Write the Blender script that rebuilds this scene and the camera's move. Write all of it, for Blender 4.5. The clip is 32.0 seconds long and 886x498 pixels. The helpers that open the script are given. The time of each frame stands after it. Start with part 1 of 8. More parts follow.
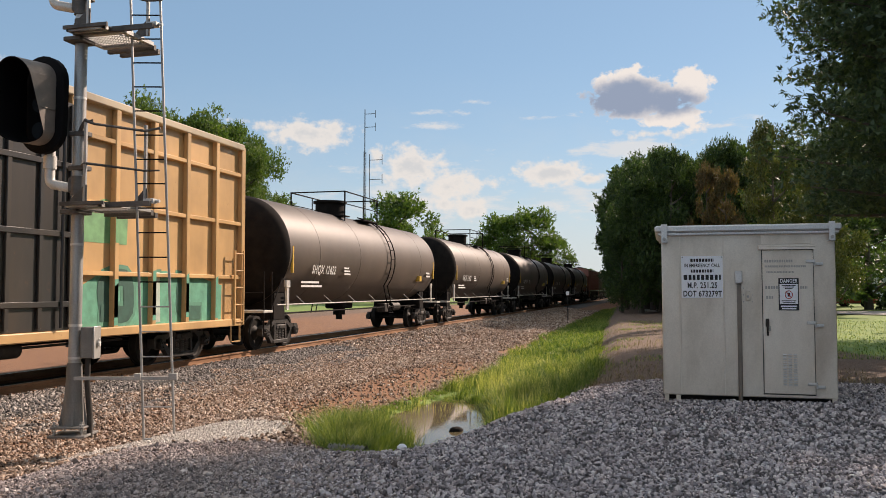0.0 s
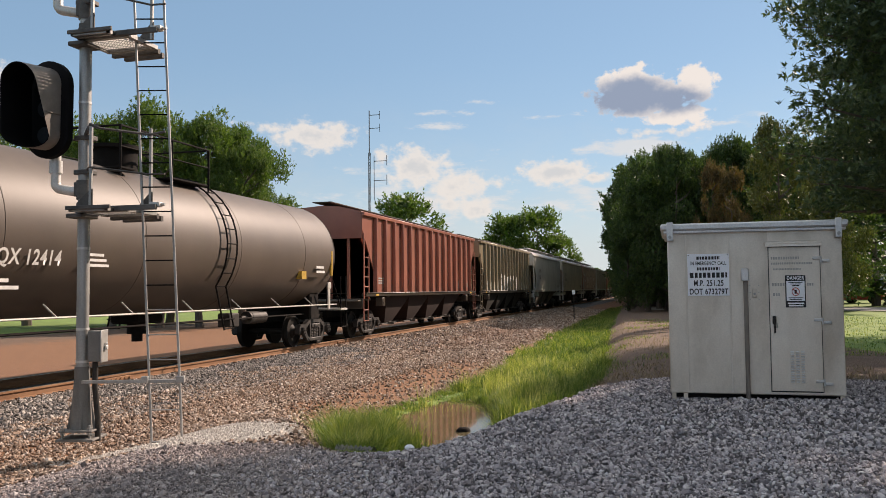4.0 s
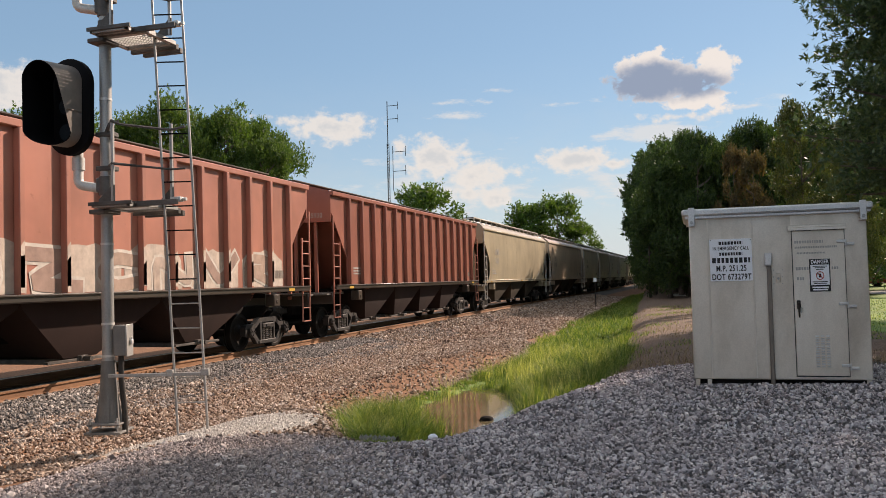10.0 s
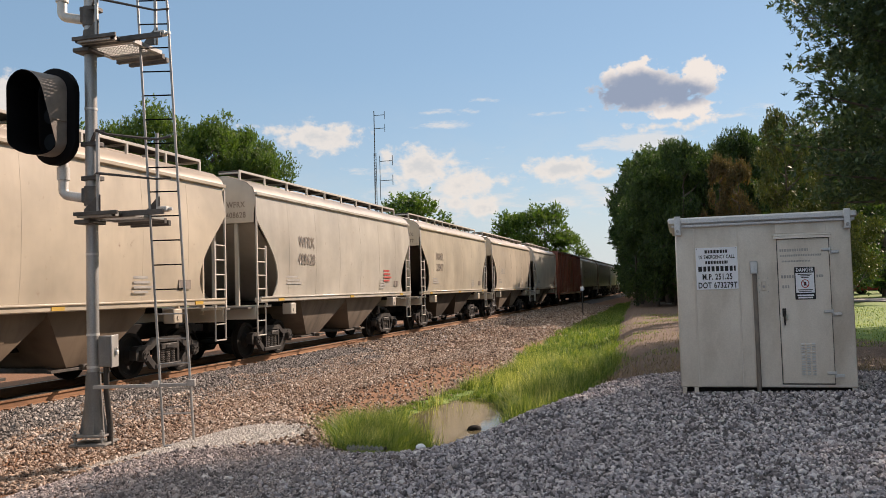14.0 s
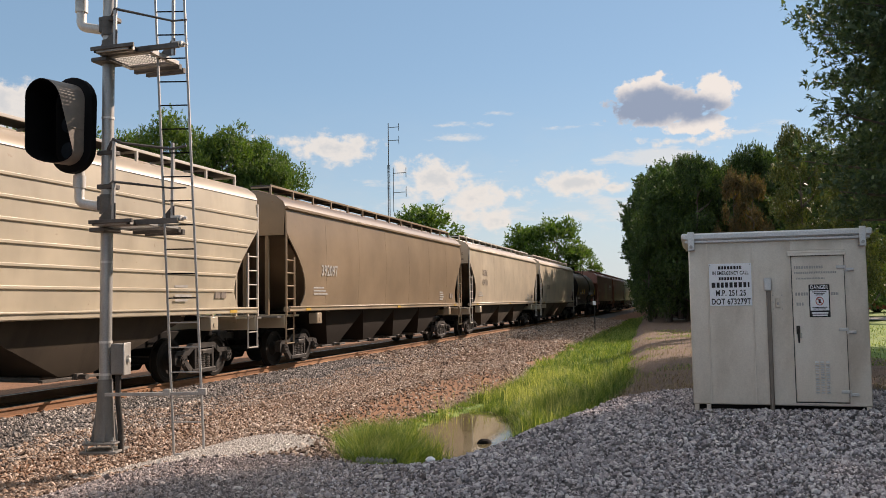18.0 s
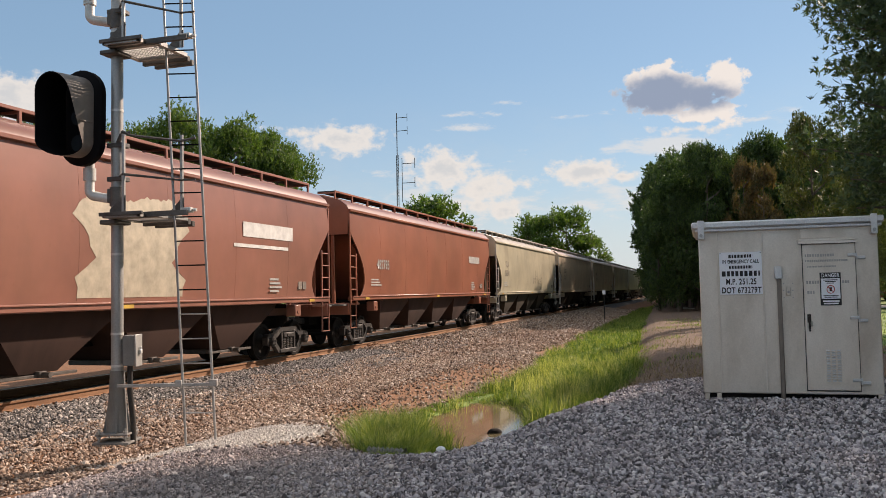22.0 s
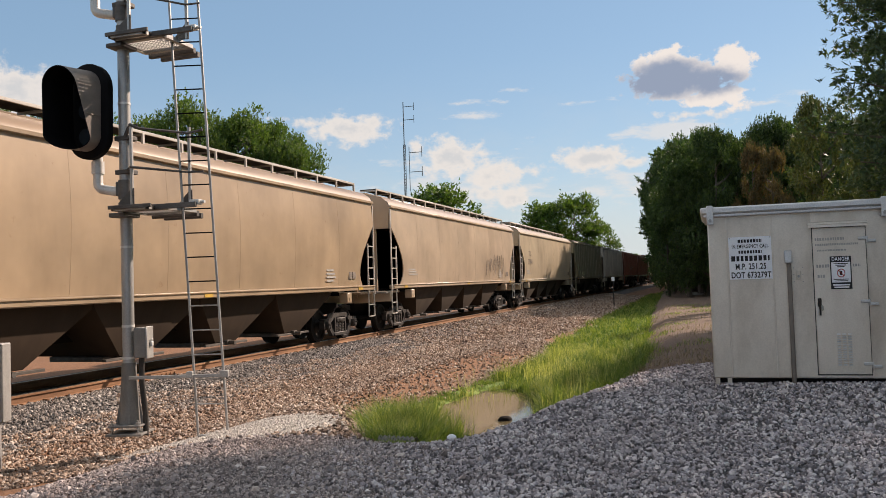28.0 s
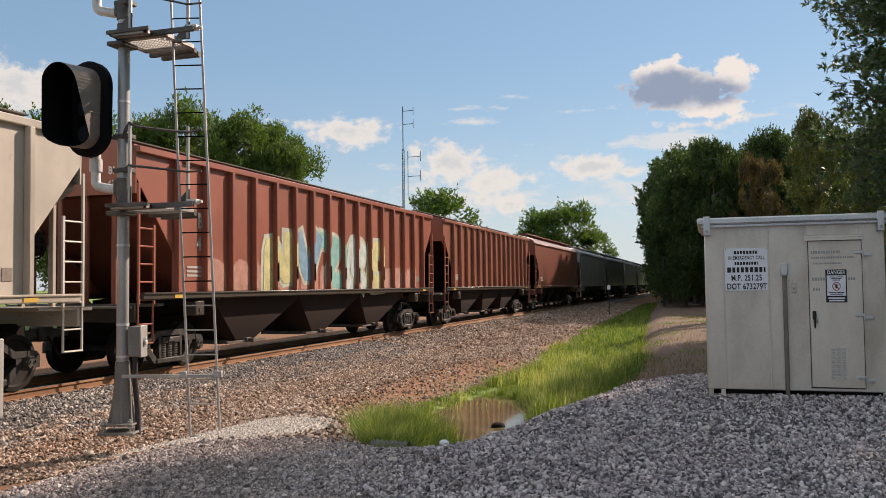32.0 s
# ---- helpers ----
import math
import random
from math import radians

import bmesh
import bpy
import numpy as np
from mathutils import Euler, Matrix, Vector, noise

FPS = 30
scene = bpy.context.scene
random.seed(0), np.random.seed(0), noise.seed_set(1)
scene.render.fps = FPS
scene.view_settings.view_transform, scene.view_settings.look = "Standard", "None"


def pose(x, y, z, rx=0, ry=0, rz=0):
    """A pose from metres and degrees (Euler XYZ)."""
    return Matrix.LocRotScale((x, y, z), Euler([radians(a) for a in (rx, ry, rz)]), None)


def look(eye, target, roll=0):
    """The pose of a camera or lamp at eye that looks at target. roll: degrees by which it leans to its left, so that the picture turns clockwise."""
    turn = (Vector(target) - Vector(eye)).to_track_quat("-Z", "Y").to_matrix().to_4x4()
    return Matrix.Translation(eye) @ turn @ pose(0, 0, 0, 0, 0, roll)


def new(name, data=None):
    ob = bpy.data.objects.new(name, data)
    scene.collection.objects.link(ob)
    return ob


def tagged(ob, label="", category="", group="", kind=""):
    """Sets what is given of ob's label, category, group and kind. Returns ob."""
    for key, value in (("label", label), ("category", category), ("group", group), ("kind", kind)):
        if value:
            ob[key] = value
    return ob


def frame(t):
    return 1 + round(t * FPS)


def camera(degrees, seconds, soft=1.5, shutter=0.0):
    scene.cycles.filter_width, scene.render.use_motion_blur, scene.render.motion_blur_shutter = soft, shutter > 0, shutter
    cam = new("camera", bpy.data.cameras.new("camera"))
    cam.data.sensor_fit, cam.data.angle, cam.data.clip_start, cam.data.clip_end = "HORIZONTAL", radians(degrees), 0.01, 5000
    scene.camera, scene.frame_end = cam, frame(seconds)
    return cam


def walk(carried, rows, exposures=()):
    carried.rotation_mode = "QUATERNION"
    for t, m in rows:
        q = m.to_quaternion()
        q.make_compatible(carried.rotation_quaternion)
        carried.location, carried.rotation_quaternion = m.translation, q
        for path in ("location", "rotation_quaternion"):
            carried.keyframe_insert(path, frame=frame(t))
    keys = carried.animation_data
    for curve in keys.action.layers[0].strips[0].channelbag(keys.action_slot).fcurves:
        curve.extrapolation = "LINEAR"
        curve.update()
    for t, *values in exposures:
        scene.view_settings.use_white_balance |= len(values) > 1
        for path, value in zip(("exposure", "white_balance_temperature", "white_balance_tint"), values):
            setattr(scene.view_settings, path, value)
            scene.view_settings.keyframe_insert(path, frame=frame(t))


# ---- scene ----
# ---- camera ----
EYE = (0.0, 0.0, 1.70)
cam = camera(55.8, 32.0, soft=0.5)
# seconds, and the camera's turn in degrees; it stands on one spot and sways in the hand
TURNS = [
    (0, 92.783, 0.000, 14.940), (0.5, 92.899, -0.125, 15.099), (1, 92.942, -0.207, 15.099), (1.5, 92.919, -0.215, 15.012),
    (2, 92.895, -0.157, 14.914), (2.5, 92.868, 0.016, 14.922), (3, 92.816, 0.243, 14.988), (3.5, 92.778, 0.429, 15.137),
    (5.5, 92.946, 0.618, 15.824), (6, 92.986, 0.609, 15.791), (6.5, 93.015, 0.663, 15.776), (7, 92.972, 0.690, 15.795),
    (7.5, 92.882, 0.862, 15.910), (8, 92.745, 1.120, 16.058), (8.5, 92.570, 1.333, 16.264), (9, 92.414, 1.486, 16.518),
    (9.5, 92.261, 1.520, 16.690), (10, 92.127, 1.459, 16.763), (10.5, 91.981, 1.405, 16.683), (11, 91.926, 1.426, 16.610),
    (11.5, 91.983, 1.493, 16.518), (12, 92.136, 1.510, 16.491), (12.5, 92.386, 1.527, 16.405), (13, 92.581, 1.471, 16.253),
    (13.5, 92.734, 1.540, 16.026), (14, 92.738, 1.655, 15.900), (14.5, 92.646, 1.760, 15.999), (16.5, 92.932, 1.386, 16.501),
    (17, 93.166, 1.149, 16.578), (17.5, 93.408, 0.997, 16.634), (18, 93.606, 0.857, 16.704), (18.5, 93.715, 0.791, 16.779),
    (19, 93.718, 0.787, 16.900), (19.5, 93.550, 0.798, 17.077), (20, 93.205, 0.923, 17.262), (20.5, 92.887, 1.046, 17.394),
    (21, 92.723, 1.125, 17.440), (21.5, 92.758, 1.175, 17.412), (22, 92.949, 1.164, 17.351), (22.5, 93.050, 1.068, 17.342),
    (23, 92.993, 1.070, 17.396), (23.5, 92.819, 1.052, 17.460), (24, 92.603, 1.101, 17.478), (24.5, 92.438, 1.156, 17.394),
    (25, 92.332, 1.228, 17.310), (25.5, 92.205, 1.337, 17.274), (27.5, 92.015, 1.882, 17.933), (28, 92.185, 1.881, 17.954),
    (28.5, 92.297, 1.868, 17.898), (29, 92.359, 1.859, 17.777), (29.5, 92.399, 1.814, 17.628), (30, 92.440, 1.704, 17.508),
    (30.5, 92.520, 1.500, 17.438), (31, 92.532, 1.232, 17.424), (31.5, 92.501, 0.955, 17.513), (32, 92.522, 0.672, 17.674),
]
# steady exposure, slightly warm white balance
walk(cam, [(t, pose(*EYE, a, b, c)) for t, a, b, c in TURNS], exposures=[(0, 0.50, 6850, 11), (32, 0.50, 6850, 11)])

# ---- sky, sun, exposure ----
SUN_AZ, SUN_EL = radians(57.0), radians(34.0)     # azimuth from +x towards +y


def build_world():
    w = bpy.data.worlds.new("sky")
    scene.world = w
    w.use_nodes = True
    nt = w.node_tree
    nt.nodes.clear()
    N, L = nt.nodes.new, nt.links.new
    out, bg = N("ShaderNodeOutputWorld"), N("ShaderNodeBackground")
    sky = N("ShaderNodeTexSky")
    sky.sky_type, sky.sun_disc = "NISHITA", False
    sky.sun_elevation, sky.sun_rotation = SUN_EL, math.pi / 2 - SUN_AZ
    sky.air_density, sky.dust_density, sky.ozone_density = 1.0, 0.15, 1.0
    tc = N("ShaderNodeTexCoord")
    sep = N("ShaderNodeSeparateXYZ")
    L(tc.outputs["Generated"], sep.inputs[0])

    def m(op, a, b=None, c=None, clamp=False):
        n = N("ShaderNodeMath")
        n.operation, n.use_clamp = op, clamp
        for i, v in enumerate((a, b, c)):
            if v is None:
                continue
            if isinstance(v, (int, float)):
                n.inputs[i].default_value = v
            else:
                L(v, n.inputs[i])
        return n.outputs[0]

    az = m("ARCTAN2", sep.outputs[0], sep.outputs[1])          # 0 at +y, positive to +x
    el = m("ARCSINE", sep.outputs[2])
    # wispy noise in the plane of azimuth and elevation
    comb = N("ShaderNodeCombineXYZ")
    L(az, comb.inputs[0]), L(el, comb.inputs[1])

    def fbm(scale, detail, rough, stretch=1.0, off=0.0):
        mp = N("ShaderNodeMapping")
        mp.inputs["Scale"].default_value = (scale, scale * stretch, scale)
        mp.inputs["Location"].default_value = (off, off * 0.7, 0)
        L(comb.outputs[0], mp.inputs[0])
        n = N("ShaderNodeTexNoise")
        n.inputs["Scale"].default_value, n.inputs["Detail"].default_value, n.inputs["Roughness"].default_value = 1.0, detail, rough
        L(mp.outputs[0], n.inputs["Vector"])
        return n.outputs["Fac"]

    puff = fbm(38, 7, 0.62, 1.25)
    lobe = fbm(75, 5, 0.55, 1.2, 3.0)
    wisp = fbm(22, 6, 0.66, 3.2, 8.0)
    base = fbm(15, 6, 0.6, 1.8, 21.0)
    # the clouds: azimuth, elevation, half width, half height (degrees), weight
    main_cloud = [(-1.6, 12.6, 3.9, 1.5, 1.0), (-2.3, 13.5, 2.5, 1.25, 1.0), (1.7, 13.2, 1.5, 1.5, 1.0), (0.6, 11.3, 2.6, 0.9, 0.75)]
    dark_core = [(-2.4, 12.6, 3.1, 1.1, 1.2), (0.4, 12.3, 2.0, 0.8, 1.0), (-2.3, 13.2, 2.0, 0.75, 1.1)]
    cumulus = [
        (-23.8, 10.5, 3.4, 1.3, 0.9), (-26.6, 10.9, 2.4, 0.5, 0.5), (-19.4, 9.2, 0.8, 0.8, 0.7), (-17.0, 8.3, 2.8, 1.7, 0.95), (-14.3, 7.0, 2.2, 1.4, 0.8), (-13.4, 5.6, 2.6, 1.0, 0.6),
        (-7.4, 7.9, 2.9, 1.1, 0.95), (-5.0, 7.5, 1.4, 0.5, 0.6), (-11.5, 7.3, 1.2, 0.5, 0.5), (-45.0, 12.4, 3.6, 2.0, 0.9), (-14.6, 5.8, 2.6, 0.9, 0.6), (-0.5, 10.3, 3.0, 0.45, 0.45),
        (36.0, 11.0, 7.0, 2.0, 0.9), (66.0, 14.0, 9.0, 2.5, 0.8), (-75.0, 12.0, 8.0, 2.5, 0.9),
    ]
    thin = [
        (-2.6, 9.4, 4.6, 0.75, 1.5), (-16.0, 12.0, 2.4, 0.25, 0.8), (-13.2, 12.8, 1.6, 0.25, 0.8), (-15.6, 11.1, 1.8, 0.3, 0.7), (4.0, 10.6, 3.0, 0.5, 0.8),
        (-3.0, 6.0, 8.0, 1.6, 0.8), (-16.0, 6.4, 7.0, 2.6, 0.7), (-7.5, 11.6, 2.0, 0.25, 0.5),
    ]

    def field(spots, rough, amount):
        best = None
        for a, e, wd, hg, k in spots:
            dx = m("MULTIPLY", m("SUBTRACT", az, radians(a)), 1 / radians(wd))
            dy0 = m("SUBTRACT", el, radians(e))
            dy = m("MULTIPLY", dy0, 1 / radians(hg))
            q = m("SUBTRACT", 1.0, m("SQRT", m("ADD", m("MULTIPLY", dx, dx), m("MULTIPLY", dy, dy))))
            q = m("MULTIPLY", q, k)
            best = q if best is None else m("MAXIMUM", best, q)
        return m("ADD", best, m("MULTIPLY", m("SUBTRACT", rough, 0.5), amount))

    def ramp(v, lo, hi):
        n = N("ShaderNodeMapRange")
        n.interpolation_type = "SMOOTHSTEP"
        n.inputs[1].default_value, n.inputs[2].default_value = lo, hi
        L(v, n.inputs[0])
        return n.outputs[0]

    mixn = m("ADD", m("MULTIPLY", puff, 0.6), m("MULTIPLY", lobe, 0.4))
    big = field(main_cloud, mixn, 2.8)
    cover_b = ramp(big, 0.0, 0.30)
    thick_b = ramp(field(dark_core, mixn, 1.5), -0.55, 0.50)
    cf = field(cumulus, mixn, 2.4)
    cover = m("MULTIPLY", ramp(cf, 0.02, 0.48), 0.92)
    thick = m("MULTIPLY", ramp(cf, 0.45, 1.0), 0.55)
    tf = field(thin, wisp, 3.4)
    veil = m("MULTIPLY", ramp(tf, 0.05, 0.9), 0.75)
    # scattered cumulus over the sky above the view, added to brighten the shade
    high = m("MULTIPLY", ramp(el, radians(21), radians(30)), ramp(fbm(4.2, 6, 0.6, 1.4, 40.0), 0.44, 0.56))
    # a milky haze low over the land
    haze = m("MULTIPLY", ramp(el, radians(16), radians(-1)), m("ADD", 0.30, m("MULTIPLY", ramp(base, 0.4, 0.7), 0.25)))

    def mix(f, a, b):
        n = N("ShaderNodeMix")
        n.data_type = "RGBA"
        L(f, n.inputs["Factor"])
        for s, v in ((n.inputs["A"], a), (n.inputs["B"], b)):
            if isinstance(v, tuple):
                s.default_value = v
            else:
                L(v, s)
        return n.outputs["Result"]

    even = N("ShaderNodeMix")
    even.data_type = "RGBA"
    even.inputs["Factor"].default_value = 0.6
    L(sky.outputs[0], even.inputs["A"])
    even.inputs["B"].default_value = (1.6, 2.75, 4.2, 1)
    col = mix(haze, even.outputs["Result"], (4.2, 4.5, 4.8, 1))
    col = mix(m("MULTIPLY", ramp(el, radians(8), radians(0)), 0.75), col, (4.3, 4.75, 5.15, 1))
    col = mix(veil, col, (5.2, 5.2, 5.3, 1))
    col = mix(high, col, (6.6, 6.4, 6.1, 1))
    col = mix(cover, col, mix(thick, (5.6, 5.35, 5.2, 1), (3.6, 3.9, 4.3, 1)))
    col = mix(cover_b, col, mix(thick_b, (5.9, 5.55, 5.4, 1), (2.05, 2.5, 3.45, 1)))
    L(col, bg.inputs[0])
    bg.inputs[1].default_value = 0.103
    L(bg.outputs[0], out.inputs[0])


build_world()
sun = new("sun", bpy.data.lights.new("sun", "SUN"))
sun.data.energy, sun.data.angle, sun.data.color = 5.0, radians(0.6), (1.0, 0.815, 0.70)
sun.matrix_world = look((math.cos(SUN_AZ) * 200, math.sin(SUN_AZ) * 200, 200 * math.tan(SUN_EL)), (0, 0, 0))

# ---- materials ----
def material(name, rough=0.7, metal=0.0):
    mt = bpy.data.materials.new(name)
    mt.use_nodes = True
    nt = mt.node_tree
    return mt, nt, nt.nodes["Principled BSDF"]


def put(nt, a, b):
    nt.links.new(a, b)


def noise_node(nt, scale, detail=4, rough=0.6, space="Object", stretch=(1, 1, 1)):
    tc, mp, n = nt.nodes.new("ShaderNodeTexCoord"), nt.nodes.new("ShaderNodeMapping"), nt.nodes.new("ShaderNodeTexNoise")
    mp.inputs["Scale"].default_value = stretch
    n.inputs["Scale"].default_value, n.inputs["Detail"].default_value, n.inputs["Roughness"].default_value = scale, detail, rough
    oi = nt.nodes.new("ShaderNodeObjectInfo")
    sh = nt.nodes.new("ShaderNodeVectorMath")
    sh.operation = "MULTIPLY_ADD"
    put(nt, oi.outputs["Random"], sh.inputs[0])
    sh.inputs[1].default_value = (37.0, 11.0, 23.0)
    put(nt, tc.outputs[space], sh.inputs[2])
    put(nt, sh.outputs[0], mp.inputs[0])
    put(nt, mp.outputs[0], n.inputs["Vector"])
    return n.outputs["Fac"]


def ramp_node(nt, fac, stops):
    r = nt.nodes.new("ShaderNodeValToRGB")
    e = r.color_ramp.elements
    while len(e) < len(stops):
        e.new(0.5)
    for el, (p, c) in zip(e, stops):
        el.position, el.color = p, (*c, 1) if len(c) == 3 else c
    put(nt, fac, r.inputs[0])
    return r.outputs[0]


def mix_node(nt, fac, a, b, blend="MIX"):
    n = nt.nodes.new("ShaderNodeMix")
    n.data_type, n.blend_type = "RGBA", blend
    for s, v in ((n.inputs["Factor"], fac), (n.inputs["A"], a), (n.inputs["B"], b)):
        if isinstance(v, (int, float)):
            s.default_value = v
        elif isinstance(v, tuple):
            s.default_value = (*v, 1)
        else:
            put(nt, v, s)
    return n.outputs["Result"]


def bump(nt, bs, height, strength, dist=0.01):
    b = nt.nodes.new("ShaderNodeBump")
    b.inputs["Strength"].default_value, b.inputs["Distance"].default_value = strength, dist
    put(nt, height, b.inputs["Height"])
    put(nt, b.outputs[0], bs.inputs["Normal"])


def simple(name, stops, scale=6.0, rough=0.75, metal=0.0, detail=5, bumps=0.15, stretch=(1, 1, 1), bdist=0.01, fine=60.0, grain=0.35, gloss=0.5):
    """A surface with two scales of variation: stains and grain."""
    mt, nt, bs = material(name)
    a = noise_node(nt, scale, detail, 0.62, stretch=stretch)
    col = ramp_node(nt, a, stops)
    b = noise_node(nt, fine, 3, 0.6)
    col = mix_node(nt, grain, col, ramp_node(nt, b, [(0.3, (0.55, 0.55, 0.55)), (0.7, (1.2, 1.2, 1.2))]), "MULTIPLY")
    put(nt, col, bs.inputs["Base Color"])
    bs.inputs["Roughness"].default_value, bs.inputs["Metallic"].default_value = rough, metal
    bs.inputs["Specular IOR Level"].default_value = gloss
    if bumps:
        bump(nt, bs, b, bumps, bdist)
    return mt


def painted(name, rough, grime, rust, streak=(1, 1.6, 0.16), amount=0.6, gloss=0.5):
    """Weathered car paint in the object's own colour: streaks of grime, spots of rust, fading."""
    mt, nt, bs = material(name)
    oi = nt.nodes.new("ShaderNodeObjectInfo")
    base = oi.outputs["Color"]
    fade = noise_node(nt, 0.55, 4, 0.6)
    col = mix_node(nt, 1.0, base, ramp_node(nt, fade, [(0.3, (0.74, 0.74, 0.74)), (0.7, (1.13, 1.12, 1.1))]), "MULTIPLY")
    st = noise_node(nt, 1.0, 6, 0.6, stretch=streak)
    mask = nt.nodes.new("ShaderNodeMapRange")
    put(nt, st, mask.inputs[0])
    mask.inputs[1].default_value, mask.inputs[2].default_value, mask.inputs[4].default_value = 0.48, 0.78, amount
    col = mix_node(nt, mask.outputs[0], col, grime)
    sp = noise_node(nt, 5.0, 7, 0.72)
    m2 = nt.nodes.new("ShaderNodeMapRange")
    put(nt, sp, m2.inputs[0])
    m2.inputs[1].default_value, m2.inputs[2].default_value, m2.inputs[4].default_value = 0.63, 0.76, 0.7
    col = mix_node(nt, m2.outputs[0], col, rust)
    put(nt, col, bs.inputs["Base Color"])
    bs.inputs["Roughness"].default_value = rough
    bs.inputs["Specular IOR Level"].default_value = gloss
    g = noise_node(nt, 30, 3, 0.6)
    bump(nt, bs, g, 0.06, 0.01)
    return mt


def stones(name, stops, dark=0.6):
    mt, nt, bs = material(name)
    geo = nt.nodes.new("ShaderNodeNewGeometry")
    col = ramp_node(nt, geo.outputs["Random Per Island"], stops)
    g = noise_node(nt, 25, 4, 0.65)
    col = mix_node(nt, 0.5, col, ramp_node(nt, g, [(0.3, (dark, dark, dark)), (0.72, (1.2, 1.2, 1.2))]), "MULTIPLY")
    big = noise_node(nt, 0.45, 4, 0.6)
    col = mix_node(nt, 0.8, col, ramp_node(nt, big, [(0.35, (0.78, 0.74, 0.72)), (0.65, (1.1, 1.08, 1.05))]), "MULTIPLY")
    put(nt, col, bs.inputs["Base Color"])
    bs.inputs["Roughness"].default_value = 0.85
    bump(nt, bs, g, 0.3, 0.004)
    return mt


def leafy(name, stops, thin=0.35, rough=0.55, patch=0.5):
    mt, nt, bs = material(name)
    geo = nt.nodes.new("ShaderNodeNewGeometry")
    big = noise_node(nt, patch, 3, 0.6)
    add = nt.nodes.new("ShaderNodeMath")
    add.operation = "MULTIPLY_ADD"
    put(nt, big, add.inputs[0])
    add.inputs[1].default_value = 0.5
    half = nt.nodes.new("ShaderNodeMath")
    half.operation = "MULTIPLY"
    put(nt, geo.outputs["Random Per Island"], half.inputs[0])
    half.inputs[1].default_value = 0.6
    put(nt, half.outputs[0], add.inputs[2])
    col = ramp_node(nt, add.outputs[0], stops)
    put(nt, col, bs.inputs["Base Color"])
    bs.inputs["Roughness"].default_value = rough
    tr = nt.nodes.new("ShaderNodeBsdfTranslucent")
    lift = mix_node(nt, 1.0, col, (1.5, 1.7, 0.8), "MULTIPLY")
    put(nt, lift, tr.inputs["Color"])
    mx = nt.nodes.new("ShaderNodeMixShader")
    mx.inputs[0].default_value = thin
    put(nt, bs.outputs[0], mx.inputs[1])
    put(nt, tr.outputs[0], mx.inputs[2])
    put(nt, mx.outputs[0], nt.nodes["Material Output"].inputs["Surface"])
    return mt


def flat(name, color, rough=0.6, metal=0.0, wear=0.25, gloss=0.5):
    lo = tuple(c * (1 - wear) for c in color)
    hi = tuple(min(1, c * (1 + wear * 0.5)) for c in color)
    return simple(name, [(0.3, lo), (0.7, hi)], 4.0, rough, metal, bumps=0.05, grain=0.12, gloss=gloss)


M_PAINT = painted("weathered_paint", 0.35, (0.13, 0.09, 0.055), (0.19, 0.085, 0.04), streak=(1, 0.9, 0.2), amount=0.32)
M_TANK = painted("tank_paint", 0.54, (0.10, 0.085, 0.06), (0.12, 0.07, 0.04), streak=(1, 2.0, 0.3), amount=0.35)
# grime on steel, darkened further for the shade under the cars
M_GRIME_SHADE = painted("grimy_steel", 0.8, (0.014, 0.011, 0.009), (0.035, 0.02, 0.013), amount=0.6, gloss=0.2)
M_TRUCK = simple("cast_steel", [(0.3, (0.014, 0.012, 0.011)), (0.55, (0.035, 0.030, 0.026)), (0.75, (0.10, 0.085, 0.072))], 4.0, 0.6, 0.15)
M_FITTING = simple("dull_steel_fittings", [(0.3, (0.05, 0.046, 0.042)), (0.7, (0.14, 0.13, 0.12))], 4.0, 0.6, 0.2)
# wheels darkened with the shade behind the side frames
M_WHEEL = simple("wheel_steel", [(0.3, (0.008, 0.007, 0.006)), (0.7, (0.024, 0.019, 0.015))], 4.0, 0.65, 0.1, gloss=0.25)
M_SPRING = simple("coil_springs", [(0.3, (0.04, 0.035, 0.03)), (0.7, (0.13, 0.112, 0.095))], 5.0, 0.6)
M_BASE = simple("grey_cast_base", [(0.3, (0.13, 0.125, 0.115)), (0.7, (0.26, 0.25, 0.235))], 4.0, 0.6, 0.2, stretch=(1, 1, 0.3))
# near-black; on the underframes the shade below the cars is in it
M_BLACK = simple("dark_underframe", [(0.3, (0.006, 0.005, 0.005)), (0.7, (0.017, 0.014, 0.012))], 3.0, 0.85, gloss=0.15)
M_BARE = simple("light_steel_bars", [(0.3, (0.42, 0.40, 0.36)), (0.7, (0.62, 0.6, 0.55))], 5.0, 0.5, 0.1)
M_GALV = simple("galvanised_steel", [(0.3, (0.30, 0.30, 0.29)), (0.7, (0.50, 0.49, 0.47))], 4.0, 0.45, 0.45, stretch=(1, 1, 0.3))
M_CASTAL = simple("cast_aluminium", [(0.3, (0.55, 0.54, 0.51)), (0.7, (0.72, 0.71, 0.68))], 6.0, 0.45, 0.3)
M_SIGNAL = flat("black_signal_paint", (0.005, 0.005, 0.006), 0.75, gloss=0.12)
# black visor lightened to grey: the sun on its outside is painted in
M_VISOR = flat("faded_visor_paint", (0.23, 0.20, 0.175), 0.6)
M_DUCT = flat("dull_duct_metal", (0.22, 0.185, 0.155), 0.55)
M_SHED = simple("mill_aluminium", [(0.28, (0.50, 0.43, 0.35)), (0.5, (0.72, 0.65, 0.565)), (0.72, (0.86, 0.80, 0.72))], 1.1, 0.34, 0.3, bumps=0.03, stretch=(1.2, 1, 0.45), grain=0.2)
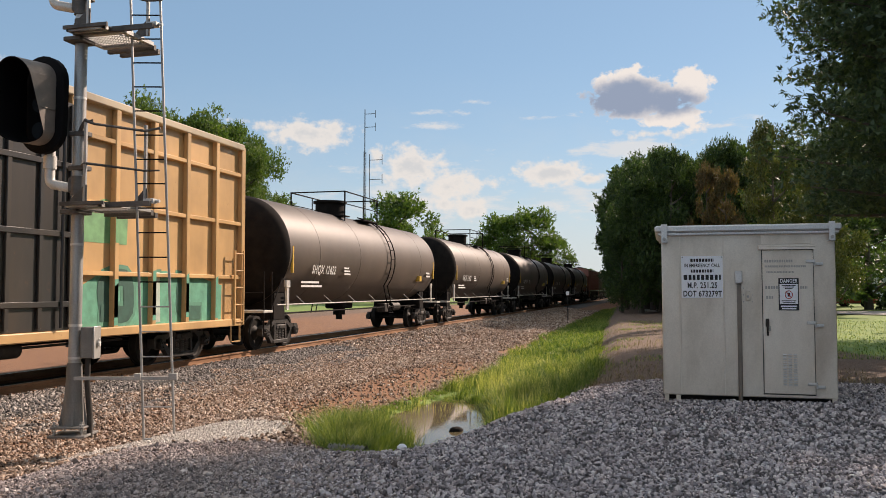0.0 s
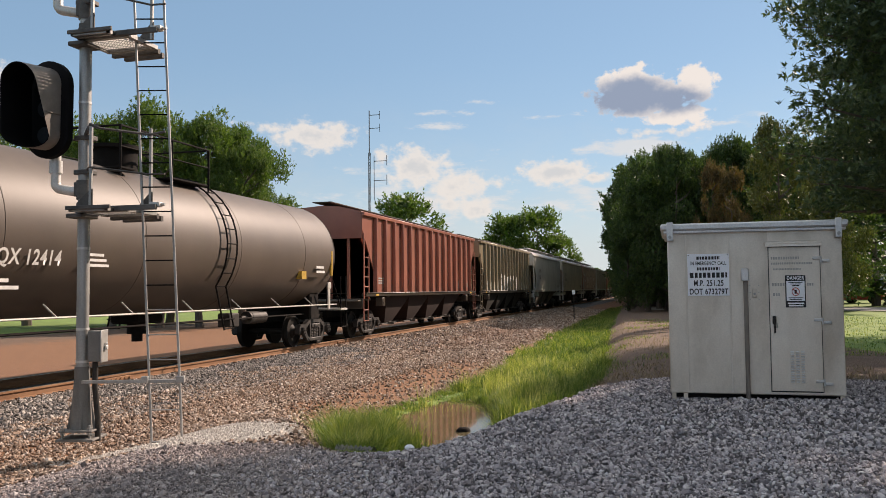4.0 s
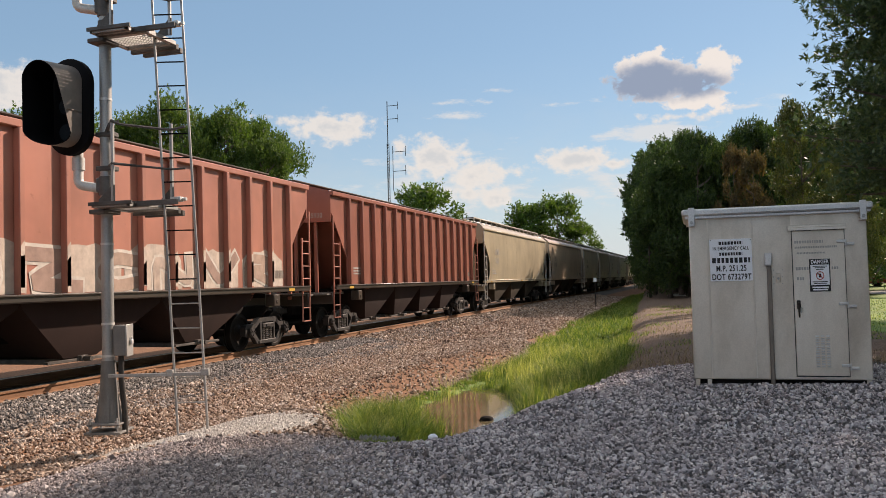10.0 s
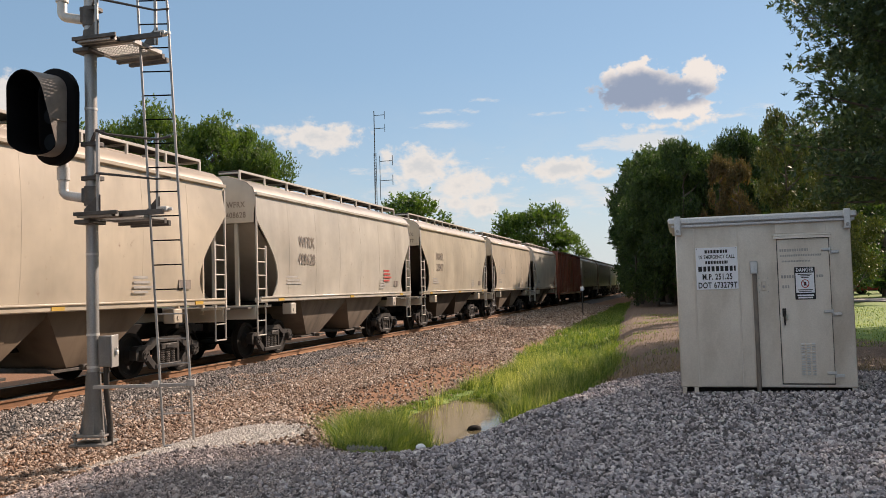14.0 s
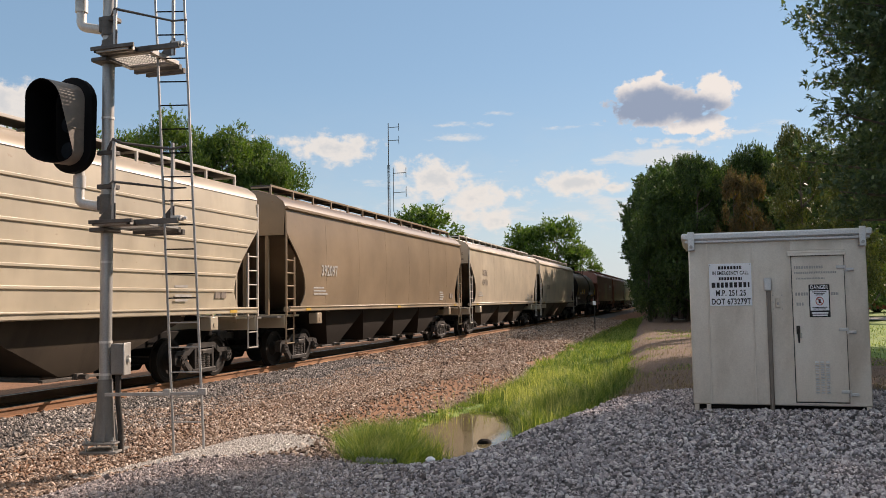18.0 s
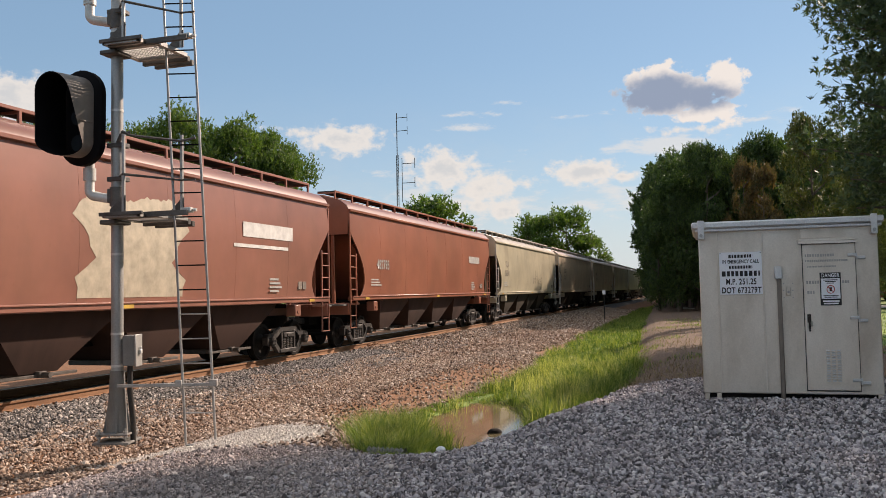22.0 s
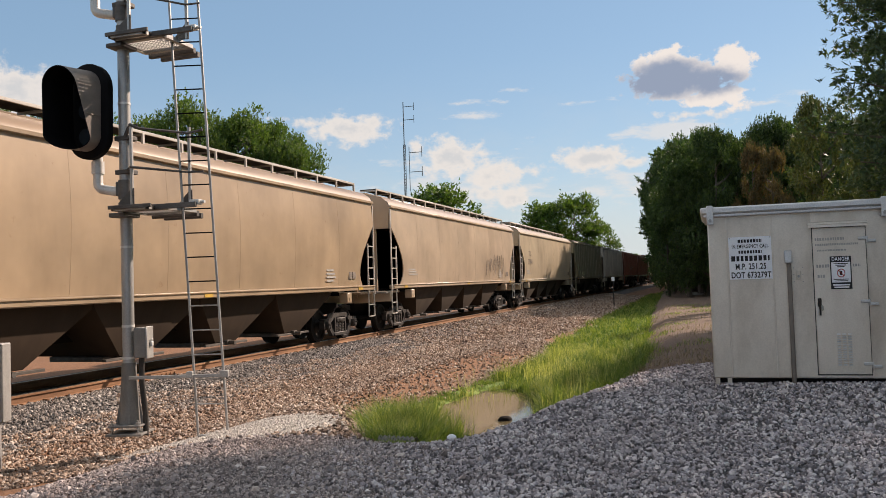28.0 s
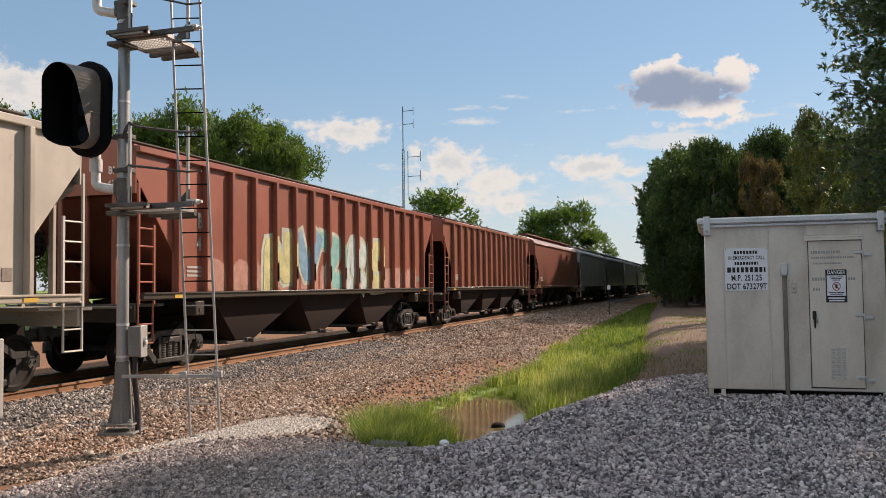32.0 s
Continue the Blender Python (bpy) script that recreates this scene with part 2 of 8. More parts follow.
M_SHEDROOF = simple("bright_aluminium", [(0.3, (0.60, 0.60, 0.60)), (0.7, (0.74, 0.74, 0.74))], 2.0, 0.38, 0.4, bumps=0.04)
M_SIGN = flat("white_sign", (0.93, 0.95, 1.0), 0.5, wear=0.03)
M_INK = flat("black_print", (0.02, 0.02, 0.022), 0.6)
M_GHOST = flat("faded_print", (0.40, 0.385, 0.36), 0.6)
M_RED = flat("red_print", (0.45, 0.05, 0.04), 0.6)
M_RAIL = simple("rusty_rail", [(0.3, (0.16, 0.075, 0.035)), (0.55, (0.30, 0.155, 0.075)), (0.75, (0.40, 0.23, 0.12))], 5.0, 0.75, 0.1, stretch=(1, 0.15, 1))
M_RAILTOP = simple("polished_rail_head", [(0.3, (0.35, 0.30, 0.26)), (0.7, (0.55, 0.50, 0.45))], 6.0, 0.3, 0.8)
M_TIE = simple("creosoted_wood", [(0.3, (0.045, 0.035, 0.03)), (0.7, (0.12, 0.095, 0.075))], 9.0, 0.85, stretch=(0.2, 1, 1))
M_GRAVEL = stones("blue_grey_gravel", [(0.0, (0.10, 0.091, 0.097)), (0.3, (0.34, 0.313, 0.333)), (0.6, (0.54, 0.50, 0.524)), (0.92, (0.78, 0.735, 0.745)), (1.0, (0.86, 0.84, 0.83))], 0.4)
M_DRIVE = stones("brown_grey_packed_gravel", [(0.0, (0.12, 0.102, 0.10)), (0.3, (0.30, 0.262, 0.256)), (0.7, (0.47, 0.413, 0.40)), (1.0, (0.70, 0.64, 0.61))], 0.45)
M_BALLAST = stones("pink_grey_ballast", [(0.0, (0.06, 0.038, 0.027)), (0.25, (0.22, 0.148, 0.105)), (0.55, (0.43, 0.31, 0.225)), (0.8, (0.56, 0.45, 0.355)), (1.0, (0.76, 0.68, 0.60))], 0.5)
M_CREST = stones("grey_ballast", [(0.0, (0.06, 0.053, 0.048)), (0.4, (0.22, 0.198, 0.18)), (0.75, (0.38, 0.345, 0.315)), (1.0, (0.55, 0.51, 0.47))])
M_FINE = stones("pale_fine_gravel", [(0.0, (0.40, 0.37, 0.33)), (0.5, (0.58, 0.54, 0.49)), (1.0, (0.74, 0.71, 0.67))])
M_BARK = simple("bark", [(0.3, (0.07, 0.055, 0.045)), (0.7, (0.17, 0.14, 0.115))], 7.0, 0.9, stretch=(1, 1, 0.25), bumps=0.5, bdist=0.02)
M_LEAF = leafy("broad_leaves", [(0.2, (0.035, 0.062, 0.013)), (0.5, (0.065, 0.115, 0.022)), (0.8, (0.115, 0.165, 0.034))], 0.4)
M_LEAF2 = leafy("dark_leaves", [(0.2, (0.015, 0.032, 0.010)), (0.5, (0.034, 0.065, 0.016)), (0.8, (0.085, 0.13, 0.028))], 0.26)
M_LEAF3 = leafy("rusty_leaves", [(0.2, (0.045, 0.045, 0.016)), (0.5, (0.085, 0.06, 0.024)), (0.8, (0.14, 0.085, 0.035))], 0.3)
M_NEEDLE = leafy("pine_needles", [(0.2, (0.025, 0.05, 0.024)), (0.5, (0.05, 0.088, 0.037)), (0.8, (0.11, 0.15, 0.052))], 0.16)
M_LEAF4 = leafy("olive_leaves", [(0.2, (0.03, 0.042, 0.012)), (0.5, (0.075, 0.092, 0.022)), (0.8, (0.13, 0.13, 0.035))], 0.2)
M_GRASS = leafy("ditch_grass", [(0.22, (0.03, 0.065, 0.012)), (0.48, (0.085, 0.145, 0.025)), (0.68, (0.20, 0.245, 0.05)), (0.9, (0.40, 0.38, 0.13))], 0.35, patch=1.2)
M_WEED = leafy("seeding_weeds", [(0.2, (0.16, 0.18, 0.05)), (0.5, (0.32, 0.33, 0.10)), (0.8, (0.55, 0.50, 0.24))], 0.4)
M_DRYGRASS = leafy("dry_grass", [(0.2, (0.11, 0.08, 0.05)), (0.5, (0.19, 0.14, 0.09)), (0.8, (0.30, 0.23, 0.15))], 0.2)
M_WOODPOLE = simple("weathered_pole", [(0.3, (0.08, 0.065, 0.055)), (0.7, (0.18, 0.15, 0.125))], 5.0, 0.9, stretch=(1, 1, 0.1))
M_ROAD = simple("pale_road", [(0.3, (0.30, 0.28, 0.26)), (0.7, (0.42, 0.40, 0.37))], 0.8, 0.9)
M_SIDING = flat("pale_siding", (0.55, 0.56, 0.58), 0.7)
M_ROOFING = flat("grey_roofing", (0.16, 0.16, 0.17), 0.85)
M_GLASS = flat("dark_glass", (0.03, 0.035, 0.04), 0.1)
M_CARRED = flat("red_car_paint", (0.30, 0.04, 0.035), 0.3)
M_CARWHITE = flat("white_car_paint", (0.75, 0.75, 0.74), 0.3)
M_WHITE = flat("white_stencil", (0.70, 0.69, 0.66), 0.6)
M_STENCIL = flat("dark_stencil", (0.22, 0.185, 0.155), 0.6, wear=0.5)
M_YELLOW = flat("yellow_reflector", (0.60, 0.38, 0.06), 0.5)
M_ORANGE = flat("orange_stain", (0.42, 0.22, 0.07), 0.7)


def ground_material():
    """Gravel pad, red clay, dry soil and lawn by their own borders."""
    mt, nt, bs = material("mixed_ground")
    va = nt.nodes.new("ShaderNodeVertexColor")
    va.layer_name = "kind"
    sep = nt.nodes.new("ShaderNodeSeparateColor")
    put(nt, va.outputs["Color"], sep.inputs[0])
    fine = noise_node(nt, 28, 6, 0.7)
    mid = noise_node(nt, 1.1, 6, 0.65)
    # bed under the stones darkened, painting the shade in their gaps
    grav = ramp_node(nt, fine, [(0.32, (0.03, 0.028, 0.029)), (0.5, (0.075, 0.07, 0.07)), (0.68, (0.15, 0.143, 0.14))])
    clay = ramp_node(nt, fine, [(0.3, (0.06, 0.028, 0.015)), (0.5, (0.20, 0.095, 0.045)), (0.7, (0.34, 0.185, 0.095))])
    soil = ramp_node(nt, fine, [(0.3, (0.035, 0.021, 0.014)), (0.5, (0.12, 0.074, 0.048)), (0.7, (0.27, 0.18, 0.122))])
    lawn = ramp_node(nt, mid, [(0.3, (0.10, 0.15, 0.03)), (0.55, (0.15, 0.23, 0.04)), (0.75, (0.23, 0.28, 0.07))])
    jig = nt.nodes.new("ShaderNodeMath")
    jig.operation = "MULTIPLY_ADD"
    put(nt, mid, jig.inputs[0])
    jig.inputs[1].default_value, jig.inputs[2].default_value = 0.9, -0.45

    def edge(ch):
        a = nt.nodes.new("ShaderNodeMath")
        a.operation = "ADD"
        put(nt, sep.outputs[ch], a.inputs[0])
        put(nt, jig.outputs[0], a.inputs[1])
        r = nt.nodes.new("ShaderNodeMapRange")
        r.interpolation_type = "SMOOTHSTEP"
        r.inputs[1].default_value, r.inputs[2].default_value = 0.35, 0.65
        put(nt, a.outputs[0], r.inputs[0])
        return r.outputs[0]

    col = mix_node(nt, edge(0), soil, grav)
    col = mix_node(nt, edge(1), col, lawn)
    col = mix_node(nt, edge(2), col, clay)
    # dark track bed: oil and brake dust, with the train's shade painted in
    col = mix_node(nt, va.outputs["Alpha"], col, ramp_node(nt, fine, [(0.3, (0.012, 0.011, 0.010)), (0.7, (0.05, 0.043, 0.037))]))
    put(nt, col, bs.inputs["Base Color"])
    bs.inputs["Roughness"].default_value = 0.92
    bump(nt, bs, fine, 0.6, 0.02)
    return mt


def water_material():
    mt, nt, bs = material("muddy_water")
    n = noise_node(nt, 2.0, 4, 0.6)
    put(nt, ramp_node(nt, n, [(0.3, (0.09, 0.075, 0.042)), (0.7, (0.17, 0.14, 0.085))]), bs.inputs["Base Color"])
    bs.inputs["Roughness"].default_value = 0.04
    bs.inputs["IOR"].default_value = 1.33
    rip = noise_node(nt, 7.0, 3, 0.5)
    bump(nt, bs, rip, 0.03, 0.01)
    return mt


M_GROUND, M_WATER = ground_material(), water_material()


# ---- mesh helpers ----
class Shape:
    """Gathers vertices and faces of one mesh."""

    def __init__(self):
        self.v, self.f = [], []

    def add(self, vs, fs):
        n = len(self.v)
        self.v += [tuple(p) for p in vs]
        self.f += [tuple(n + i for i in q) for q in fs]
        return self

    def box(self, x0, x1, y0, y1, z0, z1, c=0.0):
        """A box; c chamfers its edges."""
        if c <= 0:
            vs = [(x, y, z) for z in (z0, z1) for y in (y0, y1) for x in (x0, x1)]
            return self.add(vs, [(0, 2, 3, 1), (4, 5, 7, 6), (0, 1, 5, 4), (2, 6, 7, 3), (0, 4, 6, 2), (1, 3, 7, 5)])
        lo, hi = (x0, y0, z0), (x1, y1, z1)
        vs, at = [], {}
        for sx in (0, 1):
            for sy in (0, 1):
                for sz in (0, 1):
                    s = (sx, sy, sz)
                    for ax in range(3):
                        p = [(hi[i] - c if s[i] else lo[i] + c) for i in range(3)]
                        p[ax] = hi[ax] if s[ax] else lo[ax]
                        at[s, ax] = len(vs)
                        vs.append(tuple(p))
        fs = []
        for ax in range(3):
            u, w = [i for i in range(3) if i != ax]
            for side in (0, 1):
                ring = []
                for a, b in ((0, 0), (1, 0), (1, 1), (0, 1)):
                    s = [0, 0, 0]
                    s[ax], s[u], s[w] = side, a, b
                    ring.append(at[tuple(s), ax])
                fs.append(ring)
            for a in (0, 1):
                for b in (0, 1):
                    s0, s1 = [0, 0, 0], [0, 0, 0]
                    s0[u] = s1[u] = a
                    s0[w] = s1[w] = b
                    s1[ax] = 1
                    s0, s1 = tuple(s0), tuple(s1)
                    fs.append([at[s0, u], at[s1, u], at[s1, w], at[s0, w]])
        for sx in (0, 1):
            for sy in (0, 1):
                for sz in (0, 1):
                    fs.append([at[(sx, sy, sz), ax] for ax in range(3)])
        return self.add(vs, fs)

    def cyl(self, p, q, r, n=10, r2=None, cap=True):
        p, q = Vector(p), Vector(q)
        d = (q - p).normalized()
        a = d.orthogonal().normalized()
        b = d.cross(a)
        r2 = r if r2 is None else r2
        vs = []
        for c, rr in ((p, r), (q, r2)):
            vs += [c + (a * math.cos(2 * math.pi * i / n) + b * math.sin(2 * math.pi * i / n)) * rr for i in range(n)]
        fs = [(i, (i + 1) % n, n + (i + 1) % n, n + i) for i in range(n)]
        if cap:
            fs += [tuple(range(n))[::-1], tuple(range(n, 2 * n))]
        return self.add(vs, fs)

    def tube(self, pts, r, n=8):
        """One continuous pipe through the points."""
        ps = [Vector(p) for p in pts]
        dirs = [(b - a).normalized() for a, b in zip(ps, ps[1:])]
        side = dirs[0].orthogonal().normalized()
        rings = []
        for k, p in enumerate(ps):
            d0, d1 = dirs[max(0, k - 1)], dirs[min(k, len(dirs) - 1)]
            t = (d0 + d1).normalized() if (d0 + d1).length > 1e-4 else d1
            side = (side - t * side.dot(t)).normalized() if (side - t * side.dot(t)).length > 1e-4 else t.orthogonal().normalized()
            other = t.cross(side)
            fat = 1 / max(0.5, d1.dot(t))
            rings.append([p + (side * math.cos(2 * math.pi * i / n) + other * math.sin(2 * math.pi * i / n)) * r * fat for i in range(n)])
        return self.loft(rings, True, True)

    def loft(self, rings, closed=True, cap=False):
        """Skin over rings with equally many points."""
        k = len(rings[0])
        vs = [p for ring in rings for p in ring]
        fs = []
        for a in range(len(rings) - 1):
            for i in range(k if closed else k - 1):
                j = (i + 1) % k
                fs.append((a * k + i, a * k + j, (a + 1) * k + j, (a + 1) * k + i))
        if cap:
            fs += [tuple(range(k))[::-1], tuple(range(len(vs) - k, len(vs)))]
        return self.add(vs, fs)

    def prism(self, outline, x0, x1):
        """An outline in (y, z), thick from x0 to x1."""
        k = len(outline)
        vs = [(x0, y, z) for y, z in outline] + [(x1, y, z) for y, z in outline]
        fs = [tuple(range(k))[::-1], tuple(range(k, 2 * k))]
        fs += [(i, (i + 1) % k, k + (i + 1) % k, k + i) for i in range(k)]
        return self.add(vs, fs)

    def move(self, m):
        self.v = [tuple(m @ Vector(p)) for p in self.v]
        return self

    def mesh(self, name, smooth=True):
        me = bpy.data.meshes.new(name)
        me.from_pydata(self.v, [], self.f)
        bm = bmesh.new()
        bm.from_mesh(me)
        bmesh.ops.recalc_face_normals(bm, faces=bm.faces)
        bm.to_mesh(me)
        bm.free()
        if smooth:
            me.shade_smooth()
            me.set_sharp_from_angle(angle=radians(38))
        return me


def part(name, shape, mt, parent=None, label="", color=None, at=None):
    """One mesh object, under a thing or a part."""
    me = shape if isinstance(shape, bpy.types.Mesh) else shape.mesh(name)
    if not me.materials:
        me.materials.append(mt)
    ob = new(name, me)
    ob.parent = parent
    if at is not None:
        ob.matrix_basis = at
    if color is not None:
        ob.color = (*color, 1)
    if label:
        tagged(ob, label)
    return ob


def thing(name, label, category, at=None, group="", kind=""):
    ob = new(name)
    ob.empty_display_size = 0.2
    if at is not None:
        ob.matrix_basis = at
    return tagged(ob, label, category, group, kind)


def bulk(name, verts, faces, mt, smooth=False):
    """A large mesh from arrays."""
    me = bpy.data.meshes.new(name)
    faces = np.asarray(faces, dtype=np.int32)
    verts = np.asarray(verts, dtype=np.float32)
    k = faces.shape[1]
    me.vertices.add(len(verts))
    me.vertices.foreach_set("co", verts.ravel())
    me.loops.add(faces.size)
    me.loops.foreach_set("vertex_index", faces.ravel())
    me.polygons.add(len(faces))
    me.polygons.foreach_set("loop_start", np.arange(0, faces.size, k, dtype=np.int32))
    me.update(calc_edges=True)
    me.validate()
    if smooth:
        me.shade_smooth()
    else:
        me.shade_flat()
    me.materials.append(mt)
    return me


LETTERS = {}


def lettering(body, size, parent, m, mt=None, name="lettering", squeeze=1.0, label=""):
    """Painted letters, facing +x of the parent, base line along +y (read from the +x side)."""
    key = (body, round(size, 3), round(squeeze, 2), mt.name)
    if key not in LETTERS:
        cu = bpy.data.curves.new("letters", "FONT")
        cu.body, cu.size, cu.align_x, cu.align_y = body, size, "CENTER", "CENTER"
        cu.space_character, cu.offset = 1.1, size * 0.022
        tmp = bpy.data.objects.new("letters", cu)
        scene.collection.objects.link(tmp)
        me = bpy.data.meshes.new_from_object(tmp)
        bpy.data.objects.remove(tmp)
        co = np.empty(len(me.vertices) * 3)
        me.vertices.foreach_get("co", co)
        co = co.reshape(-1, 3)
        out = np.c_[co[:, 2], co[:, 0] * squeeze, co[:, 1]]
        me.vertices.foreach_set("co", out.ravel())
        me.materials.clear()
        me.materials.append(mt)
        LETTERS[key] = me
    ob = new(name, LETTERS[key])
    ob.parent, ob.matrix_basis = parent, m
    if label:
        tagged(ob, label)
    return ob


# ---- ground ----
TRACK_X, RAIL_Z = -11.6, 0.07
BEND_Y, BEND_R = 130.0, 1350.0


def track(s):
    """Place and heading (turn to the left) of the track's middle, s metres ahead."""
    if s < BEND_Y:
        return TRACK_X, s, 0.0
    a = (s - BEND_Y) / BEND_R
    return TRACK_X - BEND_R * (1 - math.cos(a)), BEND_Y + BEND_R * math.sin(a), a


def track_x(y):
    y = np.asarray(y, dtype=float)
    a = np.arcsin(np.clip((y - BEND_Y) / BEND_R, 0, 0.9))
    return TRACK_X - BEND_R * (1 - np.cos(a))


def sstep(v, a, b):
    q = np.clip((np.asarray(v, dtype=float) - a) / (b - a), 0, 1)
    return q * q * (3 - 2 * q)


def wave(x, y, seed, scale):
    """Cheap smooth noise, -1..1."""
    r = np.random.RandomState(seed)
    out = 0
    for k in range(6):
        a, b, p = r.uniform(-1, 1), r.uniform(-1, 1), r.uniform(0, 6.3)
        out = out + np.sin((x * a + y * b) * 2 * np.pi / scale * (1 + 0.5 * k) + p) / (1 + 0.6 * k)
    return out / 2.4


def pad_edge(y):
    """The gravel pad's border towards the ditch."""
    return np.interp(y, [6.0, 7.3, 7.75, 8.2, 9.5, 11.2, 12.8, 14.0, 16.0, 18.5, 22, 60], [-9.0, -7.2, -3.2, -2.3, -2.15, -1.67, -0.97, -0.35, 0.4, 1.4, 3.0, 6.0])


def ditch_west(y):
    return np.interp(y, [8.2, 9.0, 10.5, 12.2, 14.5, 17.7, 19.5, 22, 24.4, 38, 58, 100, 130], [-3.35, -3.75, -4.55, -5.05, -5.0, -4.6, -4.1, -4.3, -4.8, -5.4, -5.8, -6.6, -6.8])


def ditch_east(y):
    return np.interp(y, [8.2, 9.5, 11.2, 12.8, 16, 21.6, 32, 55, 100, 130], [-3.0, -2.7, -2.4, -1.9, -1.5, -1.7, -2.4, -3.6, -5.7, -6.2])


def pond(x, y):
    """Under 1 inside the standing water."""
    return ((x + 3.55 + 0.14 * (y - 13.1)) / 0.80) ** 2 + ((y - 13.1) / 2.35) ** 2 + 0.25 * wave(x, y, 71, 0.9)


def height(x, y):
    x, y = np.asarray(x, dtype=float), np.asarray(y, dtype=float)
    off = x - track_x(y)
    base = 0.02 + 0.08 * sstep(x, -6.5, -2.0) + 0.10 * sstep(x, -2, 0.5) * sstep(y, 8, 12)
    base = base + 0.012 * wave(x, y, 3, 1.7) + 0.03 * wave(x, y, 4, 9.0)
    # ditch
    open_ = sstep(y, 7.8, 9.0)
    w, e = ditch_west(y), ditch_east(y)
    deep = 0.36 + 0.26 * sstep(1.3 - pond(x, y), 0.0, 0.5)
    cut = sstep(x, w - 0.5 - 0.9 * sstep(y, 9.5, 11.5), w + 0.4) * (1 - sstep(x, e - 0.5, e + 0.7)) * open_
    z = base - cut * (deep + 0.1)
    # the ballast's shoulder, falling from the track to the ditch
    shoulder = -0.10 - np.clip(off - 1.75, 0, 3) * 0.13 - np.clip(off - 4.75, 0, 4) * 0.05
    k = sstep(x, -5.0, -8.0)
    z = z * (1 - k) + np.where(off > 0, shoulder, 0) * k
    far = sstep(off, -1.9, -4.5)
    z = np.where(off < 0, -0.10 * (1 - far) - 0.38 * far + 0.03 * wave(x, y, 8, 6) * far, z)
    flat_ = np.abs(off) < 1.75
    z = np.where(flat_, -0.10, z)
    # gentle country further off
    z = z + sstep(x, 6, 30) * 0.25 + sstep(y, 250, 900) * 2.0
    return z


def build_ground():
    def axis(lo, hi, step, far_lo, far_hi):
        out = list(np.arange(lo, hi + 1e-6, step))
        s = step
        while out[-1] < far_hi:
            s *= 1.22
            out.append(min(out[-1] + s, far_hi))
        s = step
        while out[0] > far_lo:
            s *= 1.22
            out.insert(0, max(out[0] - s, far_lo))
        return np.array(out)

    xs, ys = axis(-14.0, 4.0, 0.14, -2500, 2500), axis(3.5, 26.0, 0.16, -400, 3500)
    X, Y = np.meshgrid(xs, ys)
    Z = height(X, Y)
    n, m = len(xs), len(ys)
    idx = np.arange(n * m).reshape(m, n)
    quads = np.stack([idx[:-1, :-1], idx[:-1, 1:], idx[1:, 1:], idx[1:, :-1]], -1).reshape(-1, 4)
    me = bulk("ground", np.stack([X, Y, Z], -1).reshape(-1, 3), quads, M_GROUND, True)
    x, y = X.ravel(), Y.ravel()
    off = x - track_x(y)
    e = pad_edge(y)
    grav = sstep(x - e, -0.5, 0.4) * (1 - sstep(y, 14.2, 15.5)) * (1 - sstep(x, 5.5, 7.5))
    grav = np.maximum(grav, (np.abs(off) < 6.2) * 1.0 * (1 - sstep(np.abs(off), 5.2, 6.2)) * sstep(off, 0.7, 1.0))
    lawn = sstep(x, 3.2, 4.6) * sstep(y, 19, 24)
    lawn = np.maximum(lawn, sstep(-off, 17, 24))
    mid = (x - ditch_west(y)) * (ditch_east(y) - x)
    lawn = np.maximum(lawn, sstep(mid, 0.0, 0.5) * sstep(y, 8.4, 9.2) * sstep(pond(x, y), 1.0, 1.5) * 0.95)
    lawn = np.maximum(lawn, sstep(y, 90, 140) * (np.abs(off) > 6) * 0.9)
    clay = sstep(x, -7.8, -6.6) * (1 - sstep(x - ditch_west(y), -0.6, 0.4)) * sstep(y, 10, 13) * (1 - sstep(y, 24, 34)) * 0.8
    clay = np.maximum(clay, sstep(off, 1.9, 3.4) * (1 - sstep(off, 6.2, 7.4)) * 0.72 * (y > 4))
    clay = np.maximum(clay, sstep(-off, 2.2, 3.4) * (1 - sstep(-off, 12, 20)) * 0.7)
    # band under and behind the train, darkened with its shade
    oil_shade = sstep(off, -3.4, -2.0) * (1 - sstep(off, 0.75, 1.0))
    col = np.stack([grav, lawn, clay, oil_shade], -1).astype(np.float32)
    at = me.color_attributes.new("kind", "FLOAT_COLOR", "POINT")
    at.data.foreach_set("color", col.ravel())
    return tagged(new("ground", me), "gravel pad, clay ditch and lawn beside a railway", "ground", kind="structure")


build_ground()

# puddle in the ditch
puddle = Shape()
ring = []
for i in range(36):
    a = 2 * math.pi * i / 36
    ring.append((-3.55 - 0.14 * 3.0 * math.sin(a) + 1.2 * math.cos(a), 13.1 + 3.0 * math.sin(a), -0.44))
puddle.add(ring, [tuple(range(36))])
tagged(part("water", puddle, M_WATER), "muddy puddle standing in the ditch", "puddle", kind="structure")


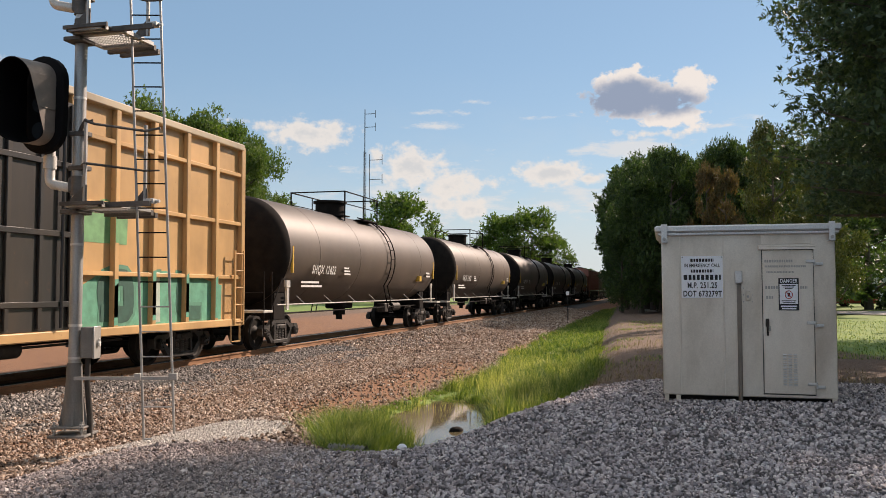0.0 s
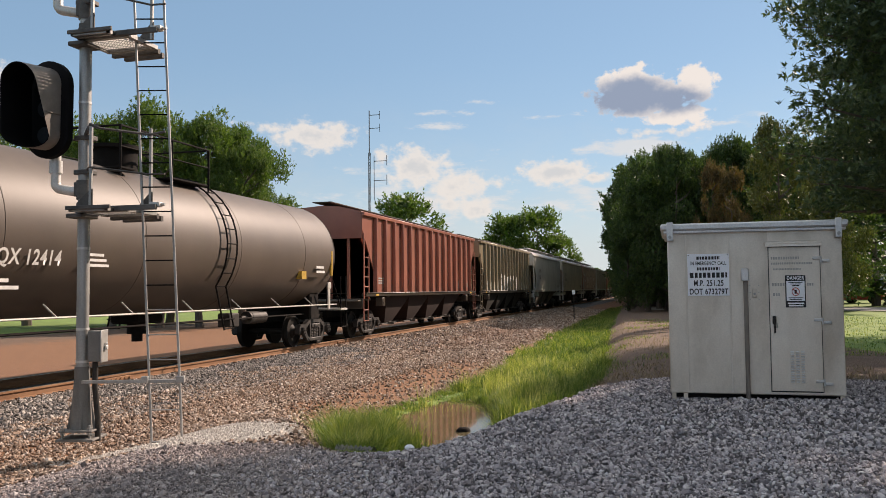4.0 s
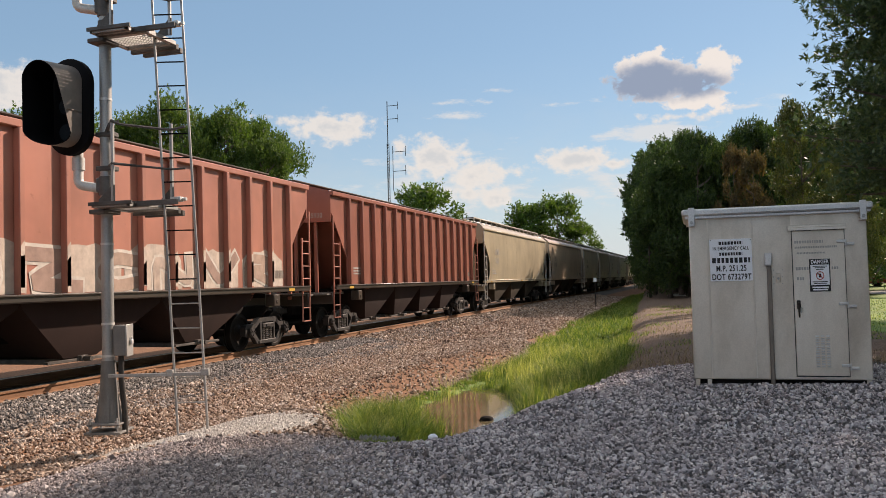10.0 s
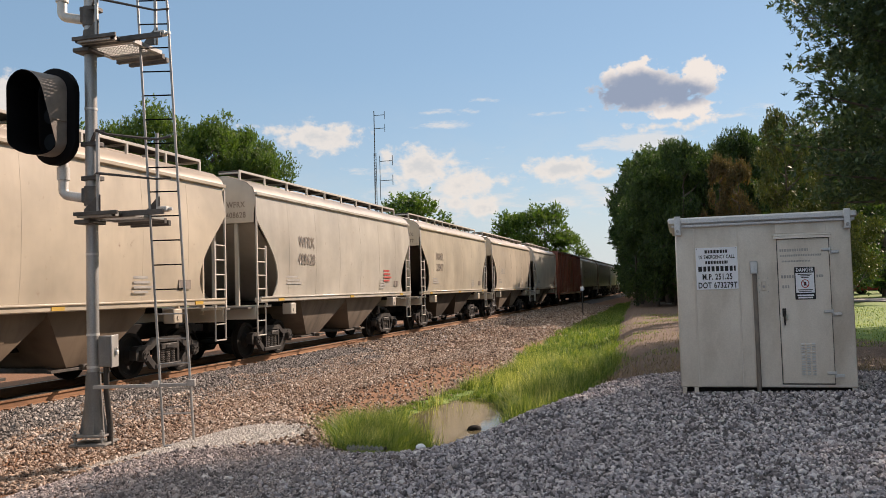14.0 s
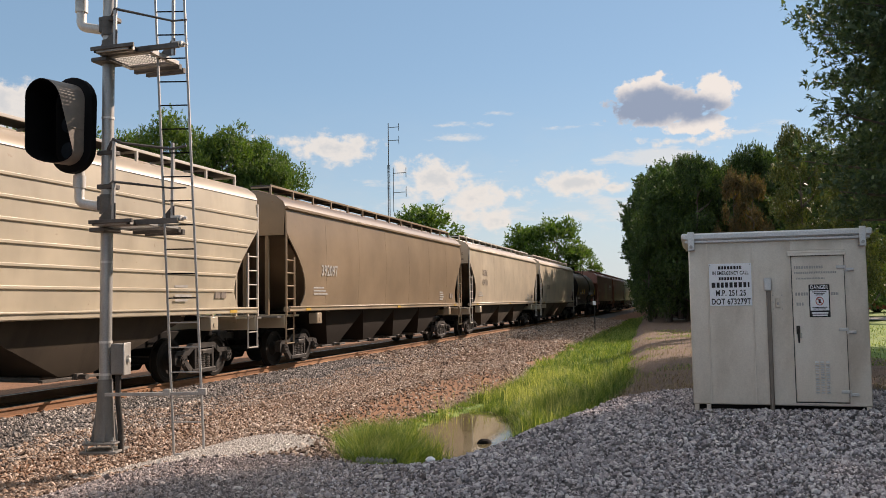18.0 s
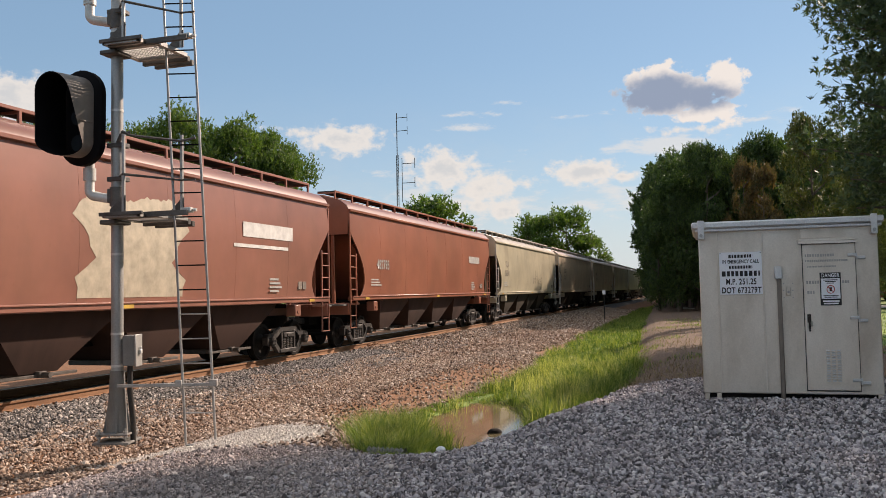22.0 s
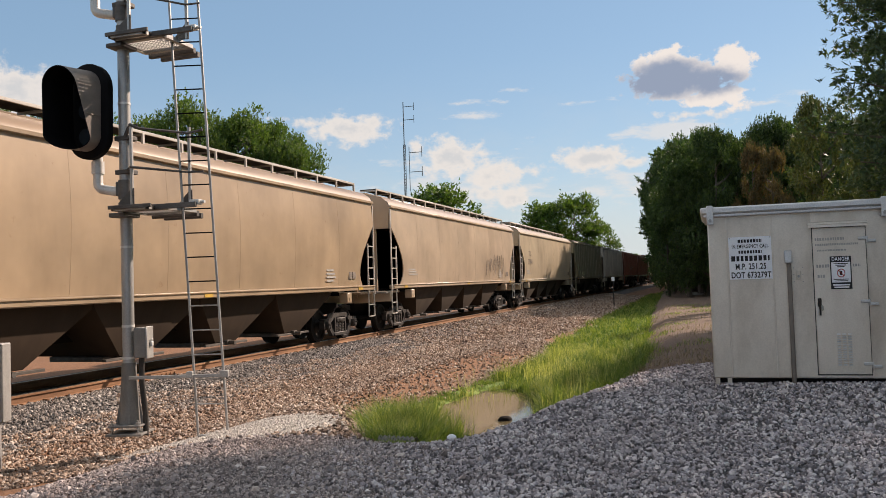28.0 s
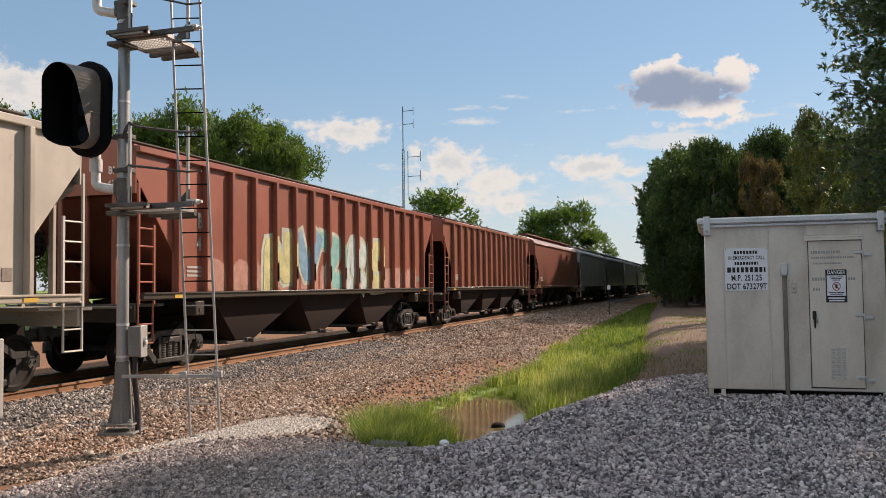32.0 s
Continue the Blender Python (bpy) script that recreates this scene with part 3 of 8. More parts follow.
def stone_field(name, label, n, place, size, mt, seed, flatness=0.85, round_=True, sides=12):
    """Loose angular stones, n of them; place(rng, n) gives x, y."""
    rng = np.random.RandomState(seed)
    x, y = place(rng, n)
    n = len(x)
    s = size * rng.lognormal(0, 0.26, n)
    if round_:
        g = (1 + 5 ** 0.5) / 2
        cube = np.array([(-1, g, 0), (1, g, 0), (-1, -g, 0), (1, -g, 0), (0, -1, g), (0, 1, g), (0, -1, -g), (0, 1, -g), (g, 0, -1), (g, 0, 1), (-g, 0, -1), (-g, 0, 1)]) / 1.9
        quad = np.array([(0, 11, 5), (0, 5, 1), (0, 1, 7), (0, 7, 10), (0, 10, 11), (1, 5, 9), (5, 11, 4), (11, 10, 2), (10, 7, 6), (7, 1, 8),
                         (3, 9, 4), (3, 4, 2), (3, 2, 6), (3, 6, 8), (3, 8, 9), (4, 9, 5), (2, 4, 11), (6, 2, 10), (8, 6, 7), (9, 8, 1)])
    else:
        cube = np.array([(a, b, c) for c in (-1, 1) for b in (-1, 1) for a in (-1, 1)], dtype=float) * 0.72
        quad = np.array([(0, 2, 3, 1), (4, 5, 7, 6), (0, 1, 5, 4), (2, 6, 7, 3), (0, 4, 6, 2), (1, 3, 7, 5)])
    if sides == 16:
        lower = [(math.cos(k * 1.5708), math.sin(k * 1.5708), -0.42) for k in range(4)]
        upper = [(math.cos(k * 1.5708 + 0.785), math.sin(k * 1.5708 + 0.785), 0.42) for k in range(4)]
        cube = np.array([(0, 0, -0.85)] + lower + upper + [(0.1, -0.1, 0.85)])
        quad = np.array([(0, 2, 1), (0, 3, 2), (0, 4, 3), (0, 1, 4)] + [f for k in range(4) for f in ((1 + k, 1 + (k + 1) % 4, 5 + k), (5 + k, 1 + (k + 1) % 4, 5 + (k + 1) % 4))]
                        + [(9, 5 + k, 5 + (k + 1) % 4) for k in range(4)])
    if sides == 8:
        cube = np.array([(1, 0.3, 0), (-1, -0.3, 0), (-0.3, 1, 0), (0.3, -1, 0), (0.2, 0.2, 1), (-0.2, -0.2, -1)]) * 1.12
        quad = np.array([(0, 2, 4), (2, 1, 4), (1, 3, 4), (3, 0, 4), (2, 0, 5), (1, 2, 5), (3, 1, 5), (0, 3, 5)])
    nv = len(cube)
    v = cube[None] * (0.72 + 0.42 * rng.rand(n, nv, 1)) * np.stack([np.ones(n), 0.7 + 0.3 * rng.rand(n), flatness * (0.75 + 0.45 * rng.rand(n))], -1)[:, None]
    v += rng.uniform(-0.13, 0.13, v.shape)
    q = rng.normal(size=(n, 4))
    q[:, 0] *= 1.2
    q /= np.linalg.norm(q, axis=1)[:, None]
    w, a, b, c = q.T
    R = np.stack([1 - 2 * (b * b + c * c), 2 * (a * b - c * w), 2 * (a * c + b * w), 2 * (a * b + c * w), 1 - 2 * (a * a + c * c), 2 * (b * c - a * w),
                  2 * (a * c - b * w), 2 * (b * c + a * w), 1 - 2 * (a * a + b * b)], -1).reshape(n, 3, 3)
    v = np.einsum("nij,nkj->nki", R, v) * (s / 2)[:, None, None]
    z = height(x, y) + s * 0.2
    v += np.stack([x, y, z], -1)[:, None]
    f = (quad[None] + (np.arange(n) * nv)[:, None, None]).reshape(-1, quad.shape[1])
    return tagged(new(name, bulk(name, v.reshape(-1, 3), f, mt)), label, "gravel", kind="stuff")


def fine_spot(x, y):
    return ((x + 5.75 - 0.2 * (y - 8.9)) / 1.45) ** 2 + ((y - 8.9) / 0.95) ** 2


def drive_edge(x):
    """Where the packed gravel before the mast ends, further off."""
    return np.interp(x, [-9.0, -7.0, -6.5, -6.1, -5.2, -4.3, -3.4], [4.0, 5.6, 6.5, 7.5, 8.15, 8.3, 8.15])


def pad_place(rng, n):
    # denser towards the camera's side of the pad
    y = 3.9 + 10.6 * rng.rand(n) ** 1.15
    x = rng.uniform(-8.5, 4.8, n)
    keep = (x > pad_edge(y) - 0.35 - 0.35 * rng.rand(n)) & (fine_spot(x, y) > 0.75 + 0.5 * rng.rand(n)) & (x < 0.36 * y + 0.6) & (x > -1.25 * y + 0.3)
    return x[keep], y[keep]


def ballast_place(rng, n):
    y = 5.0 + 21 * rng.rand(n) ** 1.25
    off = rng.uniform(2.2, np.where(y < 10.5, 8.4, 7.7), n)
    x = track_x(y) + off + 0.5 * wave(off, y, 61, 3.0) * (off < 3)
    thin = sstep(x - ditch_west(y), -2.2, -0.6) * sstep(y, 10.5, 12.5) * (1 - sstep(y, 19, 24))
    keep = (rng.rand(n) > 0.72 * thin) & (y > drive_edge(x) + 0.25 * rng.rand(n)) & (x < ditch_west(y) + 0.15 * rng.normal(size=n) + 0.1) & (fine_spot(x, y) > 0.75 + 0.4 * rng.rand(n)) & (x < pad_edge(y) + 0.3) & (x > -1.4 * y - 1)
    return x[keep], y[keep]


def drive_share(x, y):
    """1 on the brown packed gravel in front of the mast, 0 on the loose blue-grey pad."""
    return 1 - sstep(x + 0.45 * (y - 6) + 0.5 * wave(x, y, 91, 2.2), -3.4, -1.4)


def near_place(rng, n):
    x, y = pad_place(rng, n)
    keep = (y < 9.0) & (drive_share(x, y) < rng.rand(len(x)))
    return x[keep], y[keep]


def back_place(rng, n):
    x, y = pad_place(rng, n)
    return x[y >= 9.0], y[y >= 9.0]


def drive_place(rng, n):
    y = 4.2 + 4.6 * rng.rand(n)
    x = rng.uniform(-9.5, -0.8, n)
    keep = (y < drive_edge(x) + 0.35 * rng.rand(n)) & (drive_share(x, y) > 0.9 * rng.rand(n)) & (x > -1.25 * y - 0.6) & (fine_spot(x, y) > 0.8)
    return x[keep], y[keep]


stone_field("gravel", "loose blue-grey crushed gravel on the pad", 170000, near_place, 0.036, M_GRAVEL, 11, 0.6, round_=False, sides=16)
stone_field("gravel", "blue-grey crushed gravel round the shed", 94000, back_place, 0.042, M_GRAVEL, 16, 0.6, round_=False, sides=16)
stone_field("packed_gravel", "brown-grey packed gravel before the signal mast", 120000, drive_place, 0.023, M_DRIVE, 17, 0.6, round_=False, sides=8)
stone_field("scattered_gravel", "larger stones strewn on the packed gravel", 4500, drive_place, 0.045, M_DRIVE, 18, 0.6, round_=False, sides=16)


def far_place(rng, n):
    y = 25 + 60 * rng.rand(n) ** 1.5
    off = rng.uniform(0.9, 6.4, n)
    x = track_x(y) + off
    keep = x < ditch_west(y) + 0.15
    return x[keep], y[keep]


def crest_place(rng, n):
    y = 6.0 + 24 * rng.rand(n) ** 1.2
    off = 0.82 + 2.4 * rng.rand(n) ** 1.2
    return track_x(y) + off, y


stone_field("ballast", "tan and pink track ballast on the shoulder", 92000, ballast_place, 0.046, M_BALLAST, 12, 0.75, round_=False, sides=16)
stone_field("far_ballast", "grey-tan track ballast further along the line", 30000, far_place, 0.07, M_BALLAST, 14, round_=False, sides=8)
stone_field("crest_ballast", "grey track ballast beside the rail", 34000, crest_place, 0.044, M_CREST, 15, 0.75, round_=False, sides=16)


def fine_place(rng, n):
    r, a = np.sqrt(rng.rand(n)), rng.uniform(0, 6.28, n)
    y = 8.9 + 0.98 * r * np.sin(a)
    return -5.75 + 1.5 * r * np.cos(a) + 0.2 * (y - 8.9) + 0.08 * (rng.rand(n) - 0.5), y


stone_field("fine_gravel", "pale fine gravel spread round the ladder's foot", 34000, fine_place, 0.021, M_FINE, 13, round_=False, sides=8)


# ---- the track ----
def build_track():
    rails = tagged(new("track"), "pair of rusty steel rails on wooden ties", "track", kind="structure")
    profile = [(-0.07, -0.17), (0.07, -0.17), (0.07, -0.155), (0.012, -0.13), (0.010, -0.045), (0.036, -0.035), (0.036, -0.006), (0.028, 0.0),
               (-0.028, 0.0), (-0.036, -0.006), (-0.036, -0.035), (-0.010, -0.045), (-0.012, -0.13), (-0.07, -0.155)]
    stations = [-60.0, 0.0, 60.0] + [BEND_Y + 12 * i for i in range(0, 24)]
    for side in (-1, 1):
        sh = Shape()
        rings = []
        for s in stations:
            x, y, a = track(s)
            o = side * 0.7535
            rings.append([(x + (o + px) * math.cos(a), y + (o + px) * math.sin(a), RAIL_Z + pz) for px, pz in profile])
        sh.loft(rings, True, True)
        part("rail", sh, M_RAIL, rails)
        cap = Shape()
        cap.loft([[(r[i][0], r[i][1], RAIL_Z + 0.003) for i in (8, 7)] for r in rings], False)
        part("rail_head", cap, M_RAILTOP, rails, "polished running surface")
    tie = Shape().box(-1.3, 1.3, -0.115, 0.115, -0.17, 0.0, 0.012).mesh("tie")
    plate = Shape().box(-0.18, 0.18, -0.09, 0.09, 0.0, 0.016, 0.004).box(0.05, 0.16, -0.03, 0.03, 0.016, 0.045, 0.006).box(-0.16, -0.05, -0.03, 0.03, 0.016, 0.045, 0.006).mesh("tie_plate")
    rng = random.Random(5)
    for i in range(150):
        s = 2.0 + i * 0.52
        x, y, a = track(s)
        t = part("tie", tie, M_TIE, rails, at=pose(x + rng.uniform(-0.04, 0.04), y, RAIL_Z - 0.172, 0, 0, rng.uniform(-1, 1)))
        if i < 70:
            part("tie_plate", plate, M_RAIL, rails, at=pose(x + 0.7535, y, RAIL_Z - 0.172))
    # bolted joint bars
    for s in (14.6, 26.5):
        bar = Shape()
        for o in (0.7535 + 0.03,):
            bar.box(o - 0.015, o + 0.02, -0.42, 0.42, -0.125, -0.05, 0.006)
            for k in range(6):
                bar.cyl((o + 0.02, -0.35 + 0.14 * k, -0.09), (o + 0.045, -0.35 + 0.14 * k, -0.09), 0.02, 6)
        part("joint_bar", bar, M_RAIL, rails, "bolted joint bar", at=pose(TRACK_X, s, RAIL_Z))


build_track()


# ---- plants ----
def unit(v):
    return v / np.maximum(np.linalg.norm(v, axis=-1, keepdims=True), 1e-6)


def shoots(rng, start, way, length, k, size, slim, splay):
    """Leafy shoots: k narrow leaves set round each stem, as arrays of three corners."""
    n = len(start)
    u = (np.arange(k) + rng.rand(n, k)) / k
    ln = (length * rng.uniform(0.6, 1.3, n))[:, None, None]
    bend = rng.normal(0, 0.18, (n, 1, 3)) * (u ** 2)[..., None]
    p = start[:, None] + (way[:, None] * u[..., None] + bend) * ln
    a = unit(way[:, None] + unit(rng.normal(size=(n, k, 3))) * splay)
    b = unit(np.cross(a, rng.normal(size=(n, k, 3))))
    s = (size * rng.lognormal(0, 0.25, (n, k)) * (1.05 - 0.3 * u))[..., None]
    q = p + a * s
    m = p + a * s * 0.4
    return [np.stack([p - b * s * slim * 0.6, m + b * s * slim, q], 2).reshape(-1, 3, 3)]


def crown_mesh(name, cards, mt):
    v = np.concatenate(cards).reshape(-1, 3)
    return bulk(name, v, np.arange(len(v)).reshape(-1, 3), mt)


def trunk_shape(rng, h, r, limbs, spread, start=0.3):
    sh = Shape()
    pts = [Vector((0, 0, -0.3))]
    for k in range(1, 6):
        pts.append(Vector((rng.uniform(-0.12, 0.12) * h * 0.12, rng.uniform(-0.12, 0.12) * h * 0.12, h * k / 5 * 0.85)))
    for k, (a, b) in enumerate(zip(pts, pts[1:])):
        sh.cyl(a, b, r * (1.25 if k == 0 else 1) * (1 - k / 5.5), 9, r * (1 - (k + 1) / 5.5))
    tips = []
    for i in range(limbs):
        z = h * (start + (0.8 - start) * i / max(1, limbs - 1))
        a = rng.uniform(0, 6.28)
        ln = spread * (1.0 - 0.45 * i / limbs) * rng.uniform(0.6, 1.0)
        p = Vector((0, 0, z))
        q = p + Vector((math.cos(a) * ln * 0.55, math.sin(a) * ln * 0.55, ln * 0.22))
        e = p + Vector((math.cos(a + 0.2) * ln, math.sin(a + 0.2) * ln, ln * 0.5))
        sh.cyl(p, q, r * 0.38, 6, r * 0.24)
        sh.cyl(q, e, r * 0.24, 5, r * 0.07)
        tips.append(e)
    return sh, tips


def broad_tree(seed, h, spread, mt, n=3600, size=0.2, base=0.2, clumps=60, length=0.42, k=10, slim=0.30, core=3200):
    """Meshes of a broad-leaved tree: trunk with limbs, and a crown of leafy shoots in uneven clumps."""
    rng, nr = random.Random(seed), np.random.RandomState(seed)
    sh, tips = trunk_shape(rng, h, h * 0.022, 14, spread * 0.8, base + 0.05)
    cards = []
    for i in range(clumps):
        if i < len(tips):
            c = np.array((tips[i].x, tips[i].y, max(tips[i].z, h * (base + 0.08))))
        else:
            a, q = rng.uniform(0, 6.28), rng.uniform(0.05, 1) ** 0.6
            z = rng.uniform(base + 0.06, 0.9)
            if i >= clumps - 7:
                q, z = q * 0.8, rng.uniform(0.84, 0.93)
            env = math.sin(math.pi * min(1, (z - base * 0.6) / (1.06 - base * 0.6)) ** 0.8) ** 0.7
            c = np.array((math.cos(a) * q * spread * env * 0.82, math.sin(a) * q * spread * env * 0.82, z * h))
        rr = spread * rng.uniform(0.13, 0.29)
        m = int(n / clumps * (rr / (spread * 0.21)) ** 1.6) + 4
        d = unit(nr.normal(size=(m, 3)))
        p = c + d * (nr.rand(m, 1) ** 0.5) * rr * np.array([1, 1, 0.75]) * 0.9
        out = unit(c - np.array([0, 0, h * 0.45])) * 0.5
        way = unit(d * 0.8 + out + np.array([0, 0, 0.45]) + nr.normal(0, 0.35, (m, 3)))
        cards += shoots(nr, p, way, length, k, size, slim, 1.0)
        g = max(6, int(core / clumps))
        d = unit(nr.normal(size=(g, 3)))
        cards.append(shoots(nr, c + d * nr.rand(g, 1) * rr * 0.55, d, 0.2, 1, min(0.3, size * 1.8), 0.45, 1.0)[0])
    return sh.mesh("trunk"), crown_mesh("crown", cards, mt)


def pine_tree(seed, h, spread, mt, boughs=80, twigs=60, k=9, size=0.17, base=0.08, slim=0.13, length=0.22):
    """A tall long-needled conifer with layered boughs that end in upswept tufts."""
    rng, nr = random.Random(seed), np.random.RandomState(seed)
    sh = Shape()
    sh.cyl((0, 0, -0.3), (0, 0, h * 0.5), h * 0.02, 10, h * 0.013)
    sh.cyl((0, 0, h * 0.5), (0.1, 0, h), h * 0.013, 8, h * 0.002)
    cards = []
    for i in range(boughs):
        q = i / (boughs - 1)
        z = h * (base + (0.97 - base) * q)
        # tiers of long and short boughs leave gaps between them
        tier = 0.80 + 0.18 * math.sin(z * 2.1 + rng.uniform(-0.5, 0.5))
        ln = spread * (1 - q ** 2.6) * tier * rng.uniform(0.75, 1.1) + 0.3
        a = i * 2.4 + rng.uniform(-0.4, 0.4)
        rise = rng.uniform(0.0, 0.25)
        dx, dy = math.cos(a), math.sin(a)
        p, e = np.array((0, 0, z)), np.array((dx * ln, dy * ln, z + ln * rise))
        sh.cyl(tuple(p), tuple(e), 0.05 * (1.2 - q), 5, 0.012)
        # short side twigs, each ending in round tufts of needles
        ends = int(8 + 14 * ln / spread)
        u = 0.28 + 0.72 * (np.arange(ends) + nr.rand(ends)) / ends
        side = nr.choice([-1, 1], ends) * nr.uniform(0.05, 0.30, ends) * ln * (1.2 - 0.75 * u)
        tip = p + (e - p) * u[:, None] + side[:, None] * np.array((-dy, dx, 0)) + np.array((0, 0, 1)) * (nr.rand(ends, 1) * 0.25 + np.abs(side)[:, None] * 0.25)
        m = max(3, int(twigs * (0.35 + ln / spread) / ends))
        c = (tip[:, None] + nr.normal(0, 1, (ends, m, 3)) * np.array((0.26, 0.26, 0.13))).reshape(-1, 3)
        way = unit(np.array((dx, dy, 0.8)) + nr.normal(0, 0.5, (len(c), 3)))
        cards += shoots(nr, c, way, length, k, size, slim, 1.3)
        cards.append(shoots(nr, c, way, 0.1, 2, size * 1.2, 0.4, 1.2)[0])
    return sh.mesh("trunk"), crown_mesh("crown", cards, mt)


def plant(meshes, x, y, turn, scale, label, name="tree", category="tree", group=""):
    t = thing(name, label, category, pose(x, y, float(height(x, y)), 0, 0, turn), group)
    t.scale = (scale,) * 3 if isinstance(scale, (int, float)) else scale
    part("trunk", meshes[0], M_BARK, t)
    part("crown", meshes[1], M_LEAF, t)
    return t


TREES = [broad_tree(21 + i, 11.0, 4.6, M_LEAF, 6200, 0.13, 0.14, 80, 0.26, 8, 0.46) for i in range(3)]
DARK = [broad_tree(41 + i, 10.0, 4.2, M_LEAF2, 5600, 0.135, 0.03, 70, 0.28, 8, 0.42) for i in range(2)]
THICKET = broad_tree(45, 10.0, 4.2, M_LEAF2, 1700, 0.23, 0.03, 60, core=2600)
BACKWOOD = broad_tree(47, 10.0, 4.4, M_LEAF2, 1300, 0.36, 0.02, 50, 0.5, 7, 0.4, 2600)
RUSTY = broad_tree(61, 8.5, 3.0, M_LEAF3, 2000, 0.15, 0.04, 44)
NEARPINE = pine_tree(73, 16.0, 3.0, M_NEEDLE, 150, 210, 11, 0.11, base=0.18, slim=0.13, length=0.08)
PINE = pine_tree(71, 15.0, 5.2, M_NEEDLE, 125, 230, 11, 0.15, base=0.3, slim=0.13, length=0.10)
SHADEPINE = pine_tree(72, 15.0, 5.6, M_NEEDLE, 64, 36, 6, 0.34, slim=0.2)
FARTREES = [broad_tree(81 + i, 12.0, 5.5, M_LEAF, 1000, 0.42, 0.10, 40, 0.8, 9, 0.3, 1200) for i in range(2)]
GL = "trees behind the train"
for i, (x, y, w, h, k) in enumerate(((-36, 45, 1.1, 1.12, 0), (-29.4, 43.5, 0.95, 1.26, 1), (-27.3, 44.5, 0.86, 1.20, 2), (-24.6, 44.8, 0.62, 1.02, 0), (-41, 46, 1.16, 1.40, 1), (-33, 50, 1.1, 1.15, 2), (-47, 44, 1.1, 1.42, 0), (-56, 42, 1.1, 1.1, 1), (-28, 51, 1.0, 1.1, 1), (-26.0, 47.5, 0.8, 1.18, 2), (-33.0, 44, 0.8, 1.2, 2))):
    plant(TREES[k], x, y, 70 * i, (w, w, h), "large green leafy tree behind the railway", group=GL)
for i, (x, y, s) in enumerate(((-37.5, 116, 1.32), (-40.5, 120, 1.05), (-33.0, 127, 0.8), (-26.5, 140, 1.2), (-22.0, 141, 1.3), (-18.8, 143, 0.92), (-30, 143, 0.95),
                               (-46, 128, 0.6), (-14.5, 205, 0.5), (-19, 215, 0.6), (-24, 225, 0.6), (-52, 150, 0.6), (-60, 140, 0.65), (-8, 215, 0.6), (-2, 205, 0.6))):
    plant(FARTREES[i % 2], x, y, 50 * i, s, "rounded green tree far beyond the track", group="far trees")
WOOD = "wood beside the track"
for i, (x, y, w, h) in enumerate(((-1.6, 57.5, 0.74, 0.90), (0.3, 56.0, 0.66, 1.10), (1.7, 58.0, 0.62, 1.02), (-3.0, 60, 0.46, 0.74), (3.6, 57, 0.7, 1.12), (-0.4, 59.0, 0.6, 1.06))):
    plant(DARK[i % 2], x, y, 90 * i, (w, w, h), "dark dense tree at the edge of the wood", group=WOOD)
for i, (x, y, w, h) in enumerate(((-3.0, 67, 0.5, 1.10), (-3.2, 73, 0.6, 1.20), (-3.5, 80, 0.68, 1.32), (-4.0, 88, 0.75, 1.42), (-4.5, 97, 0.8, 1.52), (-4.8, 107, 0.85, 1.62), (-1.0, 65, 0.9, 1.16), (-1.0, 71, 1.15, 1.30), (-1.8, 78, 1.25, 1.42), (-2.1, 85, 1.25, 1.45), (-2.4, 92, 1.25, 1.5), (-2.7, 99, 1.25, 1.55), (-3.0, 106, 1.25, 1.6), (-3.5, 114, 1.3, 1.65), (-4.0, 123, 1.3, 1.7), (-5, 133, 1.3, 1.75), (-5, 144, 1.3, 1.75), (-4, 156, 1.3, 1.75), (-3, 170, 1.3, 1.3), (2.6, 64, 1.1, 1.15), (3.4, 76, 1.3, 1.35), (2.2, 90, 1.3, 1.35), (5.8, 58, 1.1, 1.12), (8.5, 52, 1.1, 1.0))):
    plant(THICKET, x, y, 90 * i, (w, w, h), "dark dense tree deeper in the wood", group=WOOD)
# trees hidden behind the others, added to shade the far train
for i, (x, y) in enumerate(((7.5, 62), (8.0, 70), (7.5, 78), (7.0, 87), (7.0, 96), (6.5, 105), (6.0, 115), (5.5, 126), (5.0, 138), (14, 66), (13, 80), (1.6, 66.5), (2.2, 72), (1.0, 75), (0.4, 82), (0.0, 89), (-0.2, 96), (-0.5, 103), (-0.8, 110), (-1.3, 119), (-1.8, 128), (-2, 138), (3.0, 79), (2.6, 96))):
    plant(BACKWOOD, x, y, 60 * i, (1.25, 1.25, (1.1 if y < 75 else 1.3) if x > 4 else 0.95 if y < 73 else 1.12 if y < 86 else 1.4), "hidden tall tree deep in the wood, shading the train", group=WOOD)
OLIVETREE = broad_tree(63, 10.0, 4.0, M_LEAF4, 3800, 0.13, 0.06, 54, 0.26, 8, 0.45)
for i, (x, y, w, h) in enumerate(((4.5, 38.0, 0.46, 0.90), (6.3, 37.0, 0.5, 0.78))):
    plant(OLIVETREE, x, y, 80 * i, (w, w, h), "olive-green tree catching the sun", group=WOOD)
plant(RUSTY, 2.3, 50.5, 30, (0.40, 0.40, 1.05), "narrow tree with rust-brown dying leaves", group=WOOD)
plant(RUSTY, 3.3, 50.0, 130, (0.5, 0.5, 1.0), "narrow tree with rust-brown dying leaves", group=WOOD)
plant(NEARPINE, 5.35, 18.2, 20, 1.0, "tall long-needled pine with spreading boughs", name="pine_tree", group="pines beside the shed")
for i, (x, y, w, h) in enumerate(((8.6, 30.0, 0.85, 0.85),)):
    plant(PINE, x, y, 100 * i, (w, w, h), "tall long-needled pine with spreading boughs", name="pine_tree", group="pines beside the shed")
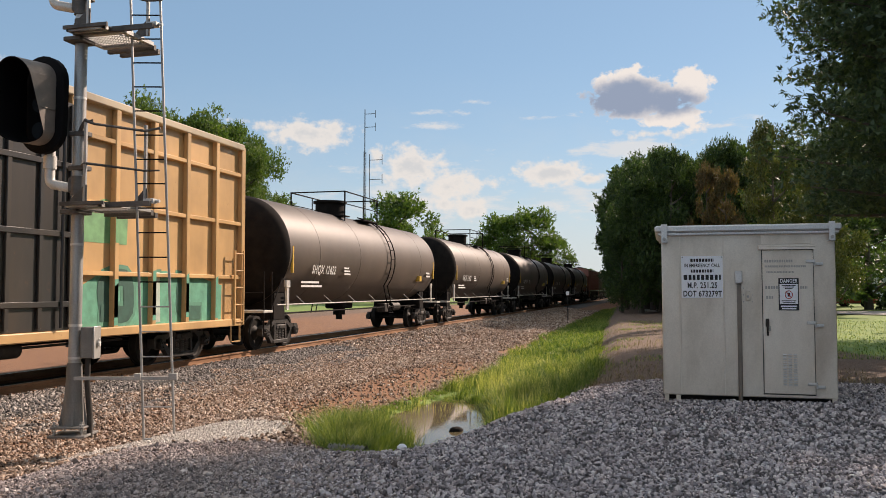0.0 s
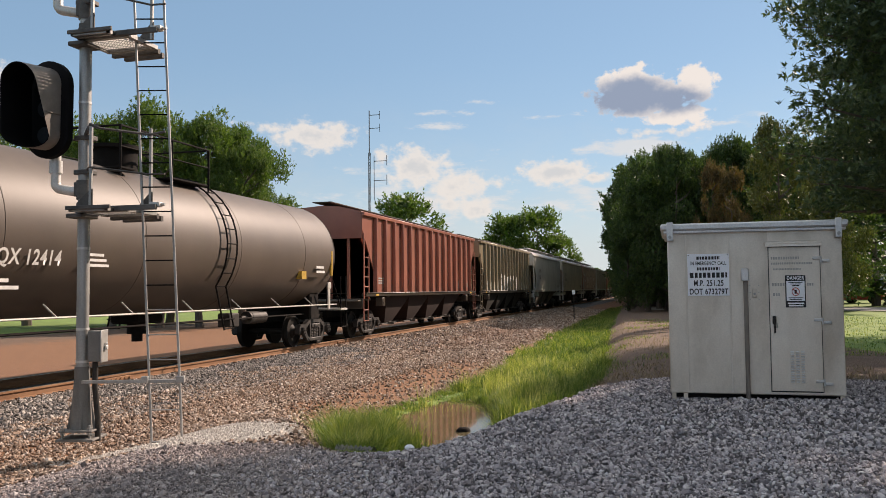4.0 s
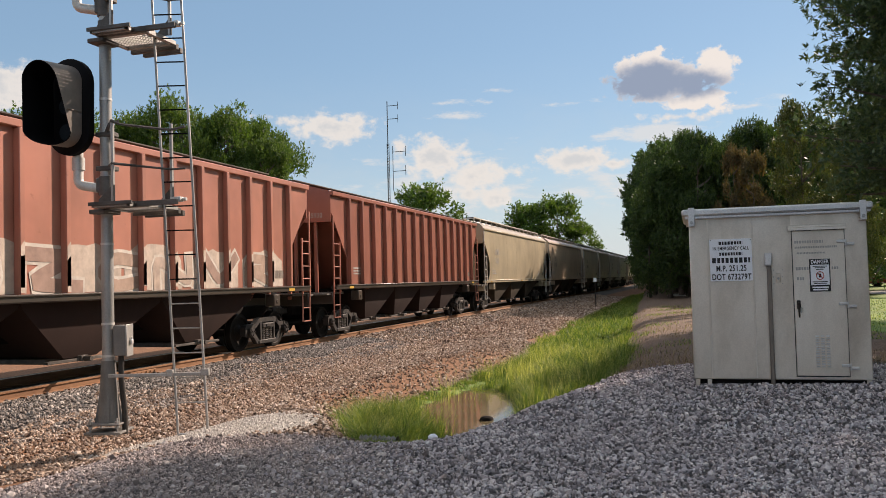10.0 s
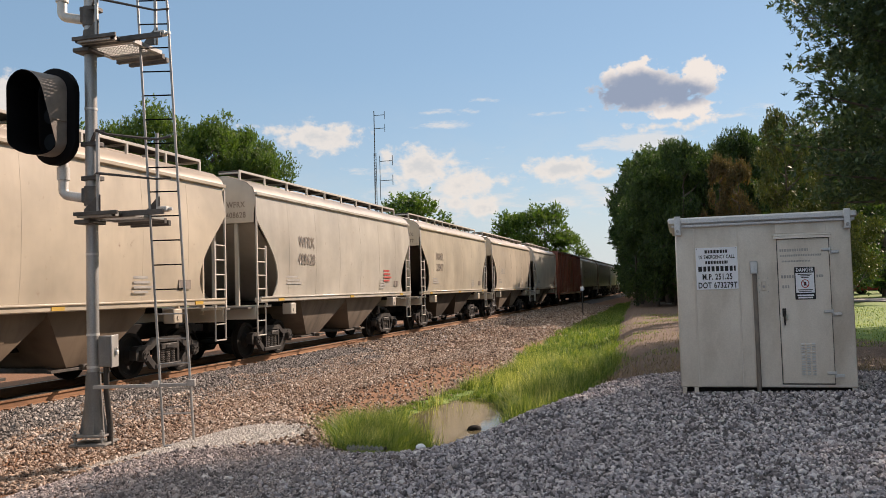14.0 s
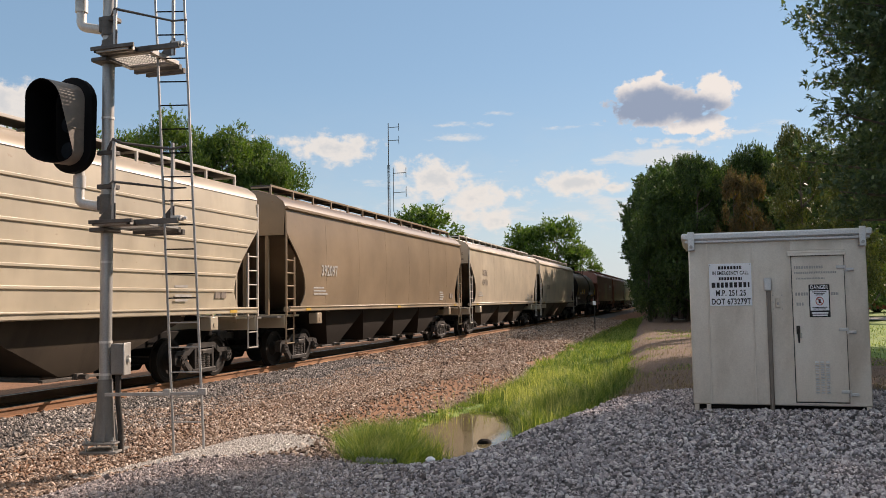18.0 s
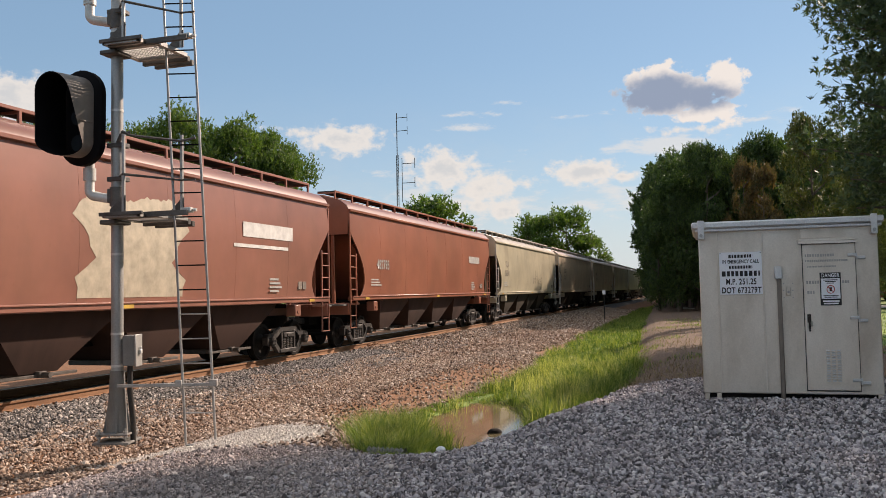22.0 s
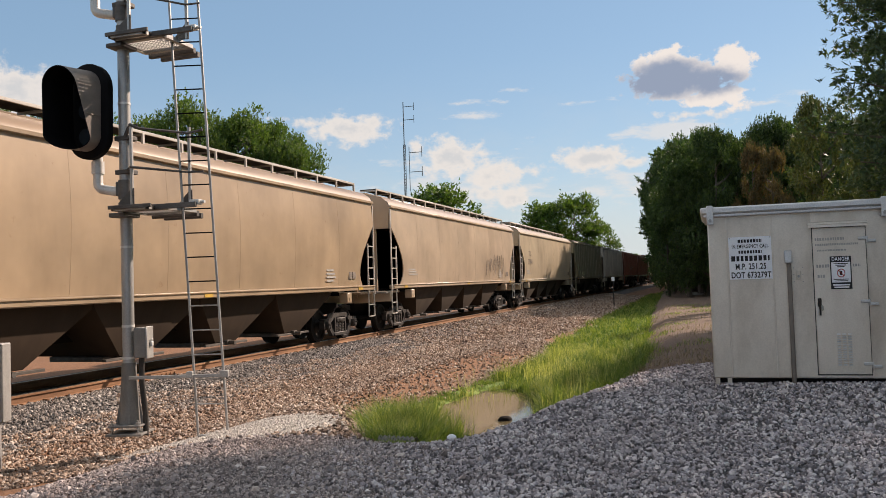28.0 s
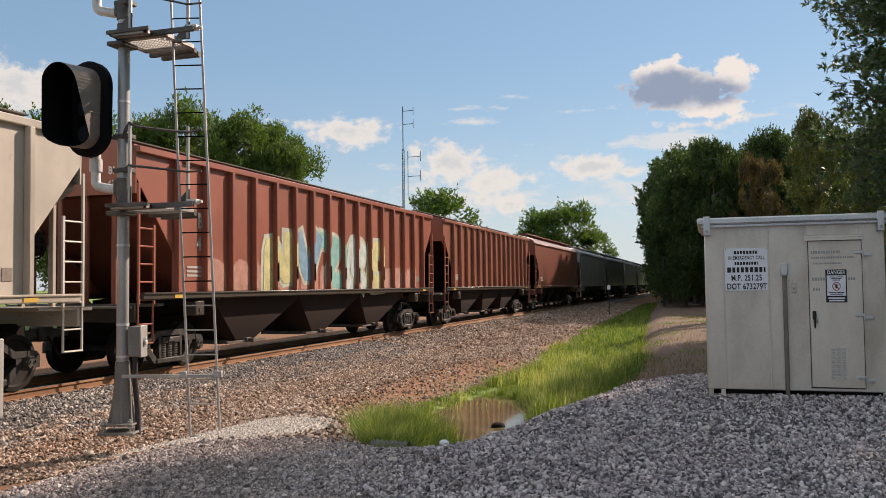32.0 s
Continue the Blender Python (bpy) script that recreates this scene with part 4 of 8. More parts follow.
# pines out of view, added to keep the sun off the pad
for i, (x, y, s) in enumerate(((9.0, 15.2, 0.66), (9.4, 11.0, 0.80), (9.2, 6.6, 0.82), (9.6, 2.2, 0.8), (10, -2.5, 0.8))):
    plant(SHADEPINE, x, y, 40 * i, (s * 1.1, s * 1.1, s), "unseen tall pine shading the gravel pad", name="pine_tree", group="pines beside the shed")
for i, (x, y, s) in enumerate(((14, 100, 0.8), (22, 104, 1.0), (30, 96, 1.0), (26, 88, 0.7), (17, 112, 1.1), (36, 110, 1.1), (11, 110, 1.0))):
    plant(FARTREES[i % 2], x, y, 50 * i, s, "broad tree standing by the house", group="trees by the house")


def blades(name, label, n, place, hmin, hmax, width, mt, seed, lean=0.35):
    """Grass blades: thin, bent, two joints each."""
    rng = np.random.RandomState(seed)
    x, y, hk = place(rng, n)
    n = len(x)
    h = (hmin + (hmax - hmin) * rng.rand(n)) * hk
    a = rng.uniform(0, 6.28, n)
    lx, ly = np.cos(a) * h * lean * rng.rand(n), np.sin(a) * h * lean * rng.rand(n)
    b = rng.uniform(0, 6.28, n)
    wx, wy = np.cos(b) * width, np.sin(b) * width
    z = height(x, y) - 0.02
    v = np.stack([np.stack([x - wx, y - wy, z], -1), np.stack([x + wx, y + wy, z], -1),
                  np.stack([x + lx * 0.35 + wx * 0.7, y + ly * 0.35 + wy * 0.7, z + h * 0.6], -1),
                  np.stack([x + lx * 0.35 - wx * 0.7, y + ly * 0.35 - wy * 0.7, z + h * 0.6], -1),
                  np.stack([x + lx, y + ly, z + h], -1)], 1)
    k = np.arange(n)[:, None] * 5
    f = np.concatenate([k + np.array([[0, 1, 2]]), k + np.array([[0, 2, 3]]), k + np.array([[3, 2, 4]])])
    return tagged(new(name, bulk(name, v.reshape(-1, 3), f, mt)), label, "grass", kind="stuff")


def tussocks(name, label, n, count, zone, hmin, hmax, width, mt, seed):
    """Bushy grass: n clumps of blades that arch outwards; zone(rng, n) gives x, y and a height."""
    rng = np.random.RandomState(seed)
    cx, cy, ch = zone(rng, n)
    n = len(cx)
    i = np.repeat(np.arange(n), count)
    k = len(i)
    a, r = rng.uniform(0, 6.28, k), np.abs(rng.normal(0, 1, k))
    spread = 0.10 + 0.22 * ch[i]
    x, y = cx[i] + np.cos(a) * r * spread, cy[i] + np.sin(a) * r * spread
    h = ch[i] * (hmin + (hmax - hmin) * rng.rand(k)) * np.exp(-0.22 * r * r)
    out = h * (0.25 + 0.9 * rng.rand(k)) * np.minimum(1.2, r + 0.25)
    b = a + rng.normal(0, 1.0, k)
    lx, ly = np.cos(b) * out, np.sin(b) * out
    c = rng.uniform(0, 6.28, k)
    w = width * (0.7 + 0.6 * rng.rand(k))
    wx, wy = np.cos(c) * w, np.sin(c) * w
    z = height(x, y) - 0.02
    v = np.stack([np.stack([x - wx, y - wy, z], -1), np.stack([x + wx, y + wy, z], -1), np.stack([x + lx * 0.3 + wx * 0.6, y + ly * 0.3 + wy * 0.6, z + h * 0.65], -1),
                  np.stack([x + lx * 0.3 - wx * 0.6, y + ly * 0.3 - wy * 0.6, z + h * 0.65], -1), np.stack([x + lx, y + ly, z + h], -1)], 1)
    q = np.arange(k)[:, None] * 5
    f = np.concatenate([q + np.array([[0, 1, 2]]), q + np.array([[0, 2, 3]]), q + np.array([[3, 2, 4]])])
    return tagged(new(name, bulk(name, v.reshape(-1, 3), f, mt)), label, "grass", kind="stuff")


def tall_grass(x, y):
    """How high the ditch's grass grows: tall round the near end and on the pad's bank, short behind the water."""
    near = (1 - sstep(y, 11.2, 12.6)) * (1 - sstep(x, -3.5, -3.0)) * sstep(y, 8.0, 9.0)
    bank = sstep(x, -3.4, -2.7) * sstep(y, 11.8, 13.2) * (1 - sstep(y, 19.0, 21.0))
    rest = sstep(y, 16.0, 19.0)
    return 0.13 + 0.40 * near + 0.24 * bank + 0.12 * rest + 0.10 * wave(x, y, 31, 0.9) + 0.06 * wave(x, y, 32, 2.5)


def ditch_zone(rng, n, y0, y1, power):
    y = y0 + (y1 - y0) * rng.rand(n) ** power
    w, e = ditch_west(y) + 0.12, ditch_east(y) - 0.02
    x = w + (e - w) * rng.rand(n)
    wet = (pond(x, y) < 1.0) | ((x > -3.3) & (y < 11.6) & (y > 9.0)) | ((x > -3.15) & (y < 12.3) & (y > 9.0) & (rng.rand(n) < 0.85))
    keep = ~wet & (wave(x, y, 33, 2.0) + 1.0 + 0.5 * rng.rand(n) > 0.55)
    return x[keep], y[keep], np.clip(tall_grass(x, y), 0.1, 0.6)[keep]


tussocks("grass", "lush green grass growing in the wet ditch", 1250, 150, lambda rng, n: ditch_zone(rng, n, 8.2, 21.0, 1.0), 0.2, 1.1, 0.0040, M_GRASS, 51)
tussocks("far_grass", "lush green grass further along the ditch", 1300, 44, lambda rng, n: ditch_zone(rng, n, 20.5, 88.0, 1.7), 0.5, 1.05, 0.009, M_GRASS, 56)


def weed_place(rng, n):
    cx, cy = rng.uniform(-4.4, -1.5, 130), rng.uniform(9.0, 22, 130)
    i = rng.randint(0, 130, n)
    x, y = cx[i] + rng.normal(0, 0.12, n), cy[i] + rng.normal(0, 0.16, n)
    keep = ((pond(x, y) > 0.75) | ((x < -3.7) & (rng.rand(n) < 0.6))) & ((y > 12.0) | (x < -3.2)) & (x > ditch_west(y) + 0.2) & (x < ditch_east(y) - 0.05)
    return x[keep], y[keep], np.ones(keep.sum())


blades("weeds", "taller seeding weeds standing in the ditch", 3600, weed_place, 0.25, 0.62, 0.0035, M_WEED, 52, 0.5)


def dry_place(rng, n):
    y = 14.5 + 30 * rng.rand(n) ** 1.6
    x = rng.uniform(-2.4, 3.4, n)
    keep = (x > ditch_east(y) + 0.1) & (wave(x, y, 35, 3.0) + rng.rand(n) * 0.9 > 0.25)
    return x[keep], y[keep], np.ones(keep.sum())


def patch_place(rng, n):
    cx, cy = rng.uniform(-1.6, 2.6, 26), rng.uniform(17, 44, 26)
    i = rng.randint(0, 26, n)
    x, y = cx[i] + rng.normal(0, 0.35, n), cy[i] + rng.normal(0, 0.5, n)
    return x, y, np.ones(n)


blades("grass_tufts", "low green tufts in the bare soil", 5000, patch_place, 0.05, 0.13, 0.005, M_GRASS, 55, 1.0)
blades("dry_grass", "sparse dry straw on bare soil", 10000, dry_place, 0.03, 0.15, 0.006, M_DRYGRASS, 53, 1.4)


def build_ditch_things():
    """A wet rock in the water, a half-buried corrugated pipe and a pale stone at the pad's edge."""
    for name, label, x, y, z, size, mt, seed in (("rock", "dark wet rock standing in the puddle", -3.11, 12.41, -0.44, (0.12, 0.09, 0.07), M_BLACK, 3),
                                                 ("rock", "white stone lying at the pad's edge", -2.78, 8.70, 0.0, (0.06, 0.05, 0.04), M_SIGN, 4)):
        rng, rings = random.Random(seed), []
        for k in range(1, 7):
            a = math.pi * k / 7 - math.pi / 2
            rings.append([(size[0] * math.cos(a) * math.cos(b * 0.6283) * rng.uniform(0.82, 1.1), size[1] * math.cos(a) * math.sin(b * 0.6283) * rng.uniform(0.82, 1.1), size[2] * math.sin(a)) for b in range(10)])
        r = thing(name, label, "rock", pose(x, y, z, 0, 0, 35))
        part("stone", Shape().loft(rings, True, True), mt, r)
    rings = []
    for k in range(17):
        rr = 0.185 + 0.012 * math.cos(k * math.pi)
        rings.append([(-0.33 + 0.025 * k, rr * math.cos(b * 0.3142), rr * math.sin(b * 0.3142)) for b in range(20)])
    p = thing("culvert_pipe", "half-buried grey corrugated pipe at the ditch's end", "pipe", pose(-3.20, 8.50, -0.155, 0, 3, 8))
    part("pipe_wall", Shape().loft(rings, True), M_BASE, p)


build_ditch_things()


def lawn_place(rng, n):
    y = 20 + 26 * rng.rand(n) ** 1.4
    x = rng.uniform(2.2, 10, n)
    return x, y, 0.5 + 0.4 * rng.rand(n)


blades("lawn", "mown lawn beyond the shed", 12000, lawn_place, 0.05, 0.12, 0.01, M_GRASS, 54)


# ---- signal mast, shed and the rest beside the track ----
FACE = 16.5        # the mast's platforms and the shed's front stand square to the camera's side


def light_rungs(sh, p0, p1, q0, q1, n, r):
    for k in range(n):
        u = k / (n - 1)
        sh.cyl(Vector(p0).lerp(Vector(p1), u), Vector(q0).lerp(Vector(q1), u), r, 6)
    return sh


def grating(x0, x1, y0, y1, z, n):
    sh = Shape().box(x0, x1, y0, y0 + 0.03, z - 0.05, z).box(x0, x1, y1 - 0.03, y1, z - 0.05, z).box(x0, x0 + 0.03, y0, y1, z - 0.05, z).box(x1 - 0.03, x1, y0, y1, z - 0.05, z)
    for k in range(1, n):
        x = x0 + (x1 - x0) * k / n
        sh.box(x - 0.004, x + 0.004, y0, y1, z - 0.03, z - 0.002)
    for k in range(1, 9):
        y = y0 + (y1 - y0) * k / 9
        sh.box(x0, x1, y - 0.003, y + 0.003, z - 0.02, z - 0.006)
    return sh


def signal_head(mast, z):
    """Black hooded signal on a bracket, facing down the track."""
    # own frame: turned so that +y runs along the track
    base = pose(-0.38, 0, z, 0, 0, -FACE) @ pose(-0.02, -0.12, 0)
    n = 24

    def stadium(w, h, y, cz=0.0):
        pts = []
        for i in range(n):
            a = 2 * math.pi * i / n
            pts.append((w / 2 * math.cos(a), y, cz + (h / 2 - w / 2) * (1 if math.sin(a) >= 0 else -1) + w / 2 * math.sin(a)))
        return pts

    head = part("signal_head", Shape().loft([stadium(0.60, 1.18, 0.0), stadium(0.64, 1.22, 0.015), stadium(0.64, 1.22, 0.10), stadium(0.56, 1.14, 0.13)], True, True), M_SIGNAL, mast, "black oval signal housing", at=base)
    part("rear_door", Shape().loft([stadium(0.46, 1.02, 0.13), stadium(0.42, 0.98, 0.17)], True, True), M_SIGNAL, head)
    def rim(w, h):
        # the visor's mouth is cut back towards its foot, most on the field side
        return [(x, y + max(0.0, 0.5 - z) * 0.19 * (1 + max(-1.0, min(1.0, x / 0.2))), z) for x, y, z in stadium(w, h, -0.52, -0.03)]

    outer = [stadium(0.44, 1.03, -0.005, 0.0), rim(0.43, 1.0)]
    inner = [rim(0.41, 0.98), stadium(0.42, 1.01, -0.005, 0.0)]
    # sunlit grey painted outside, near-black inside where the visor shades itself
    part("hood", Shape().loft([outer[0], outer[1]], True), M_VISOR, head, "long visor over the lamps, painted sunlit grey")
    part("hood_lining", Shape().loft([outer[1], inner[0], inner[1]], True), M_SIGNAL, head, "black inside of the visor")
    for k in range(3):
        c = 0.33 - 0.33 * k
        part("lens", Shape().cyl((0, -0.012, c), (0, -0.03, c), 0.105, 18), M_GLASS, head, "unlit round lens")
    part("visor_strap", Shape().box(0.217, 0.225, -0.26, -0.02, -0.095, -0.08, 0.002), M_DUCT, head)


def build_mast():
    mast = thing("signal_mast", "galvanised railway signal mast with ladder and platforms", "railway signal", pose(-7.07, 8.86, -0.06, 0, 0, FACE))
    part("pole", Shape().cyl((0, 0, 0.55), (0, 0, 8.2), 0.074, 20), M_GALV, mast)
    flare = Shape().loft([[(r * math.cos(2 * math.pi * i / 16), r * math.sin(2 * math.pi * i / 16), z) for i in range(16)] for r, z in ((0.135, 0.10), (0.13, 0.13), (0.095, 0.66), (0.088, 0.86))], True, True)
    foot = part("pole_base", flare, M_BASE, mast, "flared cast base")
    gusset = Shape().add([(0.165, -0.012, 0.1), (0.165, 0.012, 0.1), (0.07, -0.012, 0.7), (0.07, 0.012, 0.7), (0.07, -0.012, 0.1), (0.07, 0.012, 0.1)],
                         [(0, 1, 3, 2), (0, 2, 4), (1, 5, 3), (0, 4, 5, 1), (4, 2, 3, 5)]).mesh("gusset")
    for a in range(4):
        part("gusset", gusset, M_BASE, foot, at=pose(0, 0, 0, 0, 0, 17 + 90 * a))
    part("base_plate", Shape().box(-0.20, 0.20, -0.20, 0.20, 0.075, 0.10, 0.006), M_BASE, mast)
    part("footing_plate", Shape().box(-0.225, 0.225, -0.225, 0.225, -0.03, 0.0, 0.006), M_BASE, mast)
    for x in (-0.165, 0.165):
        for y in (-0.165, 0.165):
            part("anchor_bolt", Shape().cyl((x, y, -0.05), (x, y, 0.16), 0.014, 8).cyl((x, y, 0.10), (x, y, 0.13), 0.03, 6).cyl((x, y, 0.045), (x, y, 0.07), 0.03, 6), M_GALV, mast)
    for z in (1.32, 2.32, 4.15, 0.92):
        part("pole_band", Shape().cyl((0, 0, z - 0.015), (0, 0, z + 0.015), 0.079, 20), M_CASTAL, mast)
    box = part("junction_box", Shape().box(0.10, 0.26, -0.10, 0.10, 0.92, 1.30, 0.012), M_BASE, mast, "small grey junction box")
    part("box_lid", Shape().box(0.255, 0.275, -0.11, 0.11, 0.91, 1.31, 0.006), M_GALV, box)
    part("padlock", Shape().box(0.28, 0.31, -0.03, 0.03, 1.06, 1.12, 0.008).tube([(0.295, -0.015, 1.12), (0.295, -0.015, 1.15), (0.295, 0.015, 1.15), (0.295, 0.015, 1.12)], 0.006, 6), M_CASTAL, box)
    part("conduit", Shape().tube([(0.16, 0, 0.92), (0.16, 0, 0.6), (0.20, 0, 0.2), (0.20, 0, -0.05)], 0.035, 10), M_TRUCK, mast)
    # ladder, leaning in towards the pole
    lb, lt = (0.90, -0.12, -0.06), (0.53, 0.0, 7.0)
    rb, rt = (1.27, -0.12, -0.06), (0.90, 0.0, 7.0)
    lad = part("ladder", Shape().cyl(lb, lt, 0.017, 8).cyl(rb, rt, 0.017, 8), M_GALV, mast)
    part("foot_bar", Shape().cyl(lb, rb, 0.016, 8), M_GALV, lad)
    for k in range(1, 23):
        u = (0.085 + 0.305 * k) / 7.06
        rung = Shape().cyl(Vector(lb).lerp(Vector(lt), u), Vector(rb).lerp(Vector(rt), u), 0.009, 6)
        part("rung", rung, M_SIGNAL if k > 5 else M_GALV, lad)
    part("ladder_brace", Shape().box(0.05, 1.29, -0.15, -0.11, 0.66, 0.70, 0.004).box(0.78, 0.86, -0.17, -0.10, 0.66, 0.74, 0.004).box(1.20, 1.30, -0.17, -0.10, 0.66, 0.74, 0.004), M_GALV, mast)
    square = pose(0, 0, 0, 0, 0, -FACE)        # the platforms stand square to the track
    for z in (2.80, 4.95):
        frame_ = Shape().box(-0.02, 0.72, -0.13, -0.10, z - 0.05, z).box(-0.02, 0.72, 0.44, 0.47, z - 0.05, z).box(-0.02, 0.01, -0.10, 0.44, z - 0.05, z).box(0.69, 0.72, -0.10, 0.44, z - 0.05, z)
        pl = part("platform", frame_, M_GALV, mast, "steel grating platform", at=square)
        tagged(part("grating", grating(0.01, 0.69, -0.10, 0.44, z, 18), M_GALV, pl), kind="stuff")
        step = part("step_plate", Shape().box(0.02, 0.64, -0.37, -0.34, z - 0.03, z + 0.015, 0.003).box(0.04, 0.58, -0.22, -0.19, z - 0.05, z + 0.0, 0.003), M_FITTING, pl)
        tagged(part("grating", grating(0.05, 0.58, -0.34, -0.22, z, 18), M_GALV, step), kind="stuff")
        part("platform_angle", Shape().box(0.02, 1.14, -0.18, -0.14, z - 0.045, z + 0.02, 0.004), M_FITTING, pl)
        part("platform_angle", Shape().box(0.0, 0.70, 0.50, 0.56, z - 0.09, z - 0.02, 0.004), M_FITTING, pl)
        part("platform_angle", Shape().box(0.10, 0.68, 0.62, 0.68, z - 0.11, z - 0.04, 0.004), M_FITTING, pl)
        part("ladder_clip", Shape().box(1.02, 1.16, -0.14, -0.05, z - 0.01, z + 0.05, 0.006).cyl((1.16, -0.08, z + 0.02), (1.21, -0.08, z + 0.02), 0.02, 8), M_CASTAL, pl)
        part("clamp_plate", Shape().box(-0.12, 0.12, -0.19, 0.12, z - 0.11, z - 0.055, 0.01), M_FITTING, pl)
        for x, y, slant in ((0.33, -0.30, -0.20), (0.80, 0.22, -0.17)):
            post = part("rail_post", Shape().box(x - 0.018, x + 0.018, y - 0.018, y + 0.018, z, z + 1.02, 0.004), M_GALV, pl)
            part("gusset", Shape().add([(x + q, y + w, z + h) for w in (-0.006, 0.006) for q, h in ((0.03, 0.0), (slant, 0.0), (slant, 0.05), (0.0, 0.22), (0.03, 0.22))],
                                       [(0, 1, 2, 3, 4), (9, 8, 7, 6, 5)] + [(k, (k + 1) % 5, 5 + (k + 1) % 5, 5 + k) for k in range(5)]), M_FITTING, post)
        part("hand_rail", Shape().tube([(0.06, -0.04, z + 0.50), (0.33, -0.32, z + 0.48), (0.80, 0.20, z + 0.44), (1.0, 0.22, z + 0.44)], 0.012, 6), M_FITTING, pl)
        part("hand_rail", Shape().tube([(0.06, -0.04, z + 0.93), (0.33, -0.32, z + 1.0), (0.42, -0.26, z + 0.96), (0.80, 0.20, z + 0.94), (1.0, 0.22, z + 0.97)], 0.016, 6), M_FITTING, pl)
        part("stay_plate", Shape().add([(q, w, z + h) for w in (-0.05, -0.04) for q, h in ((0.05, 0.86), (0.20, 1.0), (0.42, 1.0), (0.42, 1.03), (0.16, 1.03), (0.05, 0.92))],
                                       [(0, 1, 2, 3, 4, 5), (11, 10, 9, 8, 7, 6)] + [(k, (k + 1) % 6, 6 + (k + 1) % 6, 6 + k) for k in range(6)]).move(pose(0, 0, 0, 0, 0, -25)), M_FITTING, pl)
        for zz in (z + 0.47, z + 0.90):
            part("rail_clamp", Shape().box(-0.10, 0.13, -0.085, 0.085, zz - 0.03, zz + 0.03, 0.01), M_FITTING, pl)
    for z in (4.05, 6.33):
        signal_head(mast, z)
        pts = [(-0.38, 0.06, z - 0.55)] + [(-0.38 + 0.08 * (1 - math.cos(a * 0.2618)), 0.06, z - 0.90 - 0.08 * math.sin(a * 0.2618)) for a in range(6)] + [(-0.05, 0.03, z - 1.03)]
        el = part("bracket_elbow", Shape().tube(pts, 0.06, 16), M_CASTAL, mast, "pale cast aluminium pipe elbow")
        part("elbow_collar", Shape().cyl((-0.38, 0.06, z - 0.78), (-0.38, 0.06, z - 0.62), 0.078, 16), M_CASTAL, el)
        part("bracket_clamp", Shape().cyl((0, 0, z - 1.12), (0, 0, z - 0.88), 0.092, 18).box(-0.11, -0.03, -0.06, 0.08, z - 1.08, z - 0.9, 0.01).cyl((0, 0, z - 1.22), (0, 0, z - 1.18), 0.085, 16), M_FITTING, mast)


build_mast()


